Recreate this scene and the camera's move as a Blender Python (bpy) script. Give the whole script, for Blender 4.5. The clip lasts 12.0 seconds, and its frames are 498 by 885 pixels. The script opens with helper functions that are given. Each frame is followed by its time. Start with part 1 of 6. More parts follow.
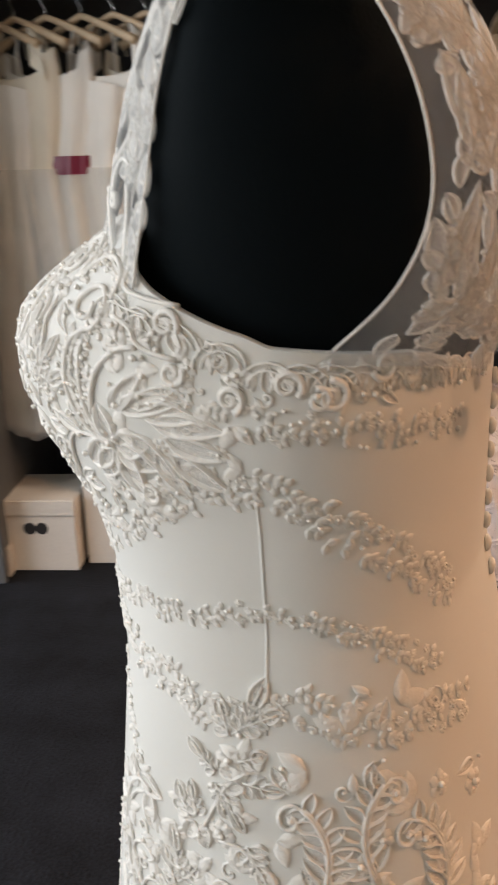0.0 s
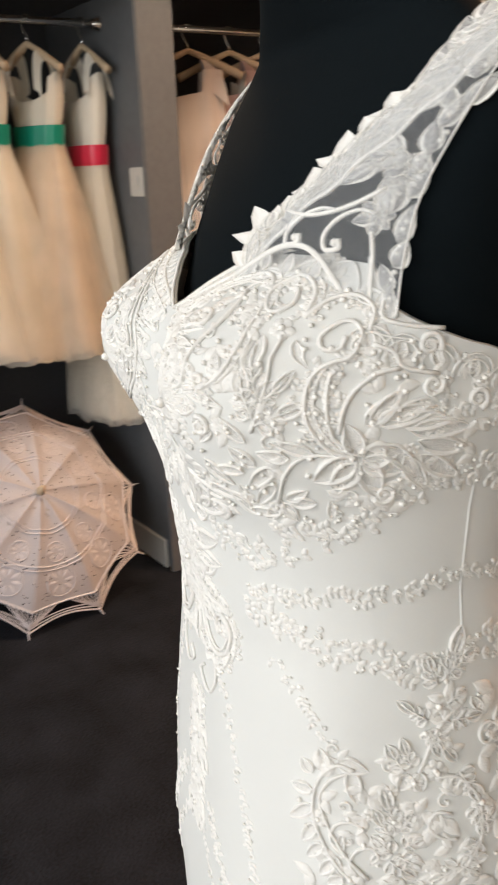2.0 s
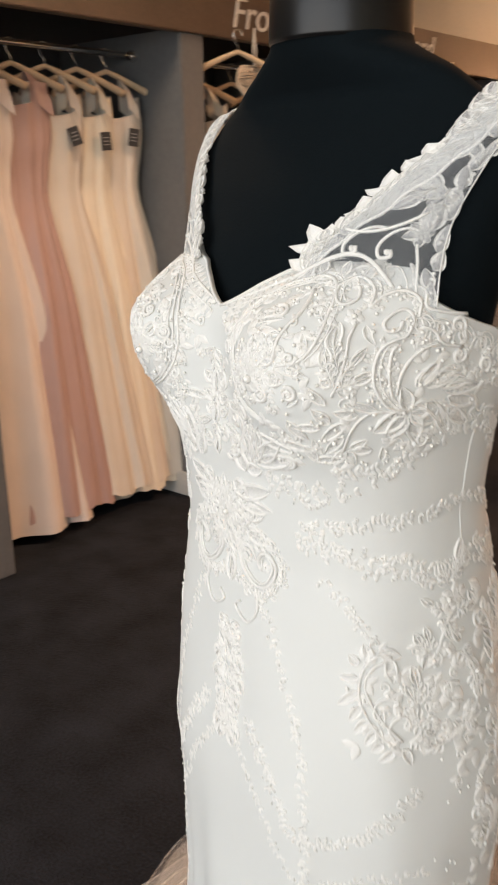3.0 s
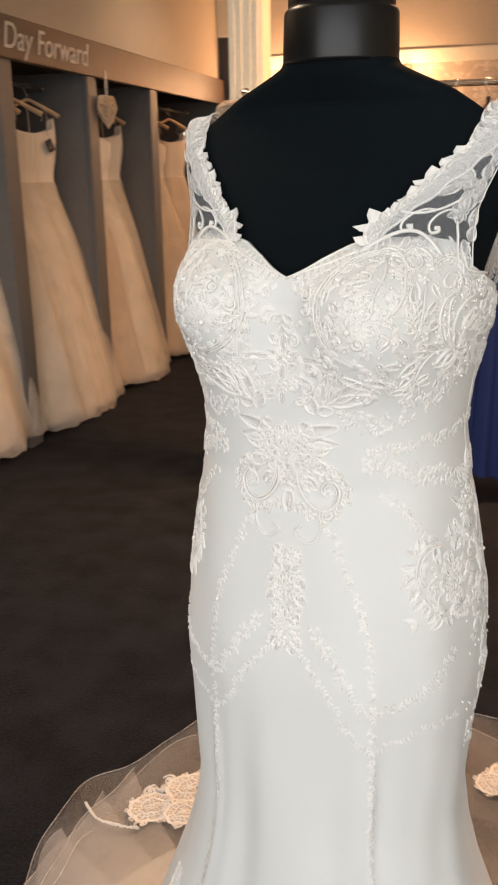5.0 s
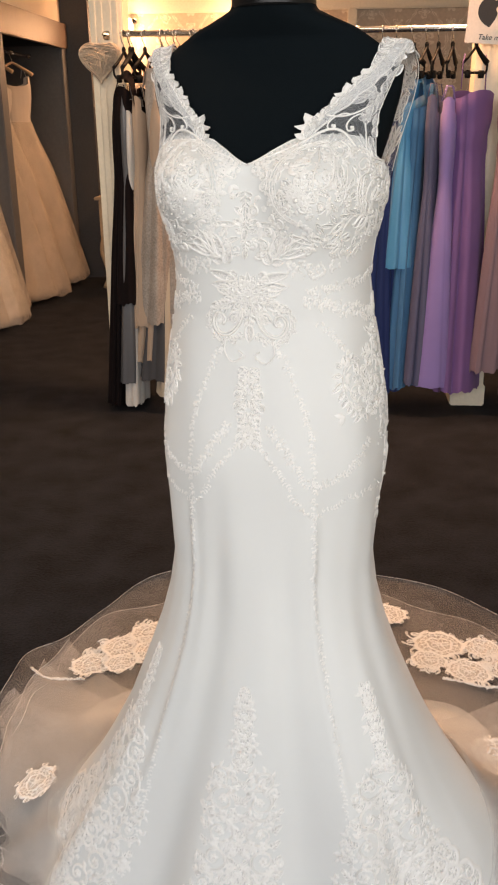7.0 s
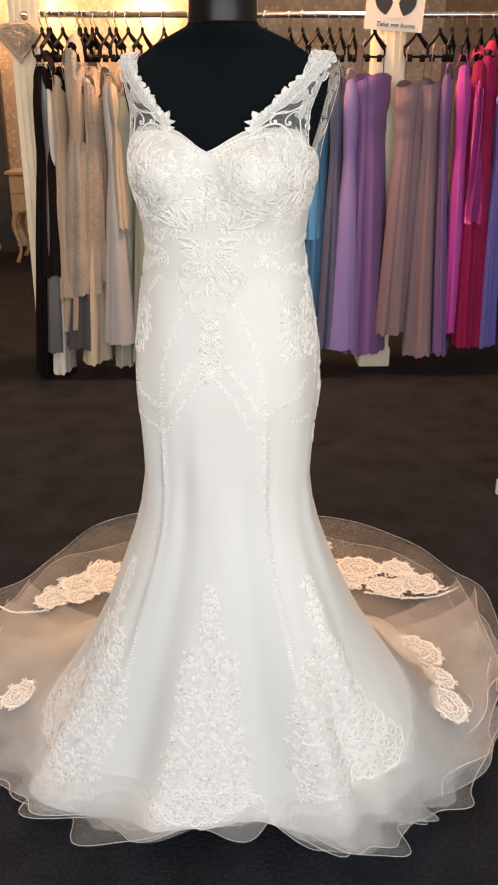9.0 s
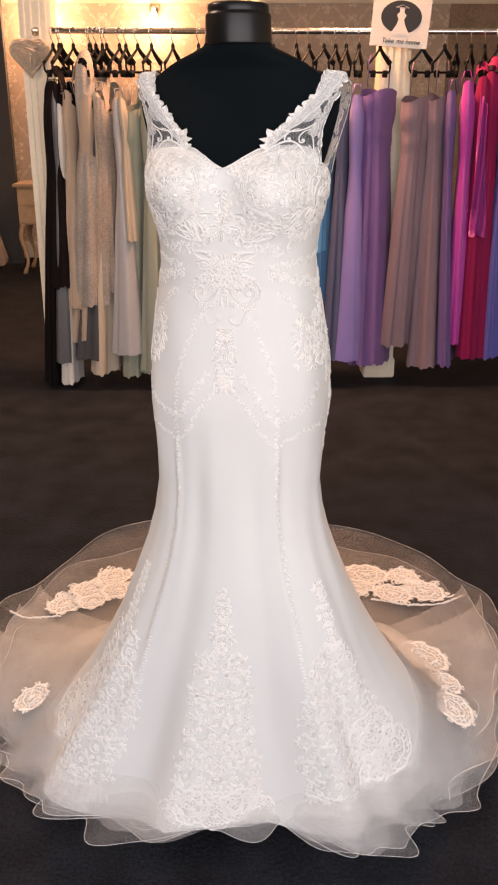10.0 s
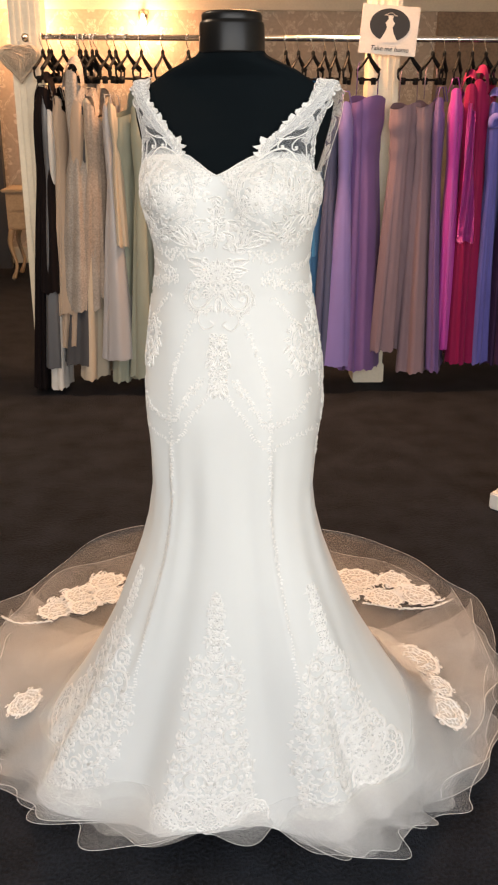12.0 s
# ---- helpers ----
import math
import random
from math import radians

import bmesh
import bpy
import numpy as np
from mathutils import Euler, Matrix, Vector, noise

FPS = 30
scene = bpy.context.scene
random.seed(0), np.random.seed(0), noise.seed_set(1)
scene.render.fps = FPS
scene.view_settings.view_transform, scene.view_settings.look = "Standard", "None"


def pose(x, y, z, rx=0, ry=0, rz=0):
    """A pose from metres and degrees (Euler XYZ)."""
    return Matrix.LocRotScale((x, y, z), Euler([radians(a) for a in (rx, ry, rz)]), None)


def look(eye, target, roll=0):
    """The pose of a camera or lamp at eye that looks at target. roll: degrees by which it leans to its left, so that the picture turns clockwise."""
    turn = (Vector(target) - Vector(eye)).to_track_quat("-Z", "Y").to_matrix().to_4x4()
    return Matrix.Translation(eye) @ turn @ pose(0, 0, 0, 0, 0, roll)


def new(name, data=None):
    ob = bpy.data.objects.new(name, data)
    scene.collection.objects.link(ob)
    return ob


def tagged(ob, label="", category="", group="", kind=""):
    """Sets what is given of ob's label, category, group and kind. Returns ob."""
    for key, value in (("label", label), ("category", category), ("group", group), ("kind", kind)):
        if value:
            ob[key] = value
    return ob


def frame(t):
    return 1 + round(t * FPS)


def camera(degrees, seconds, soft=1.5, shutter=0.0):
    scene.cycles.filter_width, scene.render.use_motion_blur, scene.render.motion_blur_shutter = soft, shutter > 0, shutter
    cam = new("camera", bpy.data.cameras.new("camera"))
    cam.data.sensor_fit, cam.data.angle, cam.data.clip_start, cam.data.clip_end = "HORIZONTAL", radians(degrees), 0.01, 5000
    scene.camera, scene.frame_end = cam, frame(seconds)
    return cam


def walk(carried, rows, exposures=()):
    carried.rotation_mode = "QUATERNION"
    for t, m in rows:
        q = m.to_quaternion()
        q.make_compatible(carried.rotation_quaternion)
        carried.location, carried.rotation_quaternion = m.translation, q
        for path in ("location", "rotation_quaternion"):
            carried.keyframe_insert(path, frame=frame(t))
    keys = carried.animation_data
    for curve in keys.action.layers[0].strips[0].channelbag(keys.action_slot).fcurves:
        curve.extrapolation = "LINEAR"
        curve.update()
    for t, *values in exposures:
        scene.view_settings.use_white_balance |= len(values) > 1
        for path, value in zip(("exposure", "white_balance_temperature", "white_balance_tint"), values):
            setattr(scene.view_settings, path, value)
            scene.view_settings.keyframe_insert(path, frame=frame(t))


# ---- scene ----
cam = camera(31.6, 12.0, soft=2.0, shutter=0.5)
PATH = [
    (0, (0.497, -0.019, 1.355), (-1.400, -0.167, 0.739), -1.8),
    (0.5, (0.515, -0.122, 1.377), (-1.365, 0.079, 0.723), -2.2),
    (1, (0.560, -0.226, 1.368), (-1.278, 0.271, 0.757), -2.9),
    (1.5, (0.535, -0.306, 1.368), (-1.212, 0.453, 0.759), -2.6),
    (2, (0.453, -0.382, 1.376), (-1.149, 0.661, 0.786), -2.3),
    (2.5, (0.408, -0.470, 1.376), (-1.033, 0.789, 0.794), -1.4),
    (3, (0.418, -0.616, 1.393), (-0.812, 0.848, 0.805), -1.0),
    (5, (0.161, -0.901, 1.392), (-0.354, 0.938, 0.799), -0.9),
    (5.5, (0.099, -0.977, 1.396), (-0.210, 0.894, 0.762), -1.3),
    (6, (0.087, -1.030, 1.376), (-0.097, 0.849, 0.715), -1.1),
    (6.5, (0.112, -1.144, 1.368), (-0.065, 0.721, 0.668), -0.2),
    (7, (0.081, -1.265, 1.353), (-0.085, 0.604, 0.661), -0.6),
    (7.5, (0.064, -1.355, 1.374), (-0.063, 0.495, 0.625), -1.3),
    (9.5, (-0.003, -1.582, 1.392), (0.062, 0.277, 0.651), 0.2),
    (10, (-0.008, -1.592, 1.398), (0.031, 0.274, 0.675), 0.0),
    (10.5, (-0.005, -1.599, 1.404), (0.024, 0.270, 0.688), -0.4),
    (11, (-0.006, -1.600, 1.400), (0.046, 0.268, 0.683), -0.8),
    (11.5, (-0.011, -1.596, 1.401), (0.069, 0.272, 0.686), -0.3),
    (12, (-0.018, -1.601, 1.401), (0.048, 0.268, 0.689), 0.2),
]
walk(cam, [(t, look(eye, target, roll)) for t, eye, target, roll in PATH], [(0, 0.03, 6500, 11), (0.6, -0.08, 6600, 12), (1.2, -0.05, 6640, 12), (2, 0.03, 6600, 11), (3, -0.06, 6600, 11), (5, -0.14, 6660, 12), (6.2, -0.13, 6700, 13), (7, -0.14, 6690, 13), (7.5, -0.08, 6680, 13), (9.5, 0.04, 6740, 14), (10.2, -0.02, 6800, 24), (10.6, 0.0, 6780, 20), (11, 0.07, 6740, 12), (12, 0.07, 6760, 12)])

# ---- light ----
world = bpy.data.worlds.new("world")
scene.world = world
world.use_nodes = True
sky = world.node_tree.nodes.new("ShaderNodeTexSky")
sky.sky_type, sky.sun_disc = "NISHITA", False
sky.sun_elevation, sky.sun_rotation = radians(35), radians(180)
world.node_tree.links.new(sky.outputs[0], world.node_tree.nodes["Background"].inputs[0])
world.node_tree.nodes["Background"].inputs[1].default_value = 0.12


def area_lamp(name, eye, target, w, h, power, colour, spread=180):
    data = bpy.data.lights.new(name, "AREA")
    data.shape, data.size, data.size_y, data.energy, data.color = "RECTANGLE", w, h, power, colour
    data.spread = math.radians(spread)
    ob = new(name, data)
    ob.matrix_world = look(eye, target)
    return ob


def bulb_lamp(name, place, power, colour, radius=0.03):
    data = bpy.data.lights.new(name, "POINT")
    data.energy, data.color, data.shadow_soft_size = power, colour, radius
    ob = new(name, data)
    ob.location = place
    return ob


DAY, WARM = (0.945, 0.98, 1.012), (1.0, 0.52, 0.26)
SOFT = (1.0, 0.74, 0.52)
LAMPS = (-1.62, -0.654)
area_lamp("window_light", (0.42, -2.95, 1.75), (0.38, 0, 1.3), 4.95, 2.0, 111, DAY)
# unseen overhead lamps, added to brighten and warm the train, rack and bays
ADDED_LAMPS = ((0.3, 2.82, 106, WARM, 150), (-1.45, 1.0, 28, SOFT, 150), (-1.3, 4.9, 12, SOFT, 140))
for x, y, power, colour, spread in ADDED_LAMPS:
    area_lamp("ceiling_light_panel", (x, y, 2.9), (x, y - 0.001, 0), 0.5, 0.5, power, colour, spread)
for x in LAMPS:
    bulb_lamp("wall_lamp_light", (x, 6.74, 2.04), 27, WARM, 0.05)


# ---- materials ----
def material(name, colour, rough=0.7, metal=0.0, vary=0.12, scale=8.0, fine=120.0, bump=0.15, sheen=0.0, dist=0.002):
    """A surface with variation at two scales: slow patches of tone, and a fine grain with relief."""
    m = bpy.data.materials.new(name)
    m.use_nodes = True
    nt = m.node_tree
    b = nt.nodes["Principled BSDF"]
    b.inputs["Roughness"].default_value, b.inputs["Metallic"].default_value = rough, metal
    b.inputs["Sheen Weight"].default_value = sheen
    co = nt.nodes.new("ShaderNodeTexCoord")
    n1, n2 = nt.nodes.new("ShaderNodeTexNoise"), nt.nodes.new("ShaderNodeTexNoise")
    n1.inputs["Scale"].default_value, n2.inputs["Scale"].default_value = scale, fine
    n1.inputs["Detail"].default_value = 4
    for n in (n1, n2):
        nt.links.new(co.outputs["Object"], n.inputs["Vector"])
    add = nt.nodes.new("ShaderNodeMath")
    add.operation = "ADD"
    nt.links.new(n1.outputs["Fac"], add.inputs[0])
    nt.links.new(n2.outputs["Fac"], add.inputs[1])
    ramp = nt.nodes.new("ShaderNodeMapRange")
    ramp.inputs["From Min"].default_value, ramp.inputs["From Max"].default_value = 0.6, 1.4
    ramp.inputs["To Min"].default_value, ramp.inputs["To Max"].default_value = 1 - vary, 1 + vary
    nt.links.new(add.outputs[0], ramp.inputs["Value"])
    mul = nt.nodes.new("ShaderNodeVectorMath")
    mul.operation = "SCALE"
    mul.inputs[0].default_value = colour
    nt.links.new(ramp.outputs[0], mul.inputs["Scale"])
    nt.links.new(mul.outputs[0], b.inputs["Base Color"])
    bp = nt.nodes.new("ShaderNodeBump")
    bp.inputs["Strength"].default_value, bp.inputs["Distance"].default_value = bump, dist
    nt.links.new(n2.outputs["Fac"], bp.inputs["Height"])
    nt.links.new(bp.outputs[0], b.inputs["Normal"])
    return m


CARPET = material("carpet", (0.0093, 0.011, 0.0152), 0.97, vary=0.9, scale=7, fine=130, bump=1.0, dist=0.006)
CARPET.node_tree.nodes["Principled BSDF"].inputs["Specular IOR Level"].default_value = 0.2
CEILING = material("ceiling_paint", (0.75, 0.72, 0.66), 0.9, vary=0.04)
CREAM = material("cream_gloss_paint", (0.8, 0.73, 0.58), 0.45, vary=0.08, scale=5, fine=60, bump=0.08)
GREYWALL = material("dark_grey_paint", (0.06, 0.062, 0.068), 0.75, vary=0.15, scale=2, fine=80)
GREYBOARD = material("grey_painted_board", (0.115, 0.12, 0.125), 0.55, vary=0.12, scale=3, fine=50)
PLINTH = material("pale_skirting_paint", (0.52, 0.5, 0.46), 0.5, vary=0.08)
BEIGE_WALL = material("beige_wall_paint", (0.5, 0.44, 0.35), 0.8, vary=0.08, scale=3, fine=60)
FASCIA = material("brown_wood_fascia", (0.075, 0.048, 0.032), 0.5, vary=0.25, scale=6, fine=90)
CHROME = material("chrome", (0.75, 0.74, 0.72), 0.22, 1.0, vary=0.03, bump=0.02)
BLACKFORM = material("black_jersey", (0.0028, 0.005, 0.0064), 0.95, vary=0.15, scale=6, fine=500, bump=0.2, dist=0.001)
BLACKFORM.node_tree.nodes["Principled BSDF"].inputs["Specular IOR Level"].default_value = 0.1



def wallpaper(name, ground, figure, width=0.44):
    """Printed damask: an ogee lattice of scrolled bands with two leafy figures in a half-drop repeat, on a ground with slow stains."""
    m = material(name, ground, 0.5, vary=0.16, scale=1.5, fine=40, bump=0.04)
    nt = m.node_tree
    b = nt.nodes["Principled BSDF"]
    old = b.inputs["Base Color"].links[0].from_socket
    co, noi, bent, sep = (nt.nodes.new(k) for k in ("ShaderNodeTexCoord", "ShaderNodeTexNoise", "ShaderNodeVectorMath", "ShaderNodeSeparateXYZ"))

    def op(kind, *values):
        n = nt.nodes.new("ShaderNodeMath")
        n.operation = kind
        for k, v in enumerate(values):
            if isinstance(v, (int, float)):
                n.inputs[k].default_value = v
            else:
                nt.links.new(v, n.inputs[k])
        return n.outputs[0]
    noi.inputs["Scale"].default_value = 26.0
    bent.operation = "MULTIPLY_ADD"
    bent.inputs[1].default_value = (0.035, 0.0, 0.035)
    nt.links.new(co.outputs["Object"], noi.inputs["Vector"])
    nt.links.new(noi.outputs["Color"], bent.inputs[0])
    nt.links.new(co.outputs["Object"], bent.inputs[2])
    nt.links.new(bent.outputs[0], sep.inputs[0])
    half, high = width / 2, width * 1.5
    u = op("DIVIDE", op("PINGPONG", sep.outputs["X"], half), half)
    v = op("DIVIDE", op("PINGPONG", sep.outputs["Z"], high / 2), high / 2)
    band = op("ADD", op("MULTIPLY", op("COSINE", op("MULTIPLY", v, math.pi)), 0.4), 0.5)
    off = op("ABSOLUTE", op("SUBTRACT", u, band))
    frill = op("ADD", op("MULTIPLY", op("SINE", op("MULTIPLY", v, 34.0)), 0.022), 0.05)
    shape = op("LESS_THAN", off, frill)
    hollow = op("LESS_THAN", off, 0.018)
    shape = op("SUBTRACT", shape, hollow)
    for cu, cv, size, petals in ((0.0, 0.08, 0.42, 7.0), (1.0, 0.92, 0.42, 7.0), (0.0, 0.62, 0.22, 5.0), (1.0, 0.38, 0.22, 5.0)):
        du, dv = op("SUBTRACT", u, cu), op("MULTIPLY", op("SUBTRACT", v, cv), 1.5)
        r = op("SQRT", op("ADD", op("MULTIPLY", du, du), op("MULTIPLY", dv, dv)))
        a = op("ARCTAN2", dv, du)
        edge = op("MULTIPLY", op("ADD", op("MULTIPLY", op("ABSOLUTE", op("COSINE", op("MULTIPLY", a, petals / 2))), 0.65), 0.35), size)
        bloom = op("LESS_THAN", r, edge)
        vein = op("LESS_THAN", op("ABSOLUTE", op("SUBTRACT", r, op("MULTIPLY", edge, 0.62))), size * 0.09)
        shape = op("MAXIMUM", shape, op("SUBTRACT", bloom, vein))
    mix = nt.nodes.new("ShaderNodeMix")
    mix.data_type = "RGBA"
    nt.links.new(op("MULTIPLY", shape, 0.8), mix.inputs["Factor"])
    nt.links.new(old, mix.inputs[6])
    mix.inputs[7].default_value = (*figure, 1)
    nt.links.new(mix.outputs[2], b.inputs["Base Color"])
    return m


WALLPAPER = wallpaper("damask_wallpaper", (0.54, 0.44, 0.335), (0.78, 0.69, 0.57))


# ---- building blocks ----
def mesh_of(bm, name, mat, smooth=True):
    me = bpy.data.meshes.new(name)
    bm.to_mesh(me)
    bm.free()
    for m in mat if isinstance(mat, (list, tuple)) else [mat]:
        me.materials.append(m)
    if smooth:
        me.polygons.foreach_set("use_smooth", [True] * len(me.polygons))
    return me


def part(name, bm, mat, parent=None, label="", smooth=True):
    """One bmesh as one mesh object, under a thing or a part."""
    ob = new(name, mesh_of(bm, name, mat, smooth))
    if parent is not None:
        ob.parent = parent
    return tagged(ob, label)


def thing(name, label, category, m=None, group="", kind=""):
    ob = new(name)
    ob.empty_display_size = 0.1
    if m is not None:
        ob.matrix_world = m
    return tagged(ob, label, category, group, kind)


def add_box(bm, lo, hi, bevel=0.0):
    c = [(a + b) / 2 for a, b in zip(lo, hi)]
    d = [b - a for a, b in zip(lo, hi)]
    r = bmesh.ops.create_cube(bm, size=1, matrix=Matrix.Translation(c) @ Matrix.Diagonal((*d, 1)))
    if bevel:
        es = list({e for v in r["verts"] for e in v.link_edges})
        bmesh.ops.bevel(bm, geom=es, offset=bevel, segments=2, affect="EDGES")
    return bm


def box(lo, hi, bevel=0.0):
    return add_box(bmesh.new(), lo, hi, bevel)


def tube(bm, pts, rad, seg=8, closed=False, flat=1.0, caps=True):
    """A round cord along the points; rad is a number or one number a point."""
    pts = [Vector(p) for p in pts]
    n = len(pts)
    rads = rad if isinstance(rad, (list, tuple)) else [rad] * n
    rings, side = [], None
    for i, p in enumerate(pts):
        a, b = pts[(i - 1) % n] if closed or i else p, pts[(i + 1) % n] if closed or i < n - 1 else p
        d = (b - a).normalized() if (b - a).length > 1e-9 else Vector((0, 0, 1))
        if side is None:
            side = d.orthogonal().normalized()
        side = (side - d * side.dot(d))
        side = side.normalized() if side.length > 1e-6 else d.orthogonal().normalized()
        up = d.cross(side)
        rings.append([bm.verts.new(p + (side * math.cos(2 * math.pi * k / seg) + up * math.sin(2 * math.pi * k / seg) * flat) * rads[i]) for k in range(seg)])
    for i in range(n if closed else n - 1):
        r0, r1 = rings[i], rings[(i + 1) % n]
        for k in range(seg):
            bm.faces.new((r0[k], r0[(k + 1) % seg], r1[(k + 1) % seg], r1[k]))
    if caps and not closed:
        bm.faces.new(rings[0][::-1])
        bm.faces.new(rings[-1])
    return bm


def lathe(bm, profile, seg=24, centre=(0, 0), squash=1.0):
    """A turned form: rows of (radius, height)."""
    rings = [[bm.verts.new((centre[0] + r * math.cos(2 * math.pi * k / seg), centre[1] + squash * r * math.sin(2 * math.pi * k / seg), z)) for k in range(seg)] for r, z in profile]
    for a, b in zip(rings, rings[1:]):
        for k in range(seg):
            bm.faces.new((a[k], a[(k + 1) % seg], b[(k + 1) % seg], b[k]))
    bm.faces.new(rings[0][::-1])
    bm.faces.new(rings[-1])
    return bm


def lerp(x, xs, ys):
    return float(np.interp(x, xs, ys))


# ---- the room ----
X0, X1, Y0, Y1, TOP = -2.9, 3.2, -3.1, 7.0, 2.95
tagged(part("floor", box((X0 - 0.3, Y0 - 0.3, -0.2), (X1 + 0.3, Y1 + 0.3, 0.0)), CARPET, smooth=False), "dark charcoal short-pile carpet over the whole shop floor", "carpet", kind="structure")
tagged(part("ceiling", box((X0 - 0.3, Y0 - 0.3, TOP), (X1 + 0.3, Y1 + 0.3, TOP + 0.2)), CEILING, smooth=False), "plain off-white painted ceiling over the shop", "ceiling", kind="structure")
tagged(part("wall_west", box((X0 - 0.2, Y0, 0), (X0, Y1, TOP), ), GREYWALL, smooth=False), "dark grey painted wall behind the gown bays", "wall", kind="structure")
tagged(part("wall_east", box((X1, Y0, 0), (X1 + 0.2, Y1, TOP)), CREAM, smooth=False), "plain cream painted side wall", "wall", kind="structure")
tagged(part("wall_north", box((X0, Y1, 0), (X1, Y1 + 0.2, TOP)), WALLPAPER, smooth=False), "wall with pale damask wallpaper in warm lamp light", "wall", kind="structure")
south = bmesh.new()
add_box(south, (X0, Y0 - 0.2, 0), (X1, Y0, 0.6))
add_box(south, (X0, Y0 - 0.2, 2.9), (X1, Y0, TOP))
add_box(south, (X0, Y0 - 0.2, 0.6), (-2.05, Y0, 2.9))
add_box(south, (2.92, Y0 - 0.2, 0.6), (X1, Y0, 2.9))
tagged(part("wall_south", south, CREAM, smooth=False), "cream wall with the wide shop window", "wall", kind="structure")


# ---- the dress: its cloth ----
def fabric(name, colour, rough=0.5, sheen=0.3, vary=0.05, weave=1400.0, bump=0.12, coat=0.0, subsurface=0.0, through_light=0.0):
    m = material(name, colour, rough, vary=vary, scale=5, fine=weave, bump=bump, sheen=sheen, dist=0.0006)
    b = m.node_tree.nodes["Principled BSDF"]
    b.inputs["Coat Weight"].default_value = coat
    if subsurface:
        b.inputs["Subsurface Weight"].default_value = subsurface
        b.inputs["Subsurface Radius"].default_value = (0.006, 0.005, 0.004)
    if through_light:
        nt = m.node_tree
        lucent, mix = nt.nodes.new("ShaderNodeBsdfTranslucent"), nt.nodes.new("ShaderNodeMixShader")
        lucent.inputs["Color"].default_value = (*colour, 1)
        mix.inputs["Fac"].default_value = through_light
        nt.links.new(b.outputs[0], mix.inputs[1])
        nt.links.new(lucent.outputs[0], mix.inputs[2])
        nt.links.new(mix.outputs[0], nt.nodes["Material Output"].inputs["Surface"])
    return m


def net(name, colour, alpha, scale, rough=0.6, lucid=0.45):
    """Sheer net: a fine uneven mesh of threads with gaps that let the light through."""
    m = bpy.data.materials.new(name)
    m.use_nodes = True
    nt = m.node_tree
    out, b = nt.nodes["Material Output"], nt.nodes["Principled BSDF"]
    b.inputs["Base Color"].default_value = (*colour, 1)
    b.inputs["Roughness"].default_value = rough
    co = nt.nodes.new("ShaderNodeTexCoord")
    vor, slow = nt.nodes.new("ShaderNodeTexVoronoi"), nt.nodes.new("ShaderNodeTexNoise")
    vor.feature = "DISTANCE_TO_EDGE"
    vor.inputs["Scale"].default_value, slow.inputs["Scale"].default_value = scale, 6.0
    nt.links.new(co.outputs["Object"], vor.inputs["Vector"])
    nt.links.new(co.outputs["Object"], slow.inputs["Vector"])
    thread = nt.nodes.new("ShaderNodeMapRange")
    thread.inputs["From Min"].default_value, thread.inputs["From Max"].default_value = 0.02, 0.16
    thread.inputs["To Min"].default_value, thread.inputs["To Max"].default_value = min(1.0, alpha * 1.9), alpha * 0.55
    nt.links.new(vor.outputs["Distance"], thread.inputs["Value"])
    fold = nt.nodes.new("ShaderNodeMapRange")
    fold.inputs["From Min"].default_value, fold.inputs["From Max"].default_value = 0.3, 0.7
    fold.inputs["To Min"].default_value, fold.inputs["To Max"].default_value = 0.8, 1.2
    nt.links.new(slow.outputs["Fac"], fold.inputs["Value"])
    mul = nt.nodes.new("ShaderNodeMath")
    mul.operation = "MULTIPLY"
    nt.links.new(thread.outputs[0], mul.inputs[0])
    nt.links.new(fold.outputs[0], mul.inputs[1])
    trans, lucent, cloth, mix = (nt.nodes.new(k) for k in ("ShaderNodeBsdfTransparent", "ShaderNodeBsdfTranslucent", "ShaderNodeMixShader", "ShaderNodeMixShader"))
    lucent.inputs["Color"].default_value = (*colour, 1)
    cloth.inputs["Fac"].default_value = lucid
    nt.links.new(b.outputs[0], cloth.inputs[1])
    nt.links.new(lucent.outputs[0], cloth.inputs[2])
    nt.links.new(mul.outputs[0], mix.inputs["Fac"])
    nt.links.new(trans.outputs[0], mix.inputs[1])
    nt.links.new(cloth.outputs[0], mix.inputs[2])
    nt.links.new(mix.outputs[0], out.inputs["Surface"])
    return m


SATIN = fabric("ivory_satin", (0.665, 0.67, 0.646), 0.62, 0.15, 0.03, 1500, 0.06)
SATIN.node_tree.nodes["Principled BSDF"].inputs["Specular IOR Level"].default_value = 0.25
LACE = fabric("ivory_corded_lace", (0.9, 0.885, 0.845), 0.6, 0.1, 0.06, 800, 0.8, through_light=0.18)
LACENET = net("ivory_lace_ground", (0.88, 0.865, 0.83), 0.7, 2200, lucid=0.08)
STRAPNET = net("close_strap_lace", (0.88, 0.87, 0.85), 0.45, 1600, lucid=0.25)
ROSENET = net("open_rose_net", (0.84, 0.79, 0.72), 0.68, 1500, lucid=0.15)
PEARL = fabric("pearl_bead", (0.85, 0.83, 0.78), 0.18, 0.0, 0.04, 200, 0.0, coat=0.6)
TULLE = net("white_tulle", (0.88, 0.87, 0.85), 0.26, 1500)
TRAINNET = net("sheer_train_tulle", (0.88, 0.86, 0.84), 0.15, 1500)
ILLUSION = net("illusion_net", (0.82, 0.85, 0.88), 0.2, 2600)
GLOSSBLACK = material("glossy_black_cap", (0.005, 0.0045, 0.0045), 0.32, vary=0.1, scale=20, fine=200, bump=0.02)
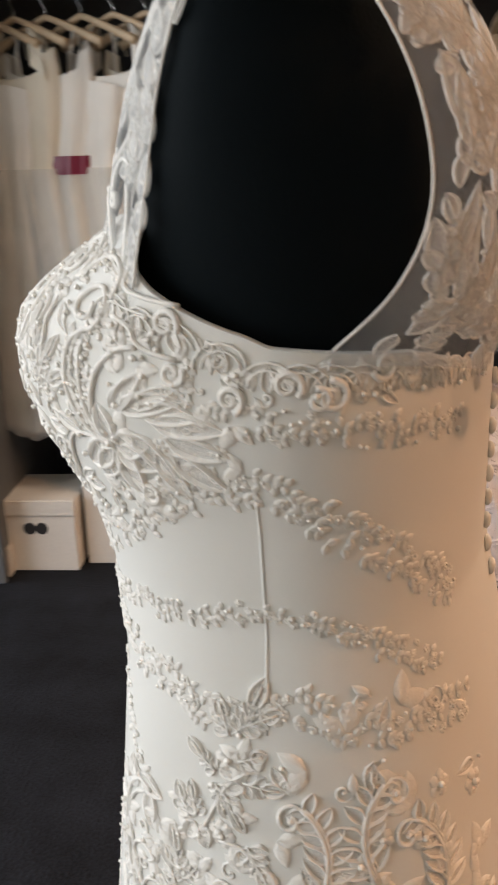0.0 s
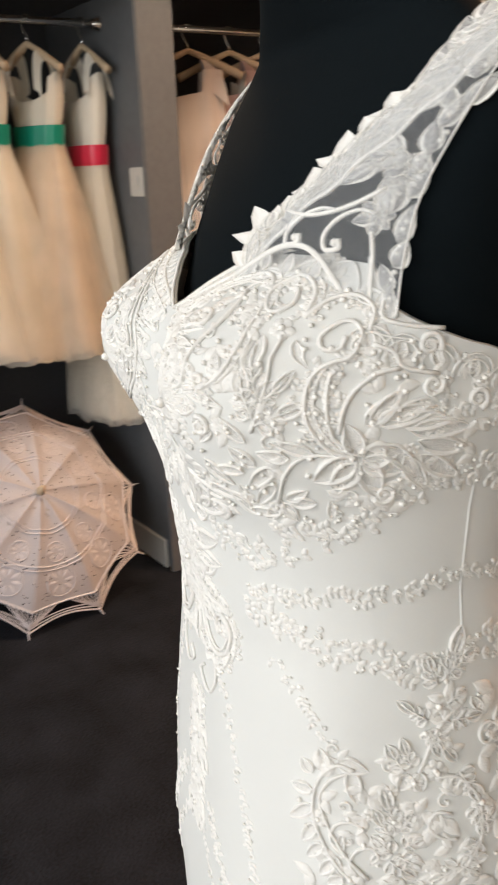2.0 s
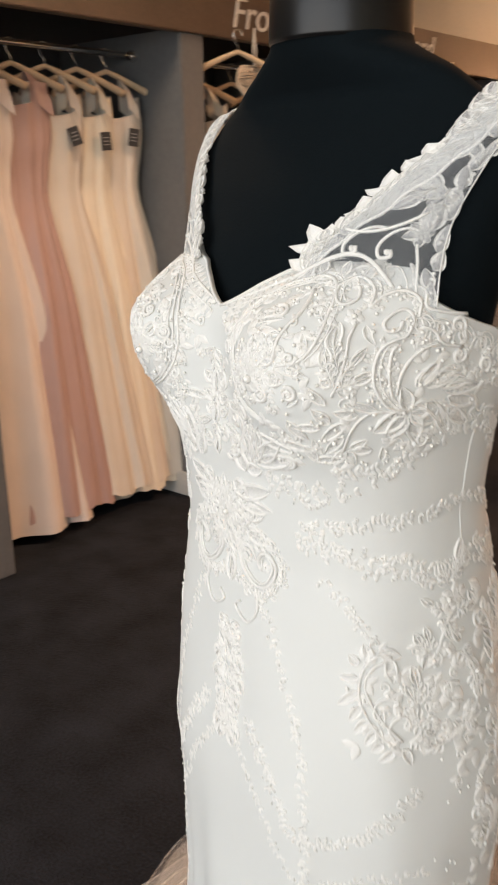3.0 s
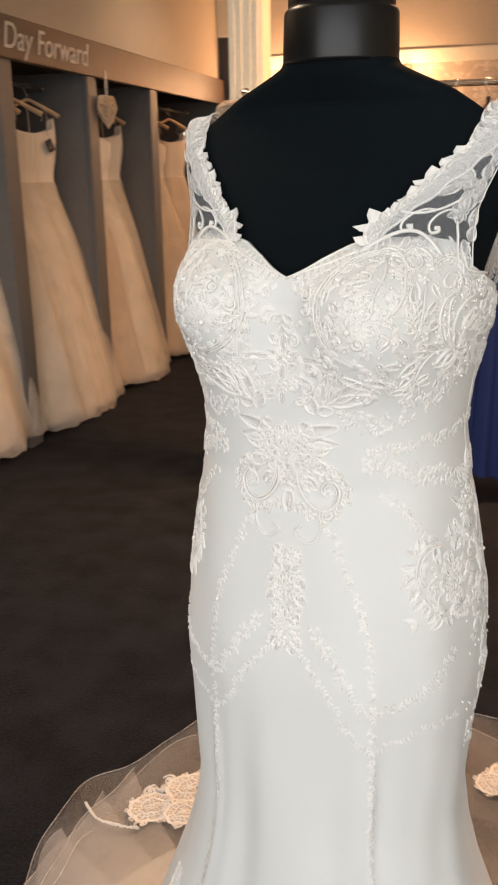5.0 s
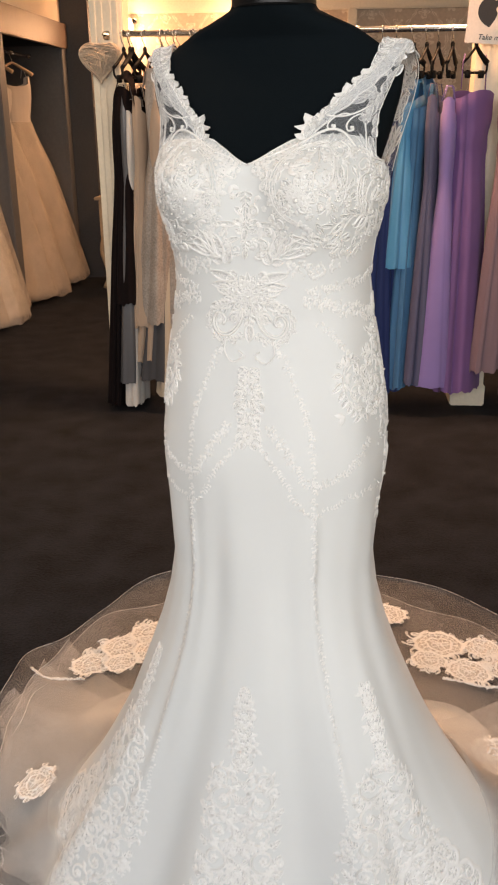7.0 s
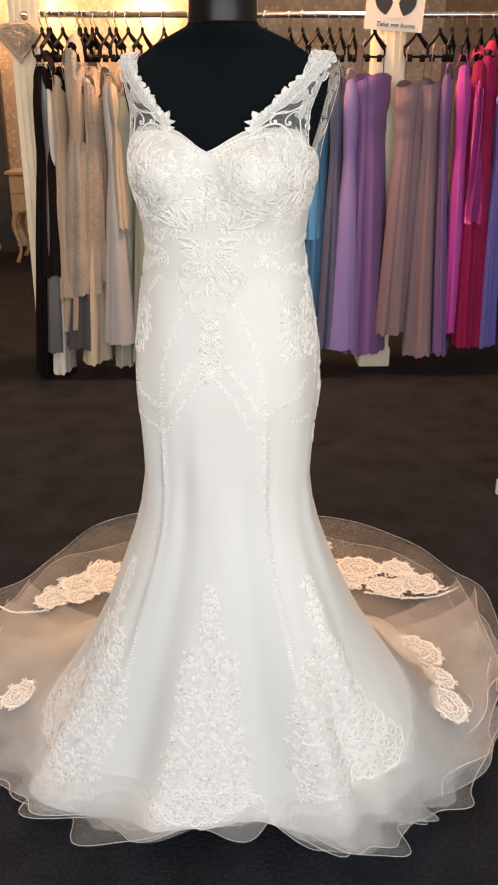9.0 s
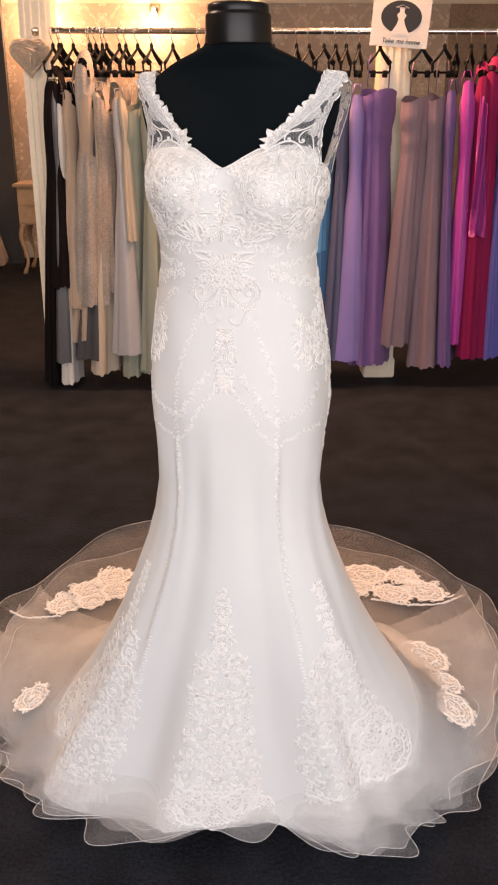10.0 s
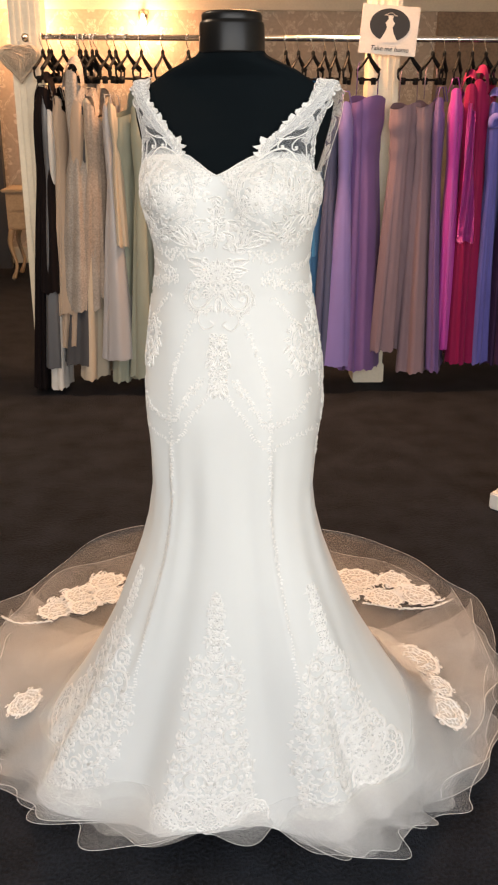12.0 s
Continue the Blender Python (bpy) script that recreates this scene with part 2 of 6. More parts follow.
GLOSSBLACK.node_tree.nodes["Principled BSDF"].inputs["Specular IOR Level"].default_value = 0.3

# ---- the dress: its shape ----
DRESS = pose(0.0076, -0.0109, 0, 0, 0, -13.4)
SZ = [0.0, 0.12, 0.26, 0.40, 0.53, 0.59, 0.65, 0.714, 0.82, 0.887, 0.97, 1.05, 1.10, 1.147, 1.20, 1.25, 1.30, 1.36]
SA = [0.43, 0.38, 0.315, 0.255, 0.203, 0.181, 0.165, 0.156, 0.161, 0.167, 0.163, 0.151, 0.143, 0.137, 0.143, 0.156, 0.157, 0.153]
SF = [0.2, 0.19, 0.175, 0.161, 0.147, 0.138, 0.131, 0.128, 0.128, 0.129, 0.122, 0.116, 0.112, 0.117, 0.122, 0.118, 0.12, 0.112]
SB = [0.4, 0.315, 0.25, 0.207, 0.175, 0.16, 0.145, 0.13, 0.13, 0.13, 0.125, 0.11, 0.10, 0.09, 0.09, 0.09, 0.09, 0.085]
CUPS = ((-0.0885, 0.0395, 1.27), (0.0885, 0.0372, 1.2606))


def body(phi, z):
    """A place on the dress in its own frame; phi 0 in front, growing towards the wearer's left."""
    s, c = math.sin(phi), math.cos(phi)
    a, f = lerp(z, SZ, SA), lerp(z, SZ, SF if c > 0 else SB)
    x, y = a * math.copysign(abs(s) ** 0.8696, s), -f * math.copysign(abs(c) ** 0.8696, c)
    if c > 0 and z > 1.1:
        for sx, amp, sz in CUPS:
            y -= amp * min(1.0, c / 0.3) * math.exp(-(((x - sx) / 0.0573) ** 2 + ((z - sz) / 0.0573) ** 2) ** 1.2)
        if z > 1.288:
            y += 0.036 * c**0.4 * min(1.2, (z - 1.284) / 0.05) ** 1.4
    # soft drape of the cloth, and the raised seams beside the front panel
    if z < 1.12:
        k = min(1.0, (1.12 - z) / 0.1)
        seam = math.exp(-(((abs(phi) - 0.56) / 0.045) ** 2)) * min(1.0, max(0.0, (0.86 - z) / 0.1))
        f = 1 + (0.009 * math.sin(9 * phi + 12 * z) + 0.008 * math.sin(5 * phi - 9 * z + 1)) * k + 0.026 * seam
        if z < 0.95:
            f += 0.013 * lerp(abs(phi), [0.7, 1.1], [1.0, 0.4]) * min(1.0, (0.95 - z) / 0.25) * (math.sin(13 * phi + 2 * z) + 0.5 * math.sin(21 * phi - 3 * z) + 0.5 * math.sin(7 * phi + 1.5 * z + 0.7))
        x, y = x * f, y * f
    return Vector((x, y, z))


def round_table(rows):
    """A smooth closed curve: the radius for each direction, from rows of (degrees, radius)."""
    a, r = [q for q, _ in rows], [q for _, q in rows]
    a, r = [a[-1] - 360, *a, a[0] + 360], [r[-1], *r, r[0]]
    fine = np.interp(np.arange(-180, 180, 2.0), a, r)
    soft = sum(np.roll(fine, k) * w for k, w in zip(range(-3, 4), (0.06, 0.12, 0.2, 0.24, 0.2, 0.12, 0.06)))
    return lambda deg: float(np.interp(deg % 360, np.arange(0, 362, 2.0), np.append(np.roll(soft, 90), soft[90])))


# how far the net and the satin reach over the carpet, in front (0), to the wearer's left (90) and behind (180)
NET_REACH = round_table([(-160, 1.14), (-140, 1.09), (-120, 0.9), (-95, 0.665), (-70, 0.49), (-45, 0.375), (-24, 0.31), (-10, 0.225), (2, 0.205), (16, 0.215), (35, 0.26), (47, 0.315), (58, 0.37), (70, 0.405), (105, 0.575), (122, 0.7), (137, 0.855), (150, 0.96), (166, 1.12), (180, 1.15)])
SATIN_REACH = round_table([(-160, 0.66), (-140, 0.67), (-121, 0.685), (-98, 0.56), (-75, 0.45), (-45, 0.34), (-22, 0.265), (-10, 0.205), (2, 0.19), (20, 0.2), (46, 0.275), (60, 0.305), (76, 0.345), (92, 0.42), (110, 0.49), (136, 0.61), (153, 0.655), (166, 0.645), (180, 0.65)])


def hem(phi, inset=None):
    """Where the edge lies over the carpet: the net's, drawn in a little, or the satin's."""
    d = body(phi, 0.0)
    d.z = 0
    d.normalize()
    deg = math.degrees(math.atan2(d.x, -d.y))
    return d * (SATIN_REACH(deg) if inset is None else NET_REACH(deg) - inset * lerp(abs(deg), [0, 60, 120], [0.35, 0.5, 1.0]))


def ripple(phi, n):
    return math.sin(7 * phi + n) * 0.5 + math.sin(11 * phi + 1.7 * n) * 0.35 + math.sin(17 * phi + 2.3 * n) * 0.25


def skirt(phi, z, inset=None, fold=1.0):
    p = body(phi, z)
    if z < 0.6:
        g = (1 - z / 0.6) ** lerp(abs(phi), [0, 1.2, 1.8, 2.6], [2.2, 2.4, 5.0, 6.0])
        far = hem(phi, inset) - Vector((*body(phi, 0.0).xy, 0))
        p += far * g
        k = (1 - z / 0.6) ** 2 * fold
        out = Vector((p.x, p.y, 0)).normalized()
        p += out * (0.02 * k * ripple(phi, 1.0))
        # soft upright flutes between the panels
        p += out * (0.032 * (1 - z / 0.6) ** 0.95 * fold * math.cos(9 * phi + 0.4) * lerp(abs(phi), [0, 0.5, 0.7, 1.3, 1.5, 3.2], [0.75, 0.8, 0.3, 0.18, 0.1, 0.3]))
        p.z += 0.01 * g * fold * (1 + ripple(phi, 2.0)) * min(1.0, abs(phi)) + 0.012 * (1 - z / 0.6)
        # a stiff flare at the wearer's left side
        p += out * (0.03 * math.exp(-(((phi - 1.75) / 0.4) ** 2) - ((z - 0.2) / 0.14) ** 2))
        # the hem is shorter over the toes
        p.z += 0.04 * (1 - z / 0.6) ** 3 * math.exp(-((phi / 0.3) ** 2))
    return p


def top_edge(phi):
    """Height of the bodice's upper edge: a sweetheart in front, lower under the arm and behind."""
    return lerp(abs(math.degrees(phi)), [0, 4, 9, 16, 28, 46, 52, 58, 65, 79, 95, 130, 180], [1.298, 1.305, 1.315, 1.326, 1.334, 1.338, 1.334, 1.324, 1.312, 1.299, 1.284, 1.278, 1.25])


def grid(bm, rows, closed=False):
    vs = [[bm.verts.new(p) for p in row] for row in rows]
    for a, b in zip(vs, vs[1:]):
        n = len(a)
        for k in range(n if closed else n - 1):
            bm.faces.new((a[k], a[(k + 1) % n], b[(k + 1) % n], b[k]))
    return vs


def turn(k, n):
    phi = 2 * math.pi * k / n
    return phi if phi <= math.pi else phi - 2 * math.pi


dress = thing("wedding_dress", "ivory mermaid wedding dress with beaded lace and a sheer train", "wedding dress", DRESS)
bm = bmesh.new()
NP = 240
grid(bm, [[body(turn(k, NP), 0.98 + (top_edge(turn(k, NP)) - 0.98) * i / 60) for k in range(NP)] for i in range(61)], True)
# folded facing inside the upper edge
grid(bm, [[body(turn(k, NP), top_edge(turn(k, NP)) - d) * 1.0 - Vector((*body(turn(k, NP), 1.3).xy, 0)).normalized() * e for k in range(NP)] for d, e in ((0, 0), (-0.001, 0.0015), (0.03, 0.004))], True)
part("bodice", bm, SATIN, dress, "ivory satin bodice")
bm = bmesh.new()
NS = 240
zs = [0.98 * (1 - (i / 90) ** 0.8) for i in range(91)]
grid(bm, [[skirt(turn(k, NS), max(z, 0.0)) for k in range(NS)] for z in zs], True)
part("skirt", bm, SATIN, dress, "ivory satin skirt with a flared hem")


def train_place(phi, s, n, inset, lift):
    """The net round the hem: s 0 inside the skirt, 1 at its edge on the carpet. In front it comes out below the satin, behind it lies on it."""
    back = lerp(abs(math.degrees(phi)), [0, 82, 114, 180], [0.0, 0.0, 1.0, 1.0])
    z = lerp(back, [0, 1], [0.1, 0.3]) * max(0.0, 1 - s) ** lerp(back, [0, 1], [1.5, 3.2])
    p = skirt(phi, z, inset, 0.6)
    out = Vector((p.x, p.y, 0)).normalized()
    p += out * (-0.03 * (1 - s) * (1 - back) + 0.042 * s**2 * ripple(phi, n) + 0.011 * s**3 * math.sin(23 * phi + 3 * n) * math.sin(5 * phi + n))
    p.z += lift * back * (0.4 + s) - 0.006 * s + 0.026 * s**2 * (1 + ripple(phi, n + 4)) * (0.35 + 0.65 * back)
    return p


# the outer two layers run right round; the inner ones frill the front and sides only
for n, inset, lift, start, reach in ((3.0, 0.0, 0.018, -180, 180), (5.2, 0.07, 0.006, -180, 180), (7.9, 0.02, 0.012, -122, 128), (9.3, 0.05, 0.02, -112, 112), (12.4, 0.015, 0.03, 84, 152), (17.3, 0.04, 0.036, 92, 146), (21.7, 0.09, 0.028, 98, 140), (15.1, 0.06, 0.024, -128, -60)):
    around = [turn(k, 300) for k in range(300)] if reach == 180 else [radians(start + (reach - start) * k / 240) for k in range(241)]
    bm = bmesh.new()
    grid(bm, [[train_place(phi, i / 30, n, inset, lift) for phi in around] for i in range(31)], reach == 180)
    layer = part("tulle_layer", bm, TRAINNET if reach == 180 else TULLE, dress, "sheer white tulle overskirt and train")
    if reach == 112:
        continue
    bm = bmesh.new()
    tube(bm, [train_place(phi, 1.0, n, inset, lift) for phi in around], 0.0005, 5, closed=reach == 180)
    part("hem_cord", bm, LACE, layer, "white corded tulle edge")


# ---- the dress: lace ----
def spline(pts, step=4):
    """A smooth line through the control points."""
    p = [Vector(q) for q in pts]
    p = [p[0] * 2 - p[1], *p, p[-1] * 2 - p[-2]]
    out = []
    for i in range(1, len(p) - 2):
        for k in range(step):
            t = k / step
            out.append(0.5 * (2 * p[i] + (p[i + 1] - p[i - 1]) * t + (2 * p[i - 1] - 5 * p[i] + 4 * p[i + 1] - p[i + 2]) * t * t + (3 * p[i] - p[i - 1] - 3 * p[i + 1] + p[i + 2]) * t**3))
    return [*out, p[-2]]


class Chart:
    """Lays lace on a surface given by two coordinates: metres along it from a place, and height over it."""

    def __init__(self, surface, eps=(0.01, 0.002)):
        self.surface, self.eps, self.even, self.lift = surface, eps, False, 1

    def tangents(self, a, b):
        p = self.surface(a, b)
        da, db = (self.surface(a + self.eps[0], b) - p) / self.eps[0], (self.surface(a, b + self.eps[1]) - p) / self.eps[1]
        return p, da.length, db.length, da.cross(db).normalized()

    def around(self, a, b):
        if not self.even:
            p, la, lb, n = self.tangents(a, b)
            return lambda u, v, h: self.surface(a + u / la, b + v / lb) + n * h
        # move along the true direction angle, in which the rounded section is evenly spaced
        to, back = lambda q: bend_angle(q, 0.8696), lambda q: bend_angle(q, 1 / 0.8696)
        c, p, e = to(a), self.surface(a, b), 0.5
        da, db = (self.surface(back(c + e), b) - self.surface(back(c - e), b)) / (2 * e), (self.surface(a, b + self.eps[1]) - p) / self.eps[1]
        n = da.cross(db).normalized()
        la, east = da.length, da.normalized()
        lean, rise = db.dot(east), db.dot(n.cross(east))
        n *= self.lift
        return lambda u, v, h: self.surface(back(c + (u - v / rise * lean) / la), b + v / rise) + n * h

    def slide(self, a, b, u):
        """The angle u metres further round at one height."""
        for k in range(4):
            p = self.surface(a, b)
            a += u / 4 / max(1e-4, (self.surface(a + 0.5, b) - p).length / 0.5)
        return a


def bend_angle(q, e):
    """Turns the section's own angle into the direction angle (e below 1) and back."""
    r = radians(q)
    return math.degrees(math.atan2(math.copysign(abs(math.sin(r)) ** e, math.sin(r)), math.copysign(abs(math.cos(r)) ** e, math.cos(r))))


RIMMED = ((-1, 0.0), (-0.92, 0.95), (-0.74, 0.95), (-0.6, 0.1), (0, 0.35), (0.6, 0.1), (0.74, 0.95), (0.92, 0.95), (1, 0.0))
PLAINLEAF = ((-1, 0.0), (-0.6, 1.0), (0, 0.35), (0.6, 1.0), (1, 0.0))


def add_leaf(bm, at, u, v, ang, length, width, high=0.0012, steps=6, bend=0.0, full=0.75):
    """A flat lace leaf: a raised rim, a sunk ground and a vein."""
    ca, sa = math.cos(ang), math.sin(ang)
    high = high * 1.25
    rows = []
    for i in range(steps + 1):
        t = i / steps
        w = math.sin(math.pi * t**full) ** 0.8 if 0 < t < 1 else 0.0
        k = math.sin(math.pi * min(1.0, 0.08 + 0.92 * t)) ** 0.4 if t < 1 else 0.0
        row = []
        for q, g in RIMMED if steps > 4 else PLAINLEAF:
            x, y = t * length, w * q * width / 2 + bend * length * t * t
            row.append(at(u + x * ca - y * sa, v + x * sa + y * ca, 0.0002 + high * k * g))
        rows.append(row)
    vs = [[bm.verts.new(p) for p in row] for row in rows]
    open_net = {3, 4} if steps > 4 else set()
    for a, b in zip(vs, vs[1:]):
        for c in range(len(a) - 1):
            bm.faces.new((a[c], a[c + 1], b[c + 1], b[c])).material_index = 2 if c in open_net else 0


def add_frond(bm, at, u, v, ang, length, width, high=0.0013, bend=0.0):
    """A lobed leaf: leaflets in pairs along a rib and one at its tip."""
    pairs = 3 if length > 0.024 else 2

    def along(t):
        x, y = t * length, bend * length * t * t
        return u + x * math.cos(ang) - y * math.sin(ang), v + x * math.sin(ang) + y * math.cos(ang)
    for k in range(pairs):
        q = along(0.04 + 0.5 * k / pairs)
        size = 1 - 0.18 * k
        for sg in (1, -1):
            add_leaf(bm, at, *q, ang + bend * k / pairs + sg * (0.9 - 0.15 * k), width * 0.74 * size, width * 0.56 * size, high, 5, 0.12 * sg, 1.15)
    add_leaf(bm, at, *along(0.4), ang + bend, length * 0.62, width * 0.72, high, 6, 0.0, 0.95)
    tube(bm, [at(*along(i / 4 * 0.85), high * 0.9) for i in range(5)], 0.0006, 4)


def add_bead(bm, p, r, mat=1):
    made = bmesh.ops.create_icosphere(bm, subdivisions=1, radius=r, matrix=Matrix.Translation(p))
    for f in {f for v in made["verts"] for f in v.link_faces}:
        f.material_index = mat


def add_flower(bm, at, u, v, r, petals=5, turned=0.0, bead=0.3, cord=0.0):
    for k in range(petals):
        add_leaf(bm, at, u, v, turned + 2 * math.pi * k / petals, r, r * 0.8, min(0.0013, r * 0.2), 4, 0.0, 1.4)
    if bead:
        add_bead(bm, at(u, v, r * 0.24), r * bead)


def add_cord(bm, chart, pts, r=0.0012, high=0.0009, step=4):
    tube(bm, [chart.around(a, b)(0, 0, high) for a, b, _ in spline([(a, b, 0) for a, b in pts], step)], r, 6)


def add_curl(bm, at, u, v, ang, size, hand=1, r=0.0011, turns=1.3):
    """A spiral cord that starts at (u, v) and rolls in."""
    pts = []
    for i in range(22):
        t = i / 21
        a = ang + hand * t * turns * 2 * math.pi
        q = size * (1 - t) ** 0.8
        pts.append((q * math.cos(a), q * math.sin(a)))
    x0, y0 = pts[0]
    tube(bm, [at(u + x - x0, v + y - y0, r * 0.7) for x, y in pts], [r * (0.6 + 0.5 * math.sin(math.pi * min(1, i / 20))) for i in range(22)], 6)
    add_bead(bm, at(u - x0, v - y0, r), r * 1.5, 0)


def add_rose(bm, at, u, v, r, rng):
    """A flat open lace rose: a scalloped double rim, loops between the rims, a ring of petals and a rolled heart, with gaps between."""
    def ring(radius, bumps, depth, thick, high):
        pts = []
        for i in range(72):
            q = 2 * math.pi * i / 72
            d = radius * (1 + depth * abs(math.sin(bumps * q / 2)))
            pts.append(at(u + d * math.cos(q), v + d * math.sin(q), high))
        tube(bm, pts, thick, 5, closed=True)
    def tape(inner, outer, bumps, depth, high, mat):
        rows = []
        for j in range(5):
            row = []
            for i in range(72):
                q = 2 * math.pi * i / 72
                d = r * (inner + (outer - inner) * j / 4) * (1 + depth * abs(math.sin(bumps * q / 2)))
                row.append(at(u + d * math.cos(q), v + d * math.sin(q), 0.0004 + high * math.sin(math.pi * j / 4)))
            rows.append(row)
        n0 = len(bm.faces)
        grid(bm, rows, True)
        bm.faces.ensure_lookup_table()
        for f in bm.faces[n0:]:
            f.material_index = mat

    tape(0.1, 0.9, 9, 0.1, 0.0002, 2)
    tape(0.83, 1.0, 9, 0.12, 0.0016, 0)
    tape(0.44, 0.54, 7, 0.14, 0.002, 0)
    ring(r * 0.7, 9, 0.1, 0.0008, 0.0013)
    off = rng.random()
    for k in range(9):
        a = 2 * math.pi * (k + off) / 9
        add_leaf(bm, at, u + math.cos(a) * r * 0.5, v + math.sin(a) * r * 0.5, a + 0.2, r * 0.42, r * 0.4, 0.0012, 5, 0.0, 1.3)
    for k in range(18):
        a = 2 * math.pi * (k + off) / 18
        add_leaf(bm, at, u + math.cos(a) * r * 0.86, v + math.sin(a) * r * 0.86, a, r * 0.17, r * 0.24, 0.0009, 5, 0.0, 1.4)
    for k in range(5):
        a = 2 * math.pi * (k + off) / 5
        add_leaf(bm, at, u, v, a, r * 0.46, r * 0.26, 0.0016, 5, 0.15, 1.2)
    add_curl(bm, at, u + r * 0.16, v, 0.0, r * 0.16, 1, 0.0014, 1.5)


def add_scroll(bm, at, u, v, ang, size, hand, rng, leafy=True):
    """A rolled double cord with small leaves along its outer side."""
    for off, r in ((0.0, 0.0016), (0.0036, 0.0009)):
        pts = []
        for i in range(26):
            t = i / 25
            a = ang + hand * t * 1.45 * 2 * math.pi
            q = max(0.0008, (size - off) * (1 - t) ** 0.75)
            pts.append((q * math.cos(a), q * math.sin(a)))
        tube(bm, [at(u + x, v + y, 0.0008) for x, y in pts], [r * (1.1 - 0.5 * i / 25) for i in range(26)], 6)
    if leafy:
        n = max(5, int(size / 0.0034))
        for k in range(n):
            a = ang + hand * k / n * 4.6
            q = size * (1 - k / n * 0.5) ** 0.75 * 1.02
            add_leaf(bm, at, u + q * math.cos(a), v + q * math.sin(a), a + hand * (0.5 + 0.4 * rng.random()), 0.009 + 0.005 * rng.random(), 0.0062, 0.0012, 4)
    add_flower(bm, at, u, v, size * 0.3, 5, ang, 0.3)


def add_sprig(bm, at, ang, size, hand, high=0.0016):
    """A curved corded stem with leaves on both sides, a rolled end and a flower at its foot."""
    pts = []
    for i in range(13):
        t = i / 12
        a = ang + hand * (0.9 * t + 0.5 * t * t)
        last = pts[-1] if pts else (0.0, 0.0)
        pts.append((last[0] + math.cos(a) * size / 12, last[1] + math.sin(a) * size / 12))
    for off, r in ((0.0, 0.0013), (0.0021, 0.0008)):
        tube(bm, [at(x + off, y, 0.001) for x, y in pts], r, 6)
    for i in range(1, 12, 2):
        a = ang + hand * (0.9 * i / 12 + 0.5 * (i / 12) ** 2)
        for sg in (1, -1):
            add_leaf(bm, at, *pts[i], a + sg * 0.8, size * (0.34 - 0.012 * i), size * 0.15, high, 6, 0.2 * sg, 0.9)
    add_curl(bm, at, *pts[-1], ang + hand * 1.4 - hand * 1.57, size * 0.15, hand, 0.0012, 1.2)
    add_flower(bm, at, 0, 0, size * 0.14, 6, ang)


def fill(bm, chart, lo, hi, gap, seed, inside=None, dense=0.85, high=0.0009):
    """Small lace all over a stretch: leaf pairs, buds, rolled cords and beads on a loose grid."""
    rng = random.Random(seed)
    b = lo[1]
    while b < hi[1]:
        la = chart.tangents((lo[0] + hi[0]) / 2, b)[1]
        a = lo[0]
        while a < hi[0]:
            x, y = a + rng.random() * gap / la, b + rng.random() * gap * 1000
            kind, turned, size = rng.random(), rng.random() * 6.28, 0.8 + 0.5 * rng.random()
            a += gap / la
            if kind > dense or (inside and not inside(x, y)):
                continue
            at = chart.around(x, y)
            kind /= dense
            if kind < 0.14 and gap < 0.011:
                add_scroll(bm, at, 0, 0, turned, gap * 0.62 * size, 1 if turned > 3 else -1, rng, False)
            elif kind < 0.5:
                for sg in (1, -1):
                    add_leaf(bm, at, 0, 0, turned + sg * 0.55, gap * 1.1 * size, gap * 0.66 * size, high, 4, 0.15 * sg)
            elif kind < 0.68:
                add_flower(bm, at, 0, 0, gap * 0.5 * size, 5, turned, 0.28)
            elif kind < 0.9:
                add_curl(bm, at, 0, 0, turned, gap * 0.42 * size, 1 if kind < 0.8 else -1, 0.0007, 1.1)
                add_leaf(bm, at, 0, 0, turned + 2, gap * 0.9, gap * 0.42, high, 4)
            else:
                add_leaf(bm, at, 0, 0, turned, gap * 1.3, gap * 0.6, high, 5, 0.2)
                add_bead(bm, at(gap * 0.4, 0, 0.0012), 0.0013)
        b += gap * 1000


def degrees_chart(surface):
    return Chart(lambda a, b: surface(radians(a), b / 1000), (0.5, 2.0))


SKIN = degrees_chart(lambda phi, z: skirt(phi, z) if z < 0.6 else body(phi, z))
MIRROR = degrees_chart(lambda phi, z: skirt(-phi, z) if z < 0.6 else body(-phi, z))
# a mirrored chart is left-handed; its lace is lifted the other way
MIRROR.tangents = (lambda base: lambda a, b: (lambda p, la, lb, n: (p, la, lb, -n))(*base(a, b)))(MIRROR.tangents)
SKIN.even = MIRROR.even = True
MIRROR.lift = -1
SIDES = (SKIN, MIRROR)


def leaves(bm, chart, rows, lobes=0, high=0.0018):
    for k, (a, b, ang, length, width) in enumerate(rows):
        shape = add_frond if lobes and length >= 14 else add_leaf
        shape(bm, chart.around(a, b), 0, 0, radians(ang), length / 1000, width * (1.2 if lobes else 1.1) / 1000, high * 0.75, bend=0.18 * math.sin(5.3 * k))


def cords(bm, chart, rows, r=0.0013):
    for row in rows:
        add_cord(bm, chart, row, r)


def beads(bm, chart, row, r=0.0019):
    for a, b in row:
        add_bead(bm, chart.around(a, b)(0, 0, r * 0.7), r)


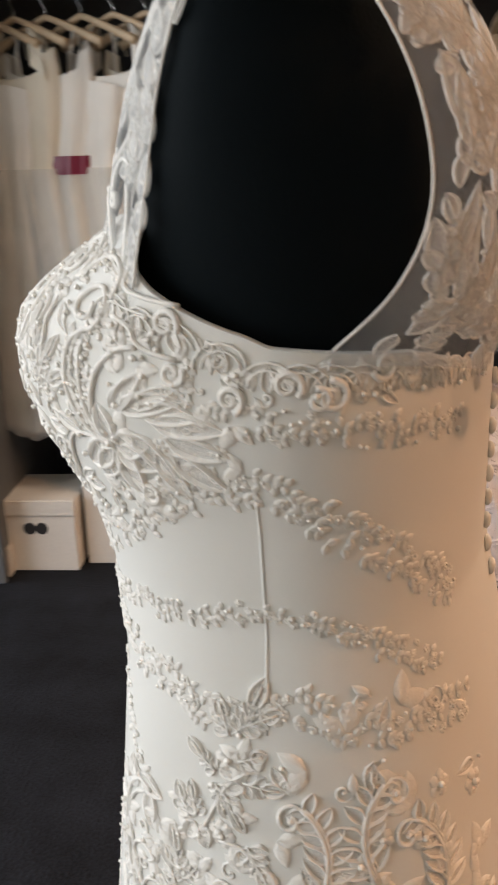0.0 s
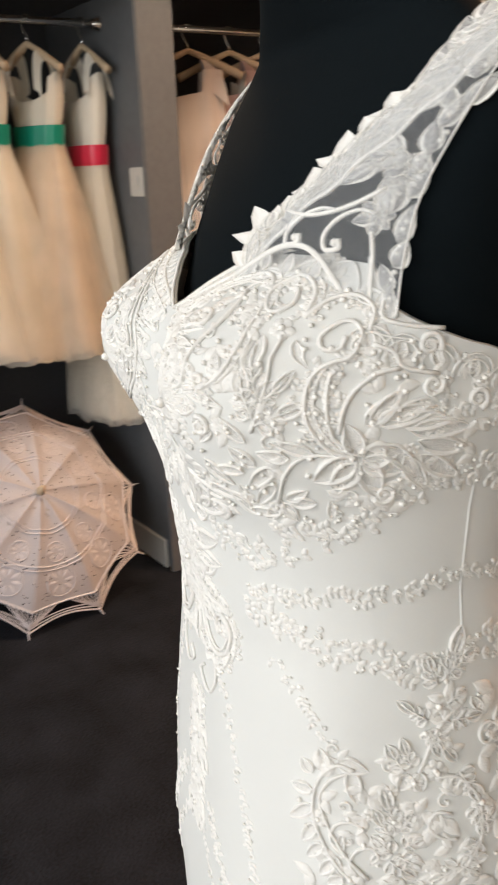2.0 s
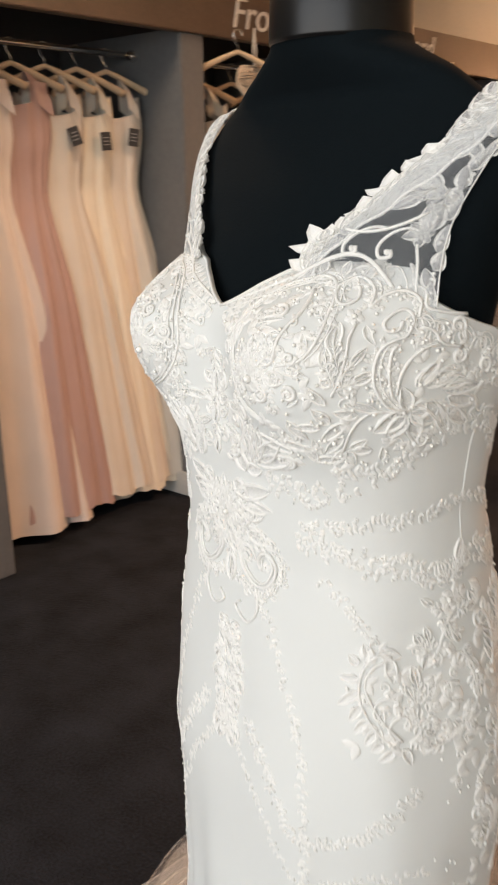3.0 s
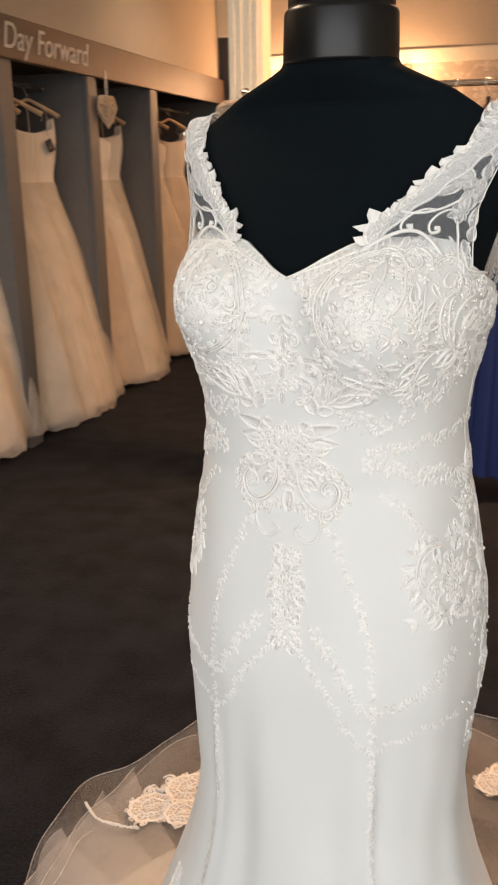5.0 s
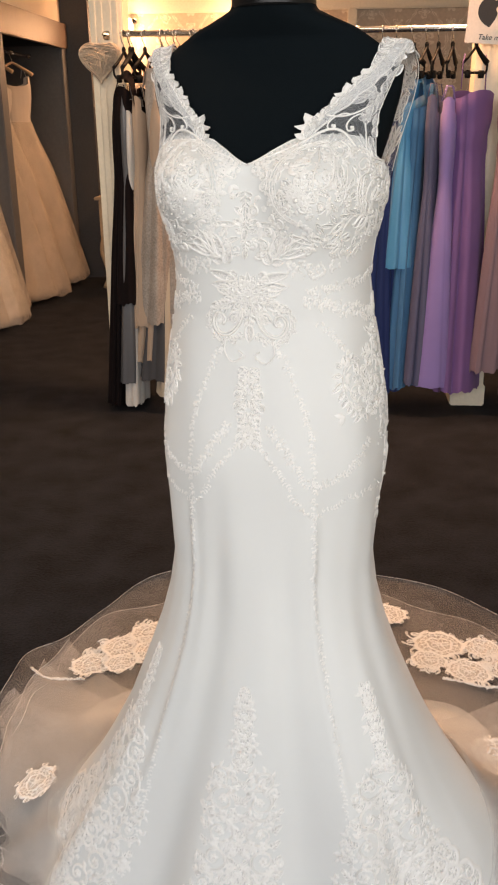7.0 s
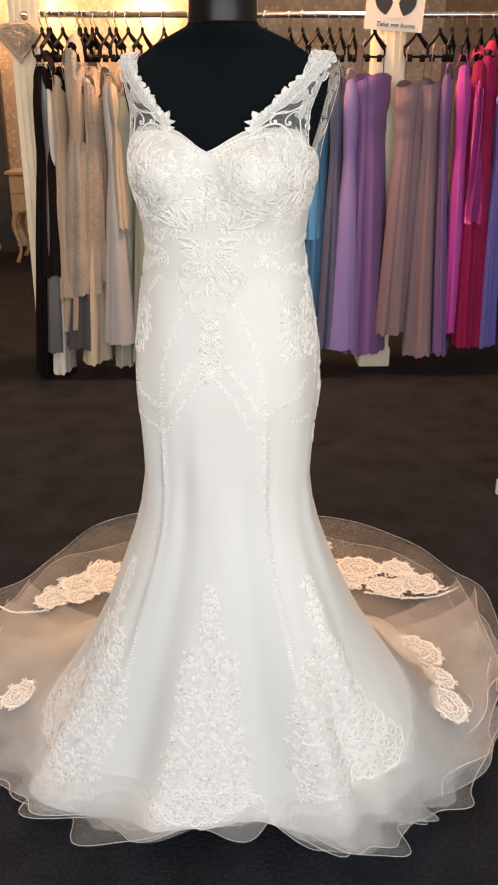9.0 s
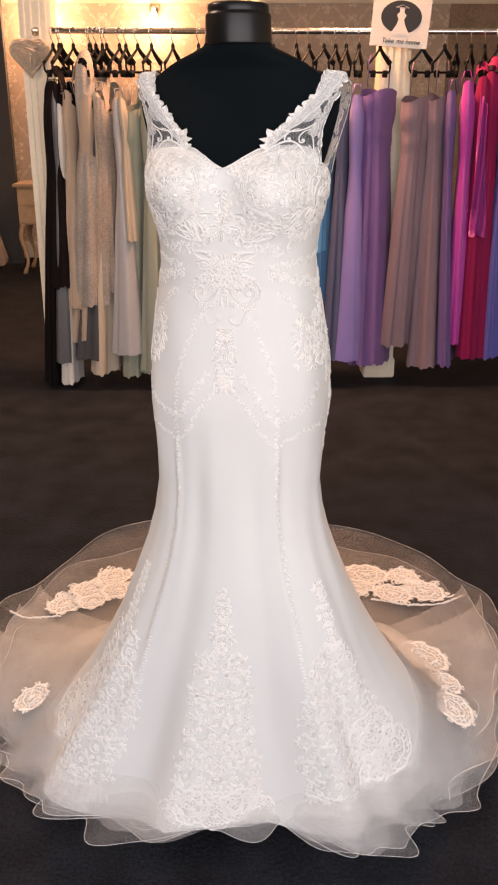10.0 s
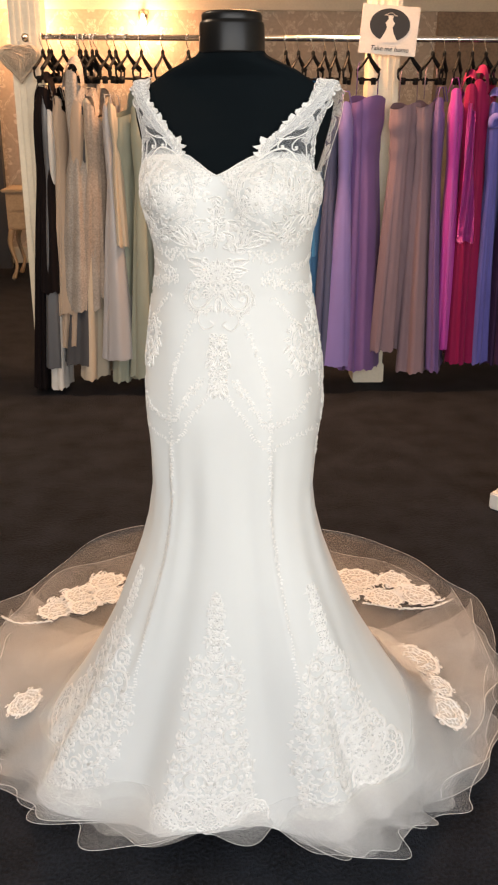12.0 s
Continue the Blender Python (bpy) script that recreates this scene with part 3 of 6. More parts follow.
def trim(bm, chart, pts, width, seed, flowers=True):
    """A narrow lace band along a line: small leaf pairs, buds and rolled cords, close together."""
    rng = random.Random(seed)
    line = spline([(a, b, 0) for a, b in pts], 30)
    run, last = 0.0, None
    gap = max(0.0031, width * 0.15)
    size = max(0.0048, width * 0.31)
    for i, (a, b, _) in enumerate(line[:-1]):
        p = chart.surface(a, b)
        run += (p - last).length if last is not None else 0.0
        last = p
        if run < gap and i:
            continue
        run = 0.0
        a2, b2, _ = line[i + 1]
        f = chart.tangents(a, b)
        ang = math.atan2((b2 - b) * f[2], (a2 - a) * f[1])
        at = chart.around(a, b)
        for off in ((rng.random() - 0.5) * width * 0.9, (rng.random() - 0.5) * width * 0.9)[: 2 if width > 0.01 else 1]:
            u, v = -math.sin(ang) * off, math.cos(ang) * off
            kind = rng.random()
            if flowers and kind < 0.25:
                add_flower(bm, at, u, v, size * 0.5, 5, rng.random() * 6, 0.3)
            elif kind < 0.4:
                add_curl(bm, at, u, v, ang + rng.random() * 6, size * 0.4, 1 if off > 0 else -1, 0.0006, 1.0)
            else:
                for sg in (1, -1):
                    add_leaf(bm, at, u, v, ang + sg * (0.5 + 0.5 * rng.random()), size, size * 0.6, 0.0009 if width > 0.0085 else 0.0005, 4, 0.1 * sg)
            if rng.random() < 0.2:
                add_bead(bm, at(-u, -v, 0.001), 0.0011)


def lace(bm, label, name="lace_applique", parent=None, ground=LACENET):
    return part(name, bm, [LACE, PEARL, ground], parent or dress, label)


BUST_LEAVES = [(49, 1266, 107, 34, 14), (48, 1258, 120, 28, 12), (48, 1254, 30, 28, 11), (49, 1262, 52, 26, 8), (59, 1238, 161, 24, 7), (54, 1236, 180, 18, 8), (46, 1244, 145, 21, 7), (47, 1230, 142, 19, 8), (51, 1230, -147, 25, 9), (44, 1226, 168, 19, 7), (50, 1220, -134, 22, 8), (50, 1210, -118, 20, 8), (50, 1208, -51, 15, 8), (52, 1208, 8, 14, 8), (51, 1210, 26, 14, 7)]
BUST_PETALS = [(67, 1236, -147, 26, 12), (67, 1234, -120, 21, 11), (68, 1234, -60, 23, 12), (68, 1236, 13, 18, 12), (67, 1238, 101, 18, 9), (68, 1236, -32, 23, 11), (69, 1254, 46, 22, 8), (73, 1256, 28, 25, 7)]
SIDE_LEAVES = [(68, 1254, 43, 20, 7), (70, 1254, 21, 28, 8), (74, 1254, 8, 29, 8), (76, 1250, 0, 34, 8), (78, 1244, -20, 29, 8), (79, 1236, -43, 26, 8), (76, 1236, -60, 23, 8), (72, 1244, -47, 25, 7)]
INNER_LEAVES = [(32, 1272, -23, 26, 7), (32, 1266, -76, 12, 7), (22, 1296, 23, 20, 6), (23, 1292, -5, 22, 6), (32, 1276, 112, 19, 6), (19, 1220, -122, 36, 10), (20, 1216, -26, 36, 9), (3, 1226, 7, 36, 7), (2, 1210, -11, 31, 7), (20, 1262, 60, 22, 7), (17, 1250, 95, 20, 7), (14, 1280, 80, 18, 6), (35, 1232, -60, 22, 8), (30, 1215, -20, 26, 8), (38, 1212, -50, 20, 8), (40, 1200, 10, 22, 7)]
EDGE = [(2, 1298), (3, 1302), (15, 1316), (23, 1326), (30, 1326), (35, 1326), (38, 1330), (43, 1332), (46, 1336), (50, 1336), (55, 1328), (58, 1320), (63, 1316), (66, 1306), (73, 1302), (80, 1300)]
SPIRAL_IN = [(50, 1306), (48, 1316), (44, 1322), (40, 1324), (37, 1318), (40, 1310), (43, 1308), (45, 1312), (43, 1318), (41, 1318)]
PAISLEY_IN = [(33, 1270), (39, 1274), (42, 1286), (41, 1300), (38, 1314), (34, 1322), (29, 1324), (27, 1320)]
PAISLEY_OUT = [(67, 1236), (62, 1240), (58, 1252), (57, 1266), (58, 1280), (61, 1286), (64, 1288), (64, 1298), (61, 1304), (58, 1304), (56, 1298), (58, 1292), (61, 1292), (61, 1298)]
ARCS = [[(32, 1274), (32, 1290), (33, 1304), (31, 1316)], [(66, 1240), (62, 1248), (61, 1262), (61, 1278), (62, 1282)], [(63, 1250), (64, 1262), (66, 1272), (70, 1280), (74, 1282)], [(50, 1306), (52, 1314), (57, 1316), (63, 1310), (65, 1300)], [(67, 1294), (72, 1290), (75, 1282), (81, 1278)], [(67, 1236), (59, 1238), (55, 1234), (52, 1224), (49, 1208)], [(47, 1250), (49, 1262), (50, 1278), (49, 1298)]]
CUP_BEADS = [(35, 1274), (37, 1284), (37, 1294), (36, 1302), (35, 1308), (33, 1316), (60, 1248), (61, 1256), (61, 1266), (62, 1274), (63, 1280), (66, 1284), (68, 1290)]
for chart in SIDES:
    bm = bmesh.new()
    add_cord(bm, chart, EDGE, 0.0012)
    add_cord(bm, chart, [(a, b - 6) for a, b in EDGE], 0.0006)
    for k in range(46):
        a = 3 + k * 0.98
        at = chart.around(a, 1000 * top_edge(radians(a)) - 9)
        add_leaf(bm, at, 0, 0, 1.57 + (0.55 if k % 2 else -0.35), 0.0105, 0.0052, 0.0009, 4, 0.1)
        add_leaf(bm, at, 0, -0.007, 1.57 + (-0.5 if k % 2 else 0.6), 0.009, 0.005, 0.0008, 4)
        if k % 4 == 0:
            add_bead(bm, at(0, 0.004, 0.0012), 0.0012)
    lace(bm, "raised scalloped cord and feathered lace along the neckline", "neckline_cord")
    bm = bmesh.new()
    leaves(bm, chart, BUST_LEAVES[:4], 5, 0.0022)
    leaves(bm, chart, BUST_LEAVES[4:])
    cords(bm, chart, ARCS[5:7], 0.001)
    beads(bm, chart, [(48, 1285), (45, 1268), (49, 1259), (47, 1215)])
    lace(bm, "corded leaf spray on the cup")
    bm = bmesh.new()
    leaves(bm, chart, [(a, b, q, 1.05 * ln, 1.25 * w) for a, b, q, ln, w in BUST_PETALS], 0, 0.0028)
    leaves(bm, chart, [(a, b, q, 1.15 * ln, 1.4 * w) for a, b, q, ln, w in SIDE_LEAVES], 0, 0.0026)
    beads(bm, chart, [(66, 1236), (68, 1240), (64, 1232)], 0.0018)
    lace(bm, "corded flower with a fan of narrow leaves")
    bm = bmesh.new()
    cords(bm, chart, [SPIRAL_IN, PAISLEY_IN, PAISLEY_OUT, *ARCS[:5]], 0.0013)
    for n, row in enumerate((PAISLEY_IN, PAISLEY_OUT[:8], SPIRAL_IN[:7], ARCS[1], ARCS[3])):
        trim(bm, chart, row, 0.0105, 300 + n)
    cords(bm, chart, [[(a + 1.6, b + 1) for a, b in row] for row in (PAISLEY_IN, PAISLEY_OUT[:7], SPIRAL_IN[:6])], 0.0007)
    beads(bm, chart, CUP_BEADS, 0.0016)
    beads(bm, chart, [(57, 1246), (58, 1261), (59, 1269), (61, 1276), (66, 1285), (70, 1285), (75, 1278)], 0.0015)
    lace(bm, "beaded paisley scrolls of lace cord")
    bm = bmesh.new()
    for d, r in ((0.0, 0.001), (1.8, 0.0007), (3.4, 0.0006)):
        add_cord(bm, chart, [(29, 1324 - d), (20 + 0.3 * d, 1317 - d), (13 + 0.6 * d, 1301 - 0.5 * d), (10 + 0.8 * d, 1278), (12 + 0.7 * d, 1254 + 0.5 * d), (18 + 0.3 * d, 1237 + d), (27, 1227 + d)], r)
    trim(bm, chart, [(24, 1321), (14, 1306), (9, 1278), (11, 1250), (18, 1232)], 0.008, 8)
    for k, (a, b, ang) in enumerate(((24, 1262, 80), (24, 1262, 35), (24, 1262, 125), (24, 1262, -10), (24, 1262, 170))):
        add_frond(bm, chart.around(a, b), 0, 0, radians(ang), 0.028, 0.017, 0.0014, 0.2)
    add_flower(bm, chart.around(24, 1259), 0, 0, 0.011, 6, 0.4)
    lace(bm, "great corded scroll round the cup")
    bm = bmesh.new()
    leaves(bm, chart, INNER_LEAVES)
    trim(bm, chart, [(6, 1296), (10, 1270), (13, 1240), (16, 1210)], 0.014, 5)
    trim(bm, chart, [(20, 1302), (26, 1284), (28, 1262), (30, 1240)], 0.013, 6)
    lace(bm, "leafy lace between the cups")
    bm = bmesh.new()
    for k in range(15):
        a = 66 + k * 7.2
        at = chart.around(a, lerp(a, [66, 79, 95, 130, 180], [1296, 1288, 1272, 1268, 1255]))
        for r in (0.012, 0.0085):
            tube(bm, [at(r * math.cos(q), r * 0.9 * math.sin(q) - 0.004, 0.001) for q in [math.pi * j / 8 for j in range(9)]], 0.0006, 5)
        add_leaf(bm, at, 0, -0.006, 1.57, 0.012, 0.007, 0.0012)
        if k % 2:
            add_bead(bm, at(0.006, -0.006, 0.0015), 0.0016)
    fill(bm, chart, (66, 1262), (176, 1292), 0.009, 150, lambda a, b: b / 1000 < top_edge(radians(a)) - 0.004)
    trim(bm, chart, [(80, 1268), (88, 1256), (98, 1252), (118, 1248), (150, 1240)], 0.016, 7)
    lace(bm, "scalloped lace edge under the arm", "lace_edging")

# small lace all over the cups and the upper bodice
for n, chart in enumerate(SIDES):
    bm = bmesh.new()
    low = lambda a, b: b / 1000 < top_edge(radians(a)) - 0.006 and b > 1186 + 0.5 * max(0, a - 40)
    fill(bm, chart, (1, 1120), (34, 1334), 0.009, 140 + n, lambda a, b: low(a, b) and (a - 26) ** 2 / 130 + (b - 1274) ** 2 / 1300 > 1, 0.6)
    fill(bm, chart, (14, 1240), (38, 1306), 0.009, 143 + n, None, 0.85, 0.0012)
    fill(bm, chart, (34, 1150), (88, 1334), 0.0095, 145 + n, lambda a, b: low(a, b) and (a - 54) ** 2 / 620 + (b - 1266) ** 2 / 3600 > 1, 0.45)
    fill(bm, chart, (34, 1200), (74, 1330), 0.012, 147 + n, low, 0.3)
    tagged(lace(bm, "small all-over lace on the bodice", "lace_ground"), "small all-over lace on the bodice", kind="stuff")
    bm = bmesh.new()
    tube(bm, [chart.around(k * 1.5, top_edge(radians(k * 1.5)) * 1000)(0, 0, 0.0006) for k in range(44)], 0.0012, 5)
    lace(bm, "corded neckline edge", "neck_cord")

for chart in SIDES:
    bm = bmesh.new()
    tube(bm, [chart.around(90.5, 1222 - 3.2 * k)(0, 0, 0.0) for k in range(40)], 0.0008, 5)
    part("seam_piping", bm, SATIN, dress, "narrow satin side seam")
BANDS = [([(19, 1178), (34, 1166), (52, 1184), (67, 1198), (78, 1214), (84, 1222), (90, 1222), (100, 1214), (109, 1202), (125, 1186), (149, 1150)], 0.02), ([(30, 1140), (47, 1144), (58, 1148), (71, 1150), (79, 1152), (88, 1158), (103, 1154), (117, 1144), (140, 1120)], 0.011), ([(28, 1130), (41, 1124), (51, 1118), (62, 1112), (74, 1108), (82, 1102), (99, 1112), (113, 1102), (130, 1098), (149, 1092)], 0.02), ([(35, 1100), (45, 1082), (50, 1066), (55, 1056)], 0.009)]
LOWER = [([(13, 1068), (19, 1026), (23, 998), (28, 954), (29, 922), (32, 808)], 0.008), ([(8, 958), (14, 932), (19, 908), (28, 878), (46, 884), (59, 906), (70, 932)], 0.012), ([(3, 930), (9, 908), (14, 886), (29, 832), (53, 848), (77, 852)], 0.008), ([(32, 808), (33, 700), (35, 634), (34, 496), (30, 306), (28, 130)], 0.007)]
HIP_LEAVES = [(59, 1044, -80, 22, 10), (55, 1048, -6, 20, 10), (48, 1028, -164, 15, 8), (48, 1018, -135, 22, 8), (49, 1006, -129, 18, 8), (51, 994, -142, 16, 8), (54, 986, -130, 16, 8), (56, 976, -137, 12, 8), (60, 970, -130, 16, 8), (63, 970, -55, 17, 8), (48, 1038, 132, 11, 8), (52, 1044, 103, 12, 8)]
HIP_SPRIG = [(71, 1006, 103, 31, 11), (70, 1002, 126, 22, 9), (72, 1006, 58, 16, 9), (70, 992, 137, 17, 9), (72, 990, -35, 17, 9), (69, 988, -45, 20, 10), (67, 976, -40, 16, 9), (73, 996, 26, 14, 8), (81, 1074, 153, 22, 8), (82, 1074, 19, 12, 8), (83, 1068, 0, 11, 8), (83, 1064, -66, 22, 9), (81, 1068, -75, 19, 8), (74, 1044, 124, 19, 10), (75, 1042, -105, 12, 10), (77, 1042, -63, 13, 9), (76, 1046, 107, 19, 8)]
HIP_RIM = [(86, 1096, 67, 33, 12), (87, 1100, 34, 22, 10), (84, 1094, 118, 20, 10), (86, 1082, 24, 15, 9), (87, 1072, -10, 22, 10), (88, 1040, -63, 27, 12), (91, 1016, -80, 22, 10), (91, 994, -129, 21, 10), (87, 982, -143, 23, 10), (79, 968, -169, 21, 10), (87, 982, -36, 17, 10), (91, 1002, 28, 17, 10)]
HIP_CORDS = [[(60, 972), (54, 984), (49, 1004), (48, 1020), (50, 1036), (55, 1046), (60, 1044)], [(63, 976), (57, 990), (52, 1008), (50, 1024), (53, 1036), (58, 1042)], [(57, 990), (53, 998), (54, 1008), (58, 1012), (62, 1008), (60, 1004)], [(60, 978), (58, 986), (60, 994), (64, 996), (66, 990), (64, 986)], [(86, 1014), (82, 1016), (80, 1008), (83, 1000), (87, 998)], [(88, 1078), (83, 1066), (78, 1042)], [(72, 964), (84, 972), (91, 990), (92, 1016), (88, 1036), (82, 1038)]]
for n, chart in enumerate(SIDES):
    for k, (line, width) in enumerate(BANDS):
        bm = bmesh.new()
        trim(bm, chart, line, width, 11 + k)
        lace(bm, "beaded lace band round the waist", "lace_band")
    for k, (line, width) in enumerate(LOWER):
        bm = bmesh.new()
        trim(bm, chart, line, width, 31 + k)
        lace(bm, "narrow lace trim along a seam", "seam_trim")
    bm = bmesh.new()
    cords(bm, chart, HIP_CORDS, 0.0011)
    leaves(bm, chart, HIP_LEAVES, 0, 0.002)
    leaves(bm, chart, HIP_SPRIG, 3, 0.0022)
    leaves(bm, chart, HIP_RIM, 3, 0.0022)
    beads(bm, chart, [(58, 1014), (62, 998), (46, 1003), (44, 1018), (58, 975), (80, 1066), (86, 1095)], 0.0018)
    rng = random.Random(50 + n)
    for a, b, ang, size, hand in ((100, 1010, 60, 0.055, 1), (116, 1020, 120, 0.055, -1), (132, 1000, 70, 0.055, 1), (101, 930, 110, 0.05, -1), (116, 915, 60, 0.055, 1), (133, 905, 120, 0.055, -1), (98, 850, 70, 0.05, 1), (112, 825, 110, 0.05, -1), (130, 820, 65, 0.055, 1)):
        add_sprig(bm, chart.around(a, b), radians(ang), size, hand)
    for k in range(16):
        a, b = 74 + rng.random() * 16, 800 + rng.random() * 180
        add_bead(bm, chart.around(a + 2, b + 5)(0, 0, 0.0014), 0.0014)
    lace(bm, "corded scroll and leaf lace on the hip")
    bm = bmesh.new()
    fill(bm, chart, (47, 968), (74, 1046), 0.011, 160 + n, None, 0.6, 0.0013)
    fill(bm, chart, (76, 790), (96, 1090), 0.012, 170 + n, lambda a, b: a > 84 - 8 * math.sin(b * 0.02), 0.7, 0.0013)
    fill(bm, chart, (96, 780), (146, 1110), 0.013, 180 + n, None, 0.28, 0.001)
    for k in range(90):
        a = 8 + 74 * rng.random()
        add_bead(bm, chart.around(a, 1196 + (1000 * top_edge(radians(a)) - 1204) * rng.random())(0, 0, 0.0013), 0.0013 + 0.0005 * rng.random())
    tagged(lace(bm, "small leaf lace over the hip", "lace_ground"), kind="stuff")

SPRAY = [(1, 1240, 38, 13, 7), (1, 1226, 36, 14, 7), (1, 1216, 34, 11, 7), (10, 1176, 114, 22, 11), (11, 1184, 66, 35, 12), (14, 1188, 49, 40, 11), (17, 1190, 35, 39, 11), (16, 1186, 23, 46, 10), (11, 1178, 21, 16, 9), (4, 1164, -26, 18, 11), (5, 1156, 9, 39, 11), (6, 1150, -14, 34, 10)]
SCROLLS = [[(3, 1132), (5, 1098), (13, 1078), (21, 1084), (26, 1100), (24, 1116), (18, 1116), (17, 1110)], [(10, 1078), (11, 1060), (8, 1046), (5, 1046), (2, 1054), (4, 1060)], [(2, 1046), (6, 1026), (8, 1008)]]
bm = bmesh.new()
MID = lambda z: SKIN.around(0, z)
rng = random.Random(61)
for sg in (1, -1):
    side = (lambda sg: lambda q: q if sg > 0 else math.pi - q)(sg)
    # leaves that spread from the heart of the medallion
    for u, z, ang, length, width in ((3, 1146, 62, 17, 9), (5, 1142, 28, 30, 13), (6, 1137, 2, 40, 15), (6, 1130, -24, 40, 15), (4, 1122, -50, 34, 13), (14, 1116, -72, 22, 10), (26, 1130, 40, 16, 8), (32, 1120, -12, 22, 11)):
        add_frond(bm, MID(z), sg * u / 1000, 0, side(radians(ang)), length / 1000, 1.5 * width / 1000, 0.0015, sg * 0.2)
    # the lyre: a double cord that runs out, down and rolls in
    for d, r in ((0.0, 0.0017), (3.4, 0.001)):
        lyre = [(9 + d, 1118), (11 + d, 1102), (20 + d * 0.7, 1087 + d * 0.6), (34, 1079 + d), (47 - d, 1084 + d * 0.6), (52 - d, 1098), (46 - d * 0.6, 1109 - d * 0.6), (37 + d * 0.3, 1107 - d), (34 + d, 1099), (38, 1094 + d * 0.4)]
        tube(bm, [SKIN.around(0, z)(sg * u / 1000, 0, 0.0009) for u, z, _ in spline([(u, z, 0) for u, z in lyre], 4)], r, 6)
    add_flower(bm, MID(1097), sg * 0.041, 0, 0.005, 5, 0.3)
    for z, length in ((1146, 26), (1132, 24), (1112, 18)):
        add_leaf(bm, MID(z - 10), sg * 0.0035, 0, side(radians(64)), length / 1000, 0.0075, 0.0014, 6, sg * 0.2)
    for u, z, ang, length, width in ((8, 1082, -30, 20, 10), (18, 1073, 8, 19, 10), (32, 1068, 25, 18, 10), (47, 1074, 55, 16, 9), (58, 1086, 80, 16, 9), (60, 1100, 105, 14, 8), (54, 1112, 130, 14, 8)):
        add_frond(bm, MID(z), sg * u / 1000, 0, side(radians(ang)), length / 1000, width / 1000, 0.0013, sg * 0.15)
    # the hanging cluster below
    for z, length in ((1030, 15), (1013, 25), (996, 27), (976, 21), (957, 31), (945, 24)):
        add_frond(bm, MID(z), sg * 0.002, 0, side(radians(-30 - 0.6 * (1000 - z) * (z < 985) * 0.8)), length / 1000, 0.02, 0.0015, -sg * 0.3)
        add_leaf(bm, MID(z + 4), sg * 0.002, 0, side(radians(18 + length)), length * 0.55 / 1000, 0.006, 0.0012, 6)
for chart in SIDES:
    cords(bm, chart, SCROLLS[1:2], 0.0012)
for z, length in ((1118, 46), (1136, 22), (1156, 22), (1034, 24), (962, 22)):
    add_frond(bm, MID(z), 0, 0, -math.pi / 2, length / 1000, 0.02, 0.0016)
add_flower(bm, MID(1134), 0, 0, 0.0095, 7, 0.2)
add_leaf(bm, MID(1138), 0, 0, math.pi / 2, 0.03, 0.011, 0.0016)
add_flower(bm, MID(940), 0, 0, 0.008, 6, 0.2)
lace(bm, "leafy lace medallion at the waist", "lace_medallion")
for chart in SIDES:
    bm = bmesh.new()
    leaves(bm, chart, [(a, b, q, ln, 1.3 * w) for a, b, q, ln, w in SPRAY], 0, 0.0022)
    lace(bm, "lace leaf spray below the cup", "lace_spray")
bm = bmesh.new()
leaves(bm, SKIN, [(0, 1268, -90, 40, 13), (0, 1236, -90, 30, 12), (0, 1208, -90, 26, 10)], 3, 0.002)
lace(bm, "upright leaf lace between the cups", "lace_spray")

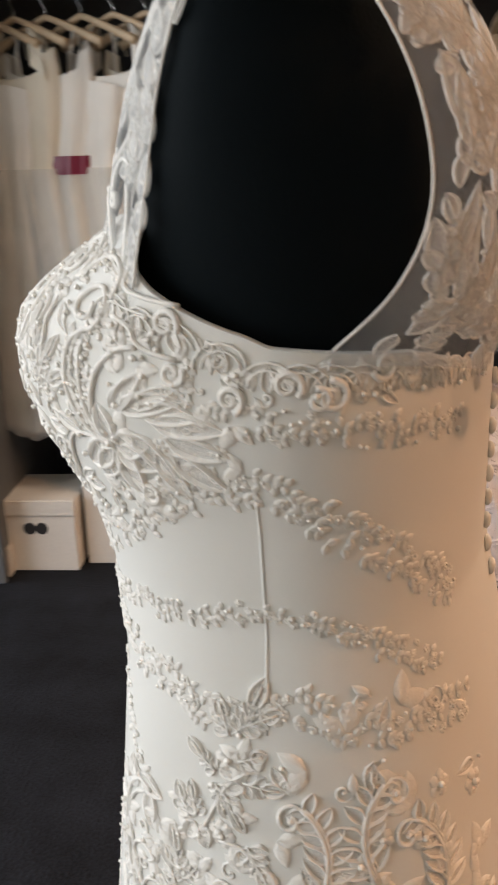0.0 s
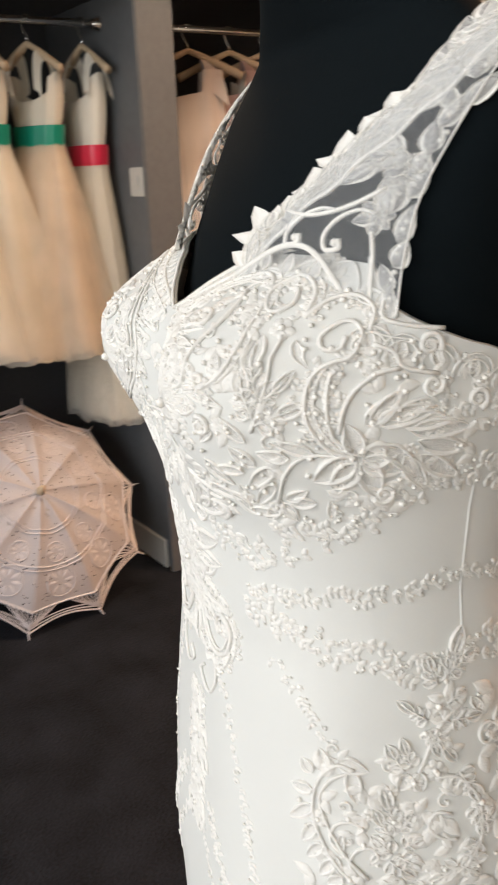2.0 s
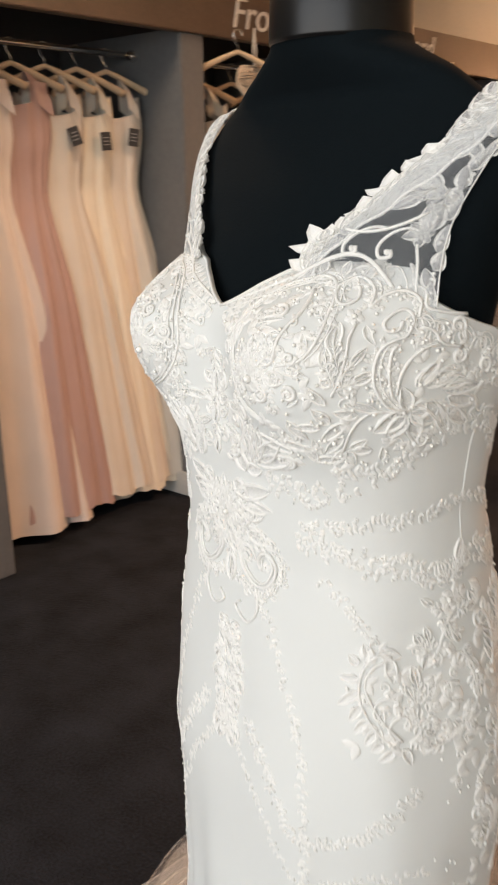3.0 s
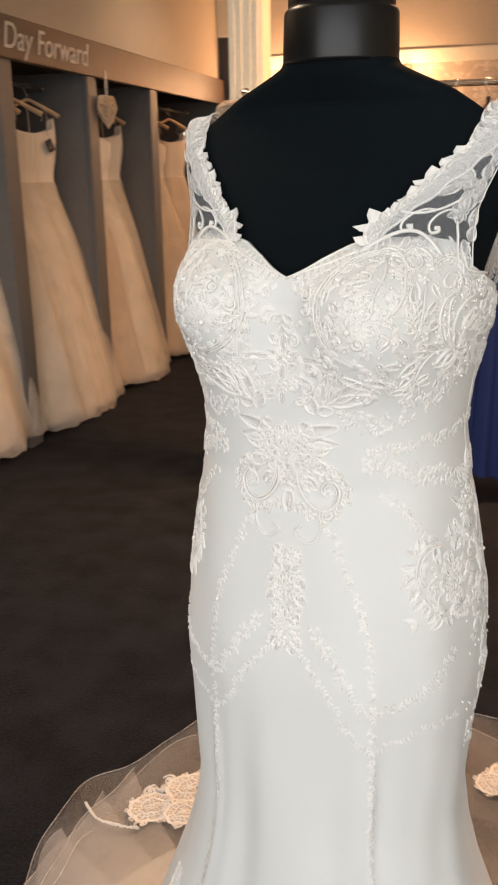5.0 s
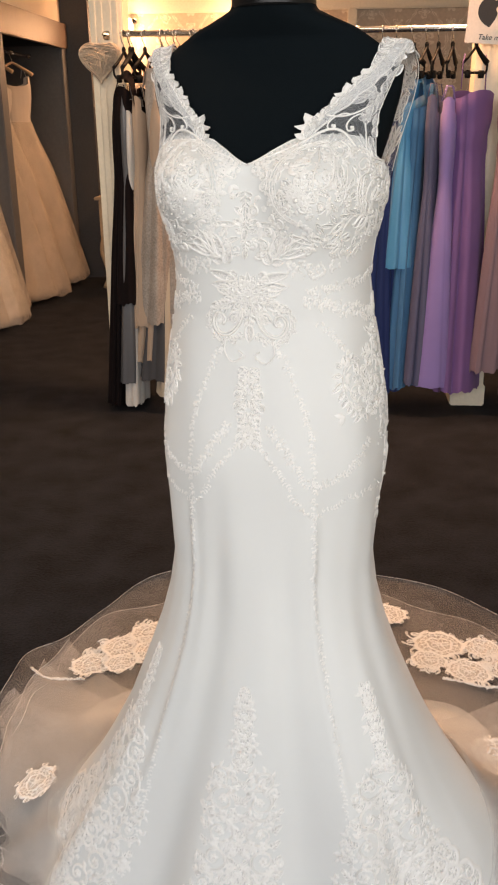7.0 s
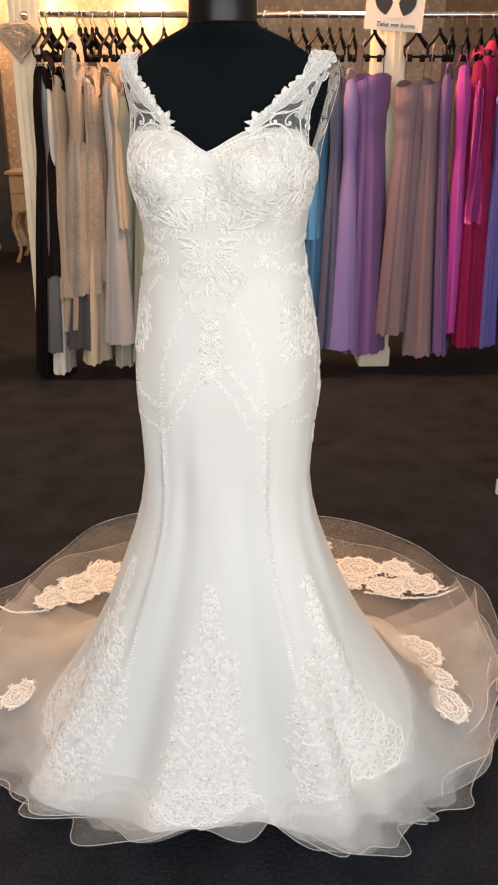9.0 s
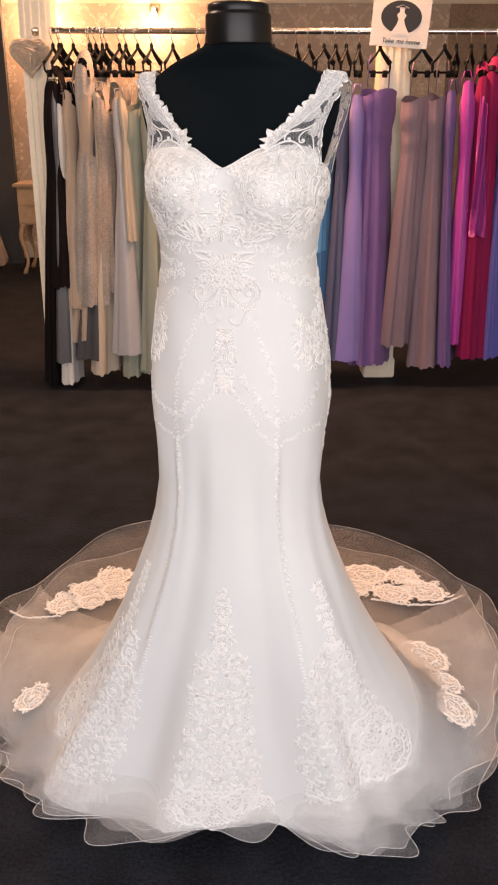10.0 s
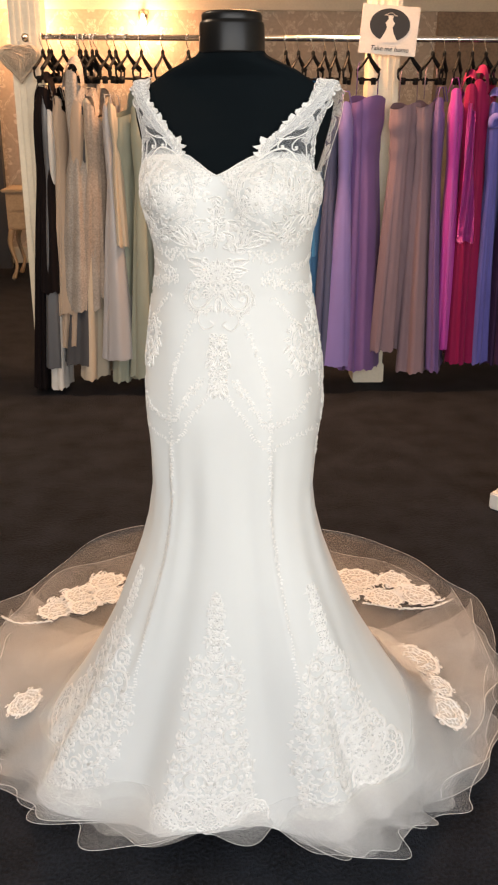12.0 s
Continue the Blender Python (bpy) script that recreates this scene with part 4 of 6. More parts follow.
# the flared panels' lace
PANELS = [("centre", [(0, 545), (0, 500), (0, 445), (0, 422), (0, 395), (0, 345), (0, 290), (0, 200), (0, 30)], [0.006, 0.023, 0.021, 0.012, 0.052, 0.072, 0.066, 0.084, 0.118], 1), ("side", [(56, 560), (55, 505), (54, 450), (54, 425), (53, 395), (50, 340), (48, 290), (46, 200), (42, 40)], [0.008, 0.02, 0.02, 0.012, 0.048, 0.062, 0.08, 0.115, 0.105], 2)]
for name, axis, halves, copies in PANELS:
    for n, chart in enumerate(SIDES[:copies]):
        rng = random.Random(70 + n)
        zs = [b for a, b in axis][::-1]

        def spot(u, b):
            """The lace frame u metres beside the panel's axis at the height b."""
            a0 = lerp(b, zs, [a for a, q in axis][::-1])
            return chart.around(chart.slide(a0, b, u), b)
        bm = bmesh.new()
        b = 540
        taken = []
        while b > 60:
            half = lerp(b, zs, halves[::-1])
            if half < 0.03:
                for sg in (1, -1):
                    add_frond(bm, spot(0, b), 0, 0, 1.57 - sg * 0.75, half * 1.25, 0.013, 0.0013, sg * 0.25)
                add_flower(bm, spot(0, b - 8), 0, 0, 0.007, 6, 0.3)
                b -= 17
                continue
            for sg in (1, -1):
                add_frond(bm, spot(0, b), 0, 0, 1.57 + sg * 0.5, 0.026, 0.014, 0.0013, sg * 0.3)
                add_frond(bm, spot(sg * half * 0.8, b - 20), 0, 0, 1.57 - sg * 0.9, 0.02, 0.012, 0.0012)
            b -= 30
        for k in range(420):
            q = 50 + 420 * rng.random()
            half = lerp(q, zs, halves[::-1])
            u, size, ang = (0.1 + 0.85 * rng.random()) * half, lerp(k, [0, 90, 420], [0.027, 0.02, 0.009]) * (0.85 + 0.3 * rng.random()), rng.random() * 6.28
            if u < size * 1.05 or u + size * 0.9 > half or any((u - c) ** 2 + ((q - d) / 600) ** 2 < (size + r) ** 2 * 1.2 for c, d, r in taken):
                continue
            taken.append((u, q, size))
            for sg in (1, -1):
                add_scroll(bm, spot(sg * u, q), 0, 0, ang if sg > 0 else math.pi - ang, size, sg if k % 2 else -sg, rng)
        b = 535
        while b > 36:
            half = lerp(b, zs, halves[::-1])
            u = 0.005
            while u < half:
                x, y, kind, turned = u + rng.random() * 0.006, b + rng.random() * 5, rng.random(), rng.random() * 6.28
                u += 0.012
                if x > half * (0.82 + 0.18 * math.sin(b * 0.09)) or any((x - c) ** 2 + ((y - d) / 650) ** 2 < (r * 0.95) ** 2 for c, d, r in taken) or kind > 0.66:
                    continue
                for sg in (1, -1):
                    at = spot(sg * x, y)
                    ang = turned if sg > 0 else math.pi - turned
                    if kind < 0.14:
                        add_flower(bm, at, 0, 0, 0.0055, 5, ang)
                    else:
                        for d in (0.5, -0.5):
                            add_leaf(bm, at, 0, 0, ang + d, 0.0135, 0.0068, 0.0012, 4, 0.15 * d)
                    if kind > 0.6:
                        add_bead(bm, at(0.003, 0.002, 0.001), 0.0013)
            a0 = lerp(b, zs, [a for a, q in axis][::-1])
            b -= 11.5 / max(1.0, 1000 * chart.tangents(a0, b)[2])
        lace(bm, "tall scrolled lace panel rising from the hem", "hem_lace")
        for k in range(-2, 3):
            bm = bmesh.new()
            half = halves[-1]
            add_rose(bm, spot(k * half / 2.3, 36 + 22 * (k % 2)), 0, 0, 0.031 + 0.005 * (k % 2), rng)
            lace(bm, "scalloped lace rose on the hem", "hem_rose")
        if name == "side":
            for a, q, r in ((64, 205, 0.05), (73, 150, 0.055), (60, 120, 0.04)):
                bm = bmesh.new()
                add_rose(bm, chart.around(a, q), 0, 0, r, rng)
                lace(bm, "large flat lace rose on the skirt", "hem_rose")

# lace lying on the train
BACKNETS = Chart(lambda a, b: train_place(radians(a), b, 3.0, 0.0, 0.018) + Vector((0, 0, 0.004)), (0.5, 0.01))
rng = random.Random(90)


def on_train(x, y):
    """The net's coordinates over a place of the carpet."""
    q = DRESS.inverted() @ Vector((x, y, 0))
    best = None
    for k in range(60, 181):
        for sgn in (1, -1):
            for j in range(20):
                p = BACKNETS.surface(sgn * k, 0.3 + j * 0.035)
                d = (p.x - q.x) ** 2 + (p.y - q.y) ** 2
                if best is None or d < best[0]:
                    best = (d, sgn * k, 0.3 + j * 0.035)
    return best[1:]


def flat_on_train(x, y, r):
    """A nearly flat frame that rests on the net over a place of the carpet."""
    a, b = on_train(x, y)
    span = r / 0.6
    p = BACKNETS.surface(a, b)
    east = (BACKNETS.surface(a + 4, b) - BACKNETS.surface(a - 4, b)).normalized()
    north = BACKNETS.surface(a, min(1.0, b + 0.06)) - BACKNETS.surface(a, b - 0.06)
    up = east.cross(north).normalized()
    up = (up if up.z > 0 else -up) + Vector((0, 0, 0.8))
    up.normalize()
    east = (east - up * east.dot(up)).normalized()
    north = up.cross(east)
    return lambda u, v, h: p + east * u + north * v + up * (h + 0.005 + 0.003 * math.sin(u / span * 9) * math.sin(v / span * 7))


# clusters of roses: each rose's place over the carpet and its radius
CLUSTERS = (
    ((-0.468, 0.56, 0.05), (-0.422, 0.63, 0.05), (-0.359, 0.697, 0.05), (-0.394, 0.537, 0.04), (-0.33, 0.592, 0.045)),
    ((0.405, 0.71, 0.062), (0.535, 0.612, 0.056), (0.455, 0.575, 0.05), (0.36, 0.605, 0.042), (0.487, 0.695, 0.045)),
    ((0.275, 0.877, 0.05), (0.235, 0.83, 0.04)),
    ((0.424, 0.215, 0.06),),
    ((0.462, 0.118, 0.036), (0.462, 0.03, 0.046)),
    ((-0.446, 0.118, 0.04),),
)
for roses in CLUSTERS:
    bm = bmesh.new()
    mid = Vector((sum(r[0] for r in roses) / len(roses), sum(r[1] for r in roses) / len(roses), 0))
    for x, y, r in roses:
        at = flat_on_train(x, y, r)
        add_rose(bm, at, 0, 0, r * 0.98, rng)
        # a lattice of small scallops round the rose, and scrolls between it and its neighbours
        n = int(r / 0.005)
        for k in range(n):
            q = 2 * math.pi * k / n
            add_leaf(bm, at, r * 0.98 * math.cos(q), r * 0.98 * math.sin(q), q + 0.1, 0.0115, 0.0165, 0.0015, 5, 0.0, 1.6)
        for k in range(4 if len(roses) > 2 else 0):
            q = rng.random() * 6.28
            add_scroll(bm, at, r * 1.15 * math.cos(q), r * 1.15 * math.sin(q), q, r * 0.36, 1 if k % 2 else -1, rng, False)
    lace(bm, "cluster of lace roses lying on the train", "train_lace", ground=ROSENET)
# braided seams that run out across the train
for run in (((0.65, 0.605), (0.575, 0.545), (0.492, 0.512), (0.425, 0.5), (0.361, 0.504)), ((-0.64, 0.555), (-0.575, 0.51), (-0.52, 0.49), (-0.47, 0.48))):
    spots = [BACKNETS.surface(*on_train(x, y)) for x, y in run]
    line = spline(spots, 14)
    bm = bmesh.new()
    for k in range(3):
        tube(bm, [p + Vector((0.0022 * math.sin(i * 0.9 + 2.1 * k), 0.0022 * math.cos(i * 0.9 + 2.1 * k), 0.006 + 0.0015 * math.sin(i * 1.3 + k))) for i, p in enumerate(line)], 0.0017, 5)
    lace(bm, "narrow braided seam across the sheer train", "braid")

# ---- straps and the sheer yoke ----
IN_EDGE = [(0.046, -0.107, 1.316), (0.066, -0.089, 1.347), (0.088, -0.073, 1.366), (0.111, -0.054, 1.390), (0.133, -0.034, 1.411), (0.149, -0.008, 1.436), (0.153, 0.014, 1.446), (0.138, 0.048, 1.434), (0.118, 0.083, 1.402), (0.102, 0.1, 1.35), (0.09, 0.103, 1.285), (0.088, 0.1, 1.262)]
OUT_EDGE = [(0.154, -0.046, 1.297), (0.150, -0.041, 1.330), (0.151, -0.035, 1.358), (0.159, -0.026, 1.384), (0.168, -0.012, 1.412), (0.174, 0.002, 1.432), (0.179, 0.02, 1.434), (0.184, 0.048, 1.408), (0.177, 0.066, 1.374), (0.166, 0.07, 1.338), (0.160, 0.056, 1.308), (0.158, 0.025, 1.278)]


def strap_surface(sign):
    inner, outer = spline(IN_EDGE, 8), spline(OUT_EDGE, 8)

    def place(w, s):
        k = min(max(s, 0.0), 0.9999) * (len(inner) - 1)
        i, f = int(k), k - int(k)
        a, b = inner[i].lerp(inner[i + 1], f), outer[i].lerp(outer[i + 1], f)
        p = a.lerp(b, w)
        mid = Vector((0.08, -0.02, p.z - 0.03))
        p += (p - mid).normalized() * 0.010 * math.sin(math.pi * min(1, max(0, w)))
        return Vector((p.x * sign, p.y, p.z))
    return place


for sign in (1, -1):
    surf = strap_surface(sign)
    chart = Chart(surf, (0.02, 0.005))
    if sign > 0:
        chart.tangents = (lambda base: lambda a, b: (lambda p, la, lb, n: (p, la, lb, -n))(*base(a, b)))(chart.tangents)
    bm = bmesh.new()
    grid(bm, [[surf(0.2 + 0.75 * j / 10, i / 64) for j in range(11)] for i in range(65)])
    strap = part("sheer_strap", bm, ILLUSION, dress, "sheer net strap")
    rng = random.Random(100)
    bm = bmesh.new()
    # a band of close lace along the neckline with a scalloped corded edge; u runs outward, v up the strap
    def across(s):
        return (surf(1.0, s) - surf(0.0, s)).length

    def band_edge(s):
        return 0.13 + 0.007 / across(s) - 0.0045 / across(s) * abs(math.sin(s * 82 + 0.6 * math.sin(31 * s)))

    def band_back(s):
        return lerp(s, [0, 0.1, 0.2, 0.33, 0.55], [0.2, 0.27, 0.38, 0.56, 0.6])
    grid(bm, [[chart.around(band_edge(i / 160 * 0.56) + (band_back(i / 160 * 0.56) - band_edge(i / 160 * 0.56)) * j / 6, i / 160 * 0.56)(0, 0, 0.0007) for j in range(7)] for i in range(161)])
    for f in bm.faces:
        f.material_index = 2
    tube(bm, [chart.around(band_edge(i / 200 * 0.56), i / 200 * 0.56)(0, 0, 0.0012) for i in range(201)], 0.0007, 5)
    tube(bm, [chart.around(band_back(i / 60 * 0.54) + 0.02 * math.sin(i * 0.7), i / 60 * 0.54)(0, 0, 0.0013) for i in range(61)], 0.0012, 5)
    # a plume of leaves that lie across the band and just pass its edge
    s, k = 0.03, 0
    while s < 0.5:
        wide = (band_back(s) - 0.1) * across(s)
        at = chart.around(band_back(s), s)
        ang = 2.25 + 0.3 * rng.random()
        if k % 2:
            add_frond(bm, at, 0, 0, ang, wide + 0.017, 0.019, 0.0016, -0.15)
        else:
            add_leaf(bm, at, 0, 0, ang, wide + 0.014 + 0.008 * rng.random(), 0.0135, 0.0019, 7, -0.1, 1.0)
            add_leaf(bm, at, 0.001, 0.002, ang - 0.45, wide + 0.008, 0.0105, 0.0017, 6, 0.2, 1.0)
        s += 0.031 + 0.012 * rng.random()
        k += 1
    # pointed leaves that stand past the band's edge over the neckline, in small hands of three
    s, k = 0.05, 0
    while s < 0.54:
        at = chart.around(band_edge(s), s)
        lean_in = 2.45 + 0.4 * math.sin(2.3 * k)
        long = (0.031 + 0.005 * math.sin(1.7 * k) + 0.004 * rng.random()) * lerp(s, [0, 0.07, 0.16, 0.3], [0.9, 0.95, 1.05, 1.0])
        for turned, size, wide in ((0.0, 1.0, 0.0125), (-0.62, 0.8, 0.01), (0.66, 0.74, 0.01)):
            add_leaf(bm, at, 0.006, -0.004, lean_in + turned, long * size, wide, 0.0026, 4, -0.14 if turned >= 0 else 0.12, 0.82)
        tube(bm, [at(0.006 + q * math.cos(lean_in), -0.004 + q * math.sin(lean_in), 0.0032) for q in (0, 0.009, 0.02)], 0.0008, 5)
        s += 0.041 + 0.01 * rng.random()
        k += 1
    # small leaves that hang from the band over the net
    for s in (0.27, 0.34, 0.41, 0.48):
        add_leaf(bm, chart.around(band_back(s) - 0.05, s), 0, 0, -0.9, 0.02, 0.0095, 0.0018, 6, 0.2, 1.0)
    # the long leaf that points down at the arm, and the star leaf over the net
    at = chart.around(0.72, 0.245)
    add_frond(bm, at, 0, 0, -1.35, 0.032, 0.017, 0.0018, -0.1)
    add_frond(bm, at, -0.006, 0.002, -2.0, 0.026, 0.015, 0.0018)
    at = chart.around(0.74, 0.145)
    for ang, size in ((1.5, 0.014), (0.3, 0.009), (2.7, 0.011), (-0.6, 0.009), (3.7, 0.012), (-1.5, 0.011)):
        add_leaf(bm, at, 0, 0, ang, size, size * 0.75, 0.0017)
    tube(bm, [at(x, y, 0.001) for x, y in ((0, -0.008), (0.004, -0.018), (0.006, -0.03), (0.008, -0.04))], 0.0013, 5)
    # two hooked cords inside the sheer panel
    for w, s in ((0.34, 0.105), (0.55, 0.11)):
        at = chart.around(w, s)
        hook = spline([(0.018, 0.012, 0), (0.008, 0.012, 0), (0.0, 0.006, 0), (-0.003, -0.004, 0), (0.001, -0.011, 0), (0.007, -0.009, 0), (0.005, -0.005, 0)], 4)
        tube(bm, [at(x, y, 0.001) for x, y, _ in hook], [0.0009 + 0.0008 * i / len(hook) for i in range(len(hook))], 6)
        add_bead(bm, at(0.004, -0.007, 0.001), 0.0024, 0)
    tube(bm, [chart.around(0.2 + 0.5 * i / 12, 0.13 + 0.06 * i / 12 - 0.03 * math.sin(math.pi * i / 12))(0, 0, 0.001) for i in range(13)], 0.0013, 5)
    # arched cord over the cup, with buds inside it
    tube(bm, [chart.around(0.12 + 0.72 * i / 20, 0.02 + 0.055 * math.sin(math.pi * min(1, i / 17)))(0, 0, 0.001) for i in range(21)], 0.0017, 6)
    for w in (0.3, 0.42, 0.54):
        add_leaf(bm, chart.around(w, 0.035), 0, 0, 1.57 + (0.42 - w) * 3, 0.012, 0.008, 0.0016)
    # beaded lozenges down the front of the armhole
    for k in range(14):
        at = chart.around(0.9 if k < 4 else 0.78 + 0.08 * (k % 2), 0.012 + k * 0.034)
        add_leaf(bm, at, 0, 0, 1.57 + 0.5 * math.sin(2 * k), 0.018 + 0.004 * math.sin(5 * k), 0.0115, 0.0014)
        add_bead(bm, at(0, 0.007, 0.0018), 0.0018)
        add_bead(bm, at(0.001, 0.011, 0.0018), 0.0016)
    # close leaves over the net behind the shoulder
    for k in range(80):
        at = chart.around(0.14 + 0.66 * rng.random(), 0.53 + 0.45 * rng.random())
        add_leaf(bm, at, 0.004, 0, rng.random() * 6.3, 0.013, 0.008, 0.001)
        shape = add_frond if k % 2 else add_leaf
        shape(bm, at, 0, 0, -1.57 + 1.1 * (rng.random() - 0.5), 0.022 + 0.012 * rng.random(), 0.012, 0.0011)
    tube(bm, [chart.around(0.95, 0.02 + 0.96 * i / 80)(0, 0, 0.0004) for i in range(81)], 0.0006, 5)
    lace(bm, "leaf lace along the shoulder strap", "strap_lace", strap, STRAPNET)

# sheer back with lace and covered buttons
BACK = Chart(lambda a, b: Vector((0.09 * a, 0.102 + 0.006 * math.cos(a * 1.5), 1.24 + 0.13 * b)), (0.02, 0.02))
bm = bmesh.new()
grid(bm, [[BACK.surface(-1 + j / 8, i / 8) for j in range(17)] for i in range(9)])
yoke = part("sheer_back", bm, ILLUSION, dress, "sheer net back panel")
rng = random.Random(120)
bm = bmesh.new()
for k in range(60):
    add_leaf(bm, BACK.around(-1 + 2 * rng.random(), rng.random()), 0, 0, 1.57 + 2.4 * (rng.random() - 0.5), 0.026, 0.012, 0.0016)
lace(bm, "leaf lace over the sheer back", "back_lace", yoke)
for k in range(9):
    bm = bmesh.new()
    lathe(bm, [(0.001, -0.0012), (0.0045, -0.001), (0.005, 0.0008), (0.003, 0.0024), (0.0008, 0.0028)], 12)
    ob = part("button", bm, SATIN, dress)
    ob.matrix_local = Matrix.Translation(body(math.pi, 1.24 - k * 0.014) + Vector((0, 0.001, 0))) @ Euler((-math.pi / 2, 0, 0)).to_matrix().to_4x4()

# ---- the form ----
FZ = [0.95, 1.25, 1.30, 1.34, 1.38, 1.41, 1.432, 1.447, 1.46, 1.472, 1.482, 1.488]
FA = [0.130, 0.138, 0.146, 0.158, 0.168, 0.172, 0.150, 0.128, 0.108, 0.080, 0.058, 0.0545]
FF = [0.080, 0.100, 0.102, 0.086, 0.064, 0.044, 0.031, 0.027, 0.036, 0.045, 0.050, 0.0525]
FB = [0.070, 0.075, 0.086, 0.091, 0.085, 0.070, 0.052, 0.043, 0.044, 0.049, 0.052, 0.0545]


def form_place(phi, z):
    s, c = math.sin(phi), math.cos(phi)
    e = 0.98
    return Vector((lerp(z, FZ, FA) * math.copysign(abs(s) ** e, s), -lerp(z, FZ, FF if c > 0 else FB) * math.copysign(abs(c) ** e, c), z))


bm = bmesh.new()
grid(bm, [[form_place(turn(k, 72), 0.95 + (1.488 - 0.95) * (1 - (1 - i / 60) ** 1.6)) for k in range(72)] for i in range(61)], True)
cap = [(0.0545, 1.484), (0.0548, 1.487), (0.0535, 1.527), (0.0525, 1.5305), (0.0495, 1.532), (0.0498, 1.5345), (0.0498, 1.541), (0.048, 1.5445), (0.043, 1.5465), (0.012, 1.5475), (0.011, 1.549), (0.001, 1.5495)]
first = len(bm.faces)
lathe(bm, cap, 64)
bm.faces.ensure_lookup_table()
for f in bm.faces[first:]:
    f.material_index = 1
# pole and foot under the skirt
n0 = len(bm.faces)
lathe(bm, [(0.16, 0.002), (0.16, 0.012), (0.03, 0.022), (0.018, 0.06), (0.018, 0.96)], 24)
bm.faces.ensure_lookup_table()
for f in bm.faces[n0:]:
    f.material_index = 1
ob = part("mannequin", bm, [BLACKFORM, GLOSSBLACK])
ob.matrix_world = DRESS
tagged(ob, "black jersey dressmaker's form with a glossy round neck cap", "mannequin")


# ---- bays on the west side ----
FX, BX = -2.135, -2.88
DIVIDERS = [-2.2, -1.13, -0.055, 1.02, 2.12, 3.12, 4.08, 5.05, 6.6]
for n, y in enumerate(DIVIDERS):
    d = thing("bay_divider", "grey painted upright board between two gown bays", "partition", Matrix.Translation((0, y, 0)), "bay dividers")
    part("board", box((BX, -0.05, 0), (FX - 0.02, 0.05, 1.93), 0.004), GREYBOARD, d, smooth=False)
    part("front_post", box((FX - 0.02, -0.066, 0), (FX, 0.066, 1.93), 0.005), GREYBOARD, d, smooth=False)
    for sg in (-1, 1):
        part("skirting", box((BX + 0.02, sg * 0.051 if sg > 0 else -0.065, 0), (FX - 0.05, 0.065 if sg > 0 else -0.051, 0.11), 0.004), PLINTH, d, "pale painted skirting board", smooth=False)
    if n == 3:
        sw = part("switch_plate", box((-2.26, -0.06, 1.31), (-2.16, -0.0505, 1.4), 0.003), PLINTH, d, "white plastic light switch", smooth=False)
        part("rocker", box((-2.225, -0.066, 1.335), (-2.195, -0.06, 1.375), 0.002), PLINTH, sw, smooth=False)
tagged(part("baseboard_west", box((X0 + 0.001, Y0, 0), (BX, 6.6, 0.12), 0.004), PLINTH, smooth=False), "pale painted skirting board at the back of the bays", "skirting", kind="structure")
bulk = part("wall_above_bays", box((X0, Y0, 2.1), (FX - 0.03, Y1, TOP)), BEIGE_WALL, smooth=False)
tagged(bulk, "beige painted wall above the gown bays", "wall", kind="structure")
for y0, y1 in ((Y0, 1.02), (1.02, 6.66)):
    f = part("fascia", box((FX - 0.03, y0, 1.91), (FX + 0.02, y1 - 0.002, 2.1), 0.004), FASCIA, smooth=False)
    tagged(f, "long brown wooden fascia board above the gown bays", "fascia board")
    if y0 > 0:
        sign_on = f


def lettering(name, text, size, m, mat, parent, label=""):
    cu = bpy.data.curves.new(name, "FONT")
    cu.body, cu.size, cu.extrude, cu.align_x, cu.align_y, cu.shear = text, size, 0.002, "RIGHT", "CENTER", 0.25
    tmp = new(name + "_outline", cu)
    me = bpy.data.meshes.new_from_object(tmp.evaluated_get(bpy.context.evaluated_depsgraph_get()))
    bpy.data.objects.remove(tmp)
    me.materials.clear()
    me.materials.append(mat)
    ob = new(name, me)
    ob.parent = parent
    ob.matrix_local = m
    return tagged(ob, label)


PALELETTER = material("pale_letter_paint", (0.6, 0.57, 0.52), 0.6)
lettering("lettering", "From This Day Forward", 0.17, pose(FX + 0.0215, 4.0, 2.005, 90, 0, 90), PALELETTER, sign_on, "pale painted lettering")


# ---- hangers and gowns ----
PALEWOOD = material("pale_wood", (0.55, 0.42, 0.28), 0.5, vary=0.2, scale=20, fine=160)
BLACKPLASTIC = material("black_plastic", (0.004, 0.0038, 0.0038), 0.6, vary=0.1)
BLACKPLASTIC.node_tree.nodes["Principled BSDF"].inputs["Specular IOR Level"].default_value = 0.25
TAGBLACK = material("black_card", (0.02, 0.02, 0.022), 0.6)
TAGBAR = material("white_print", (0.28, 0.28, 0.28), 0.7)


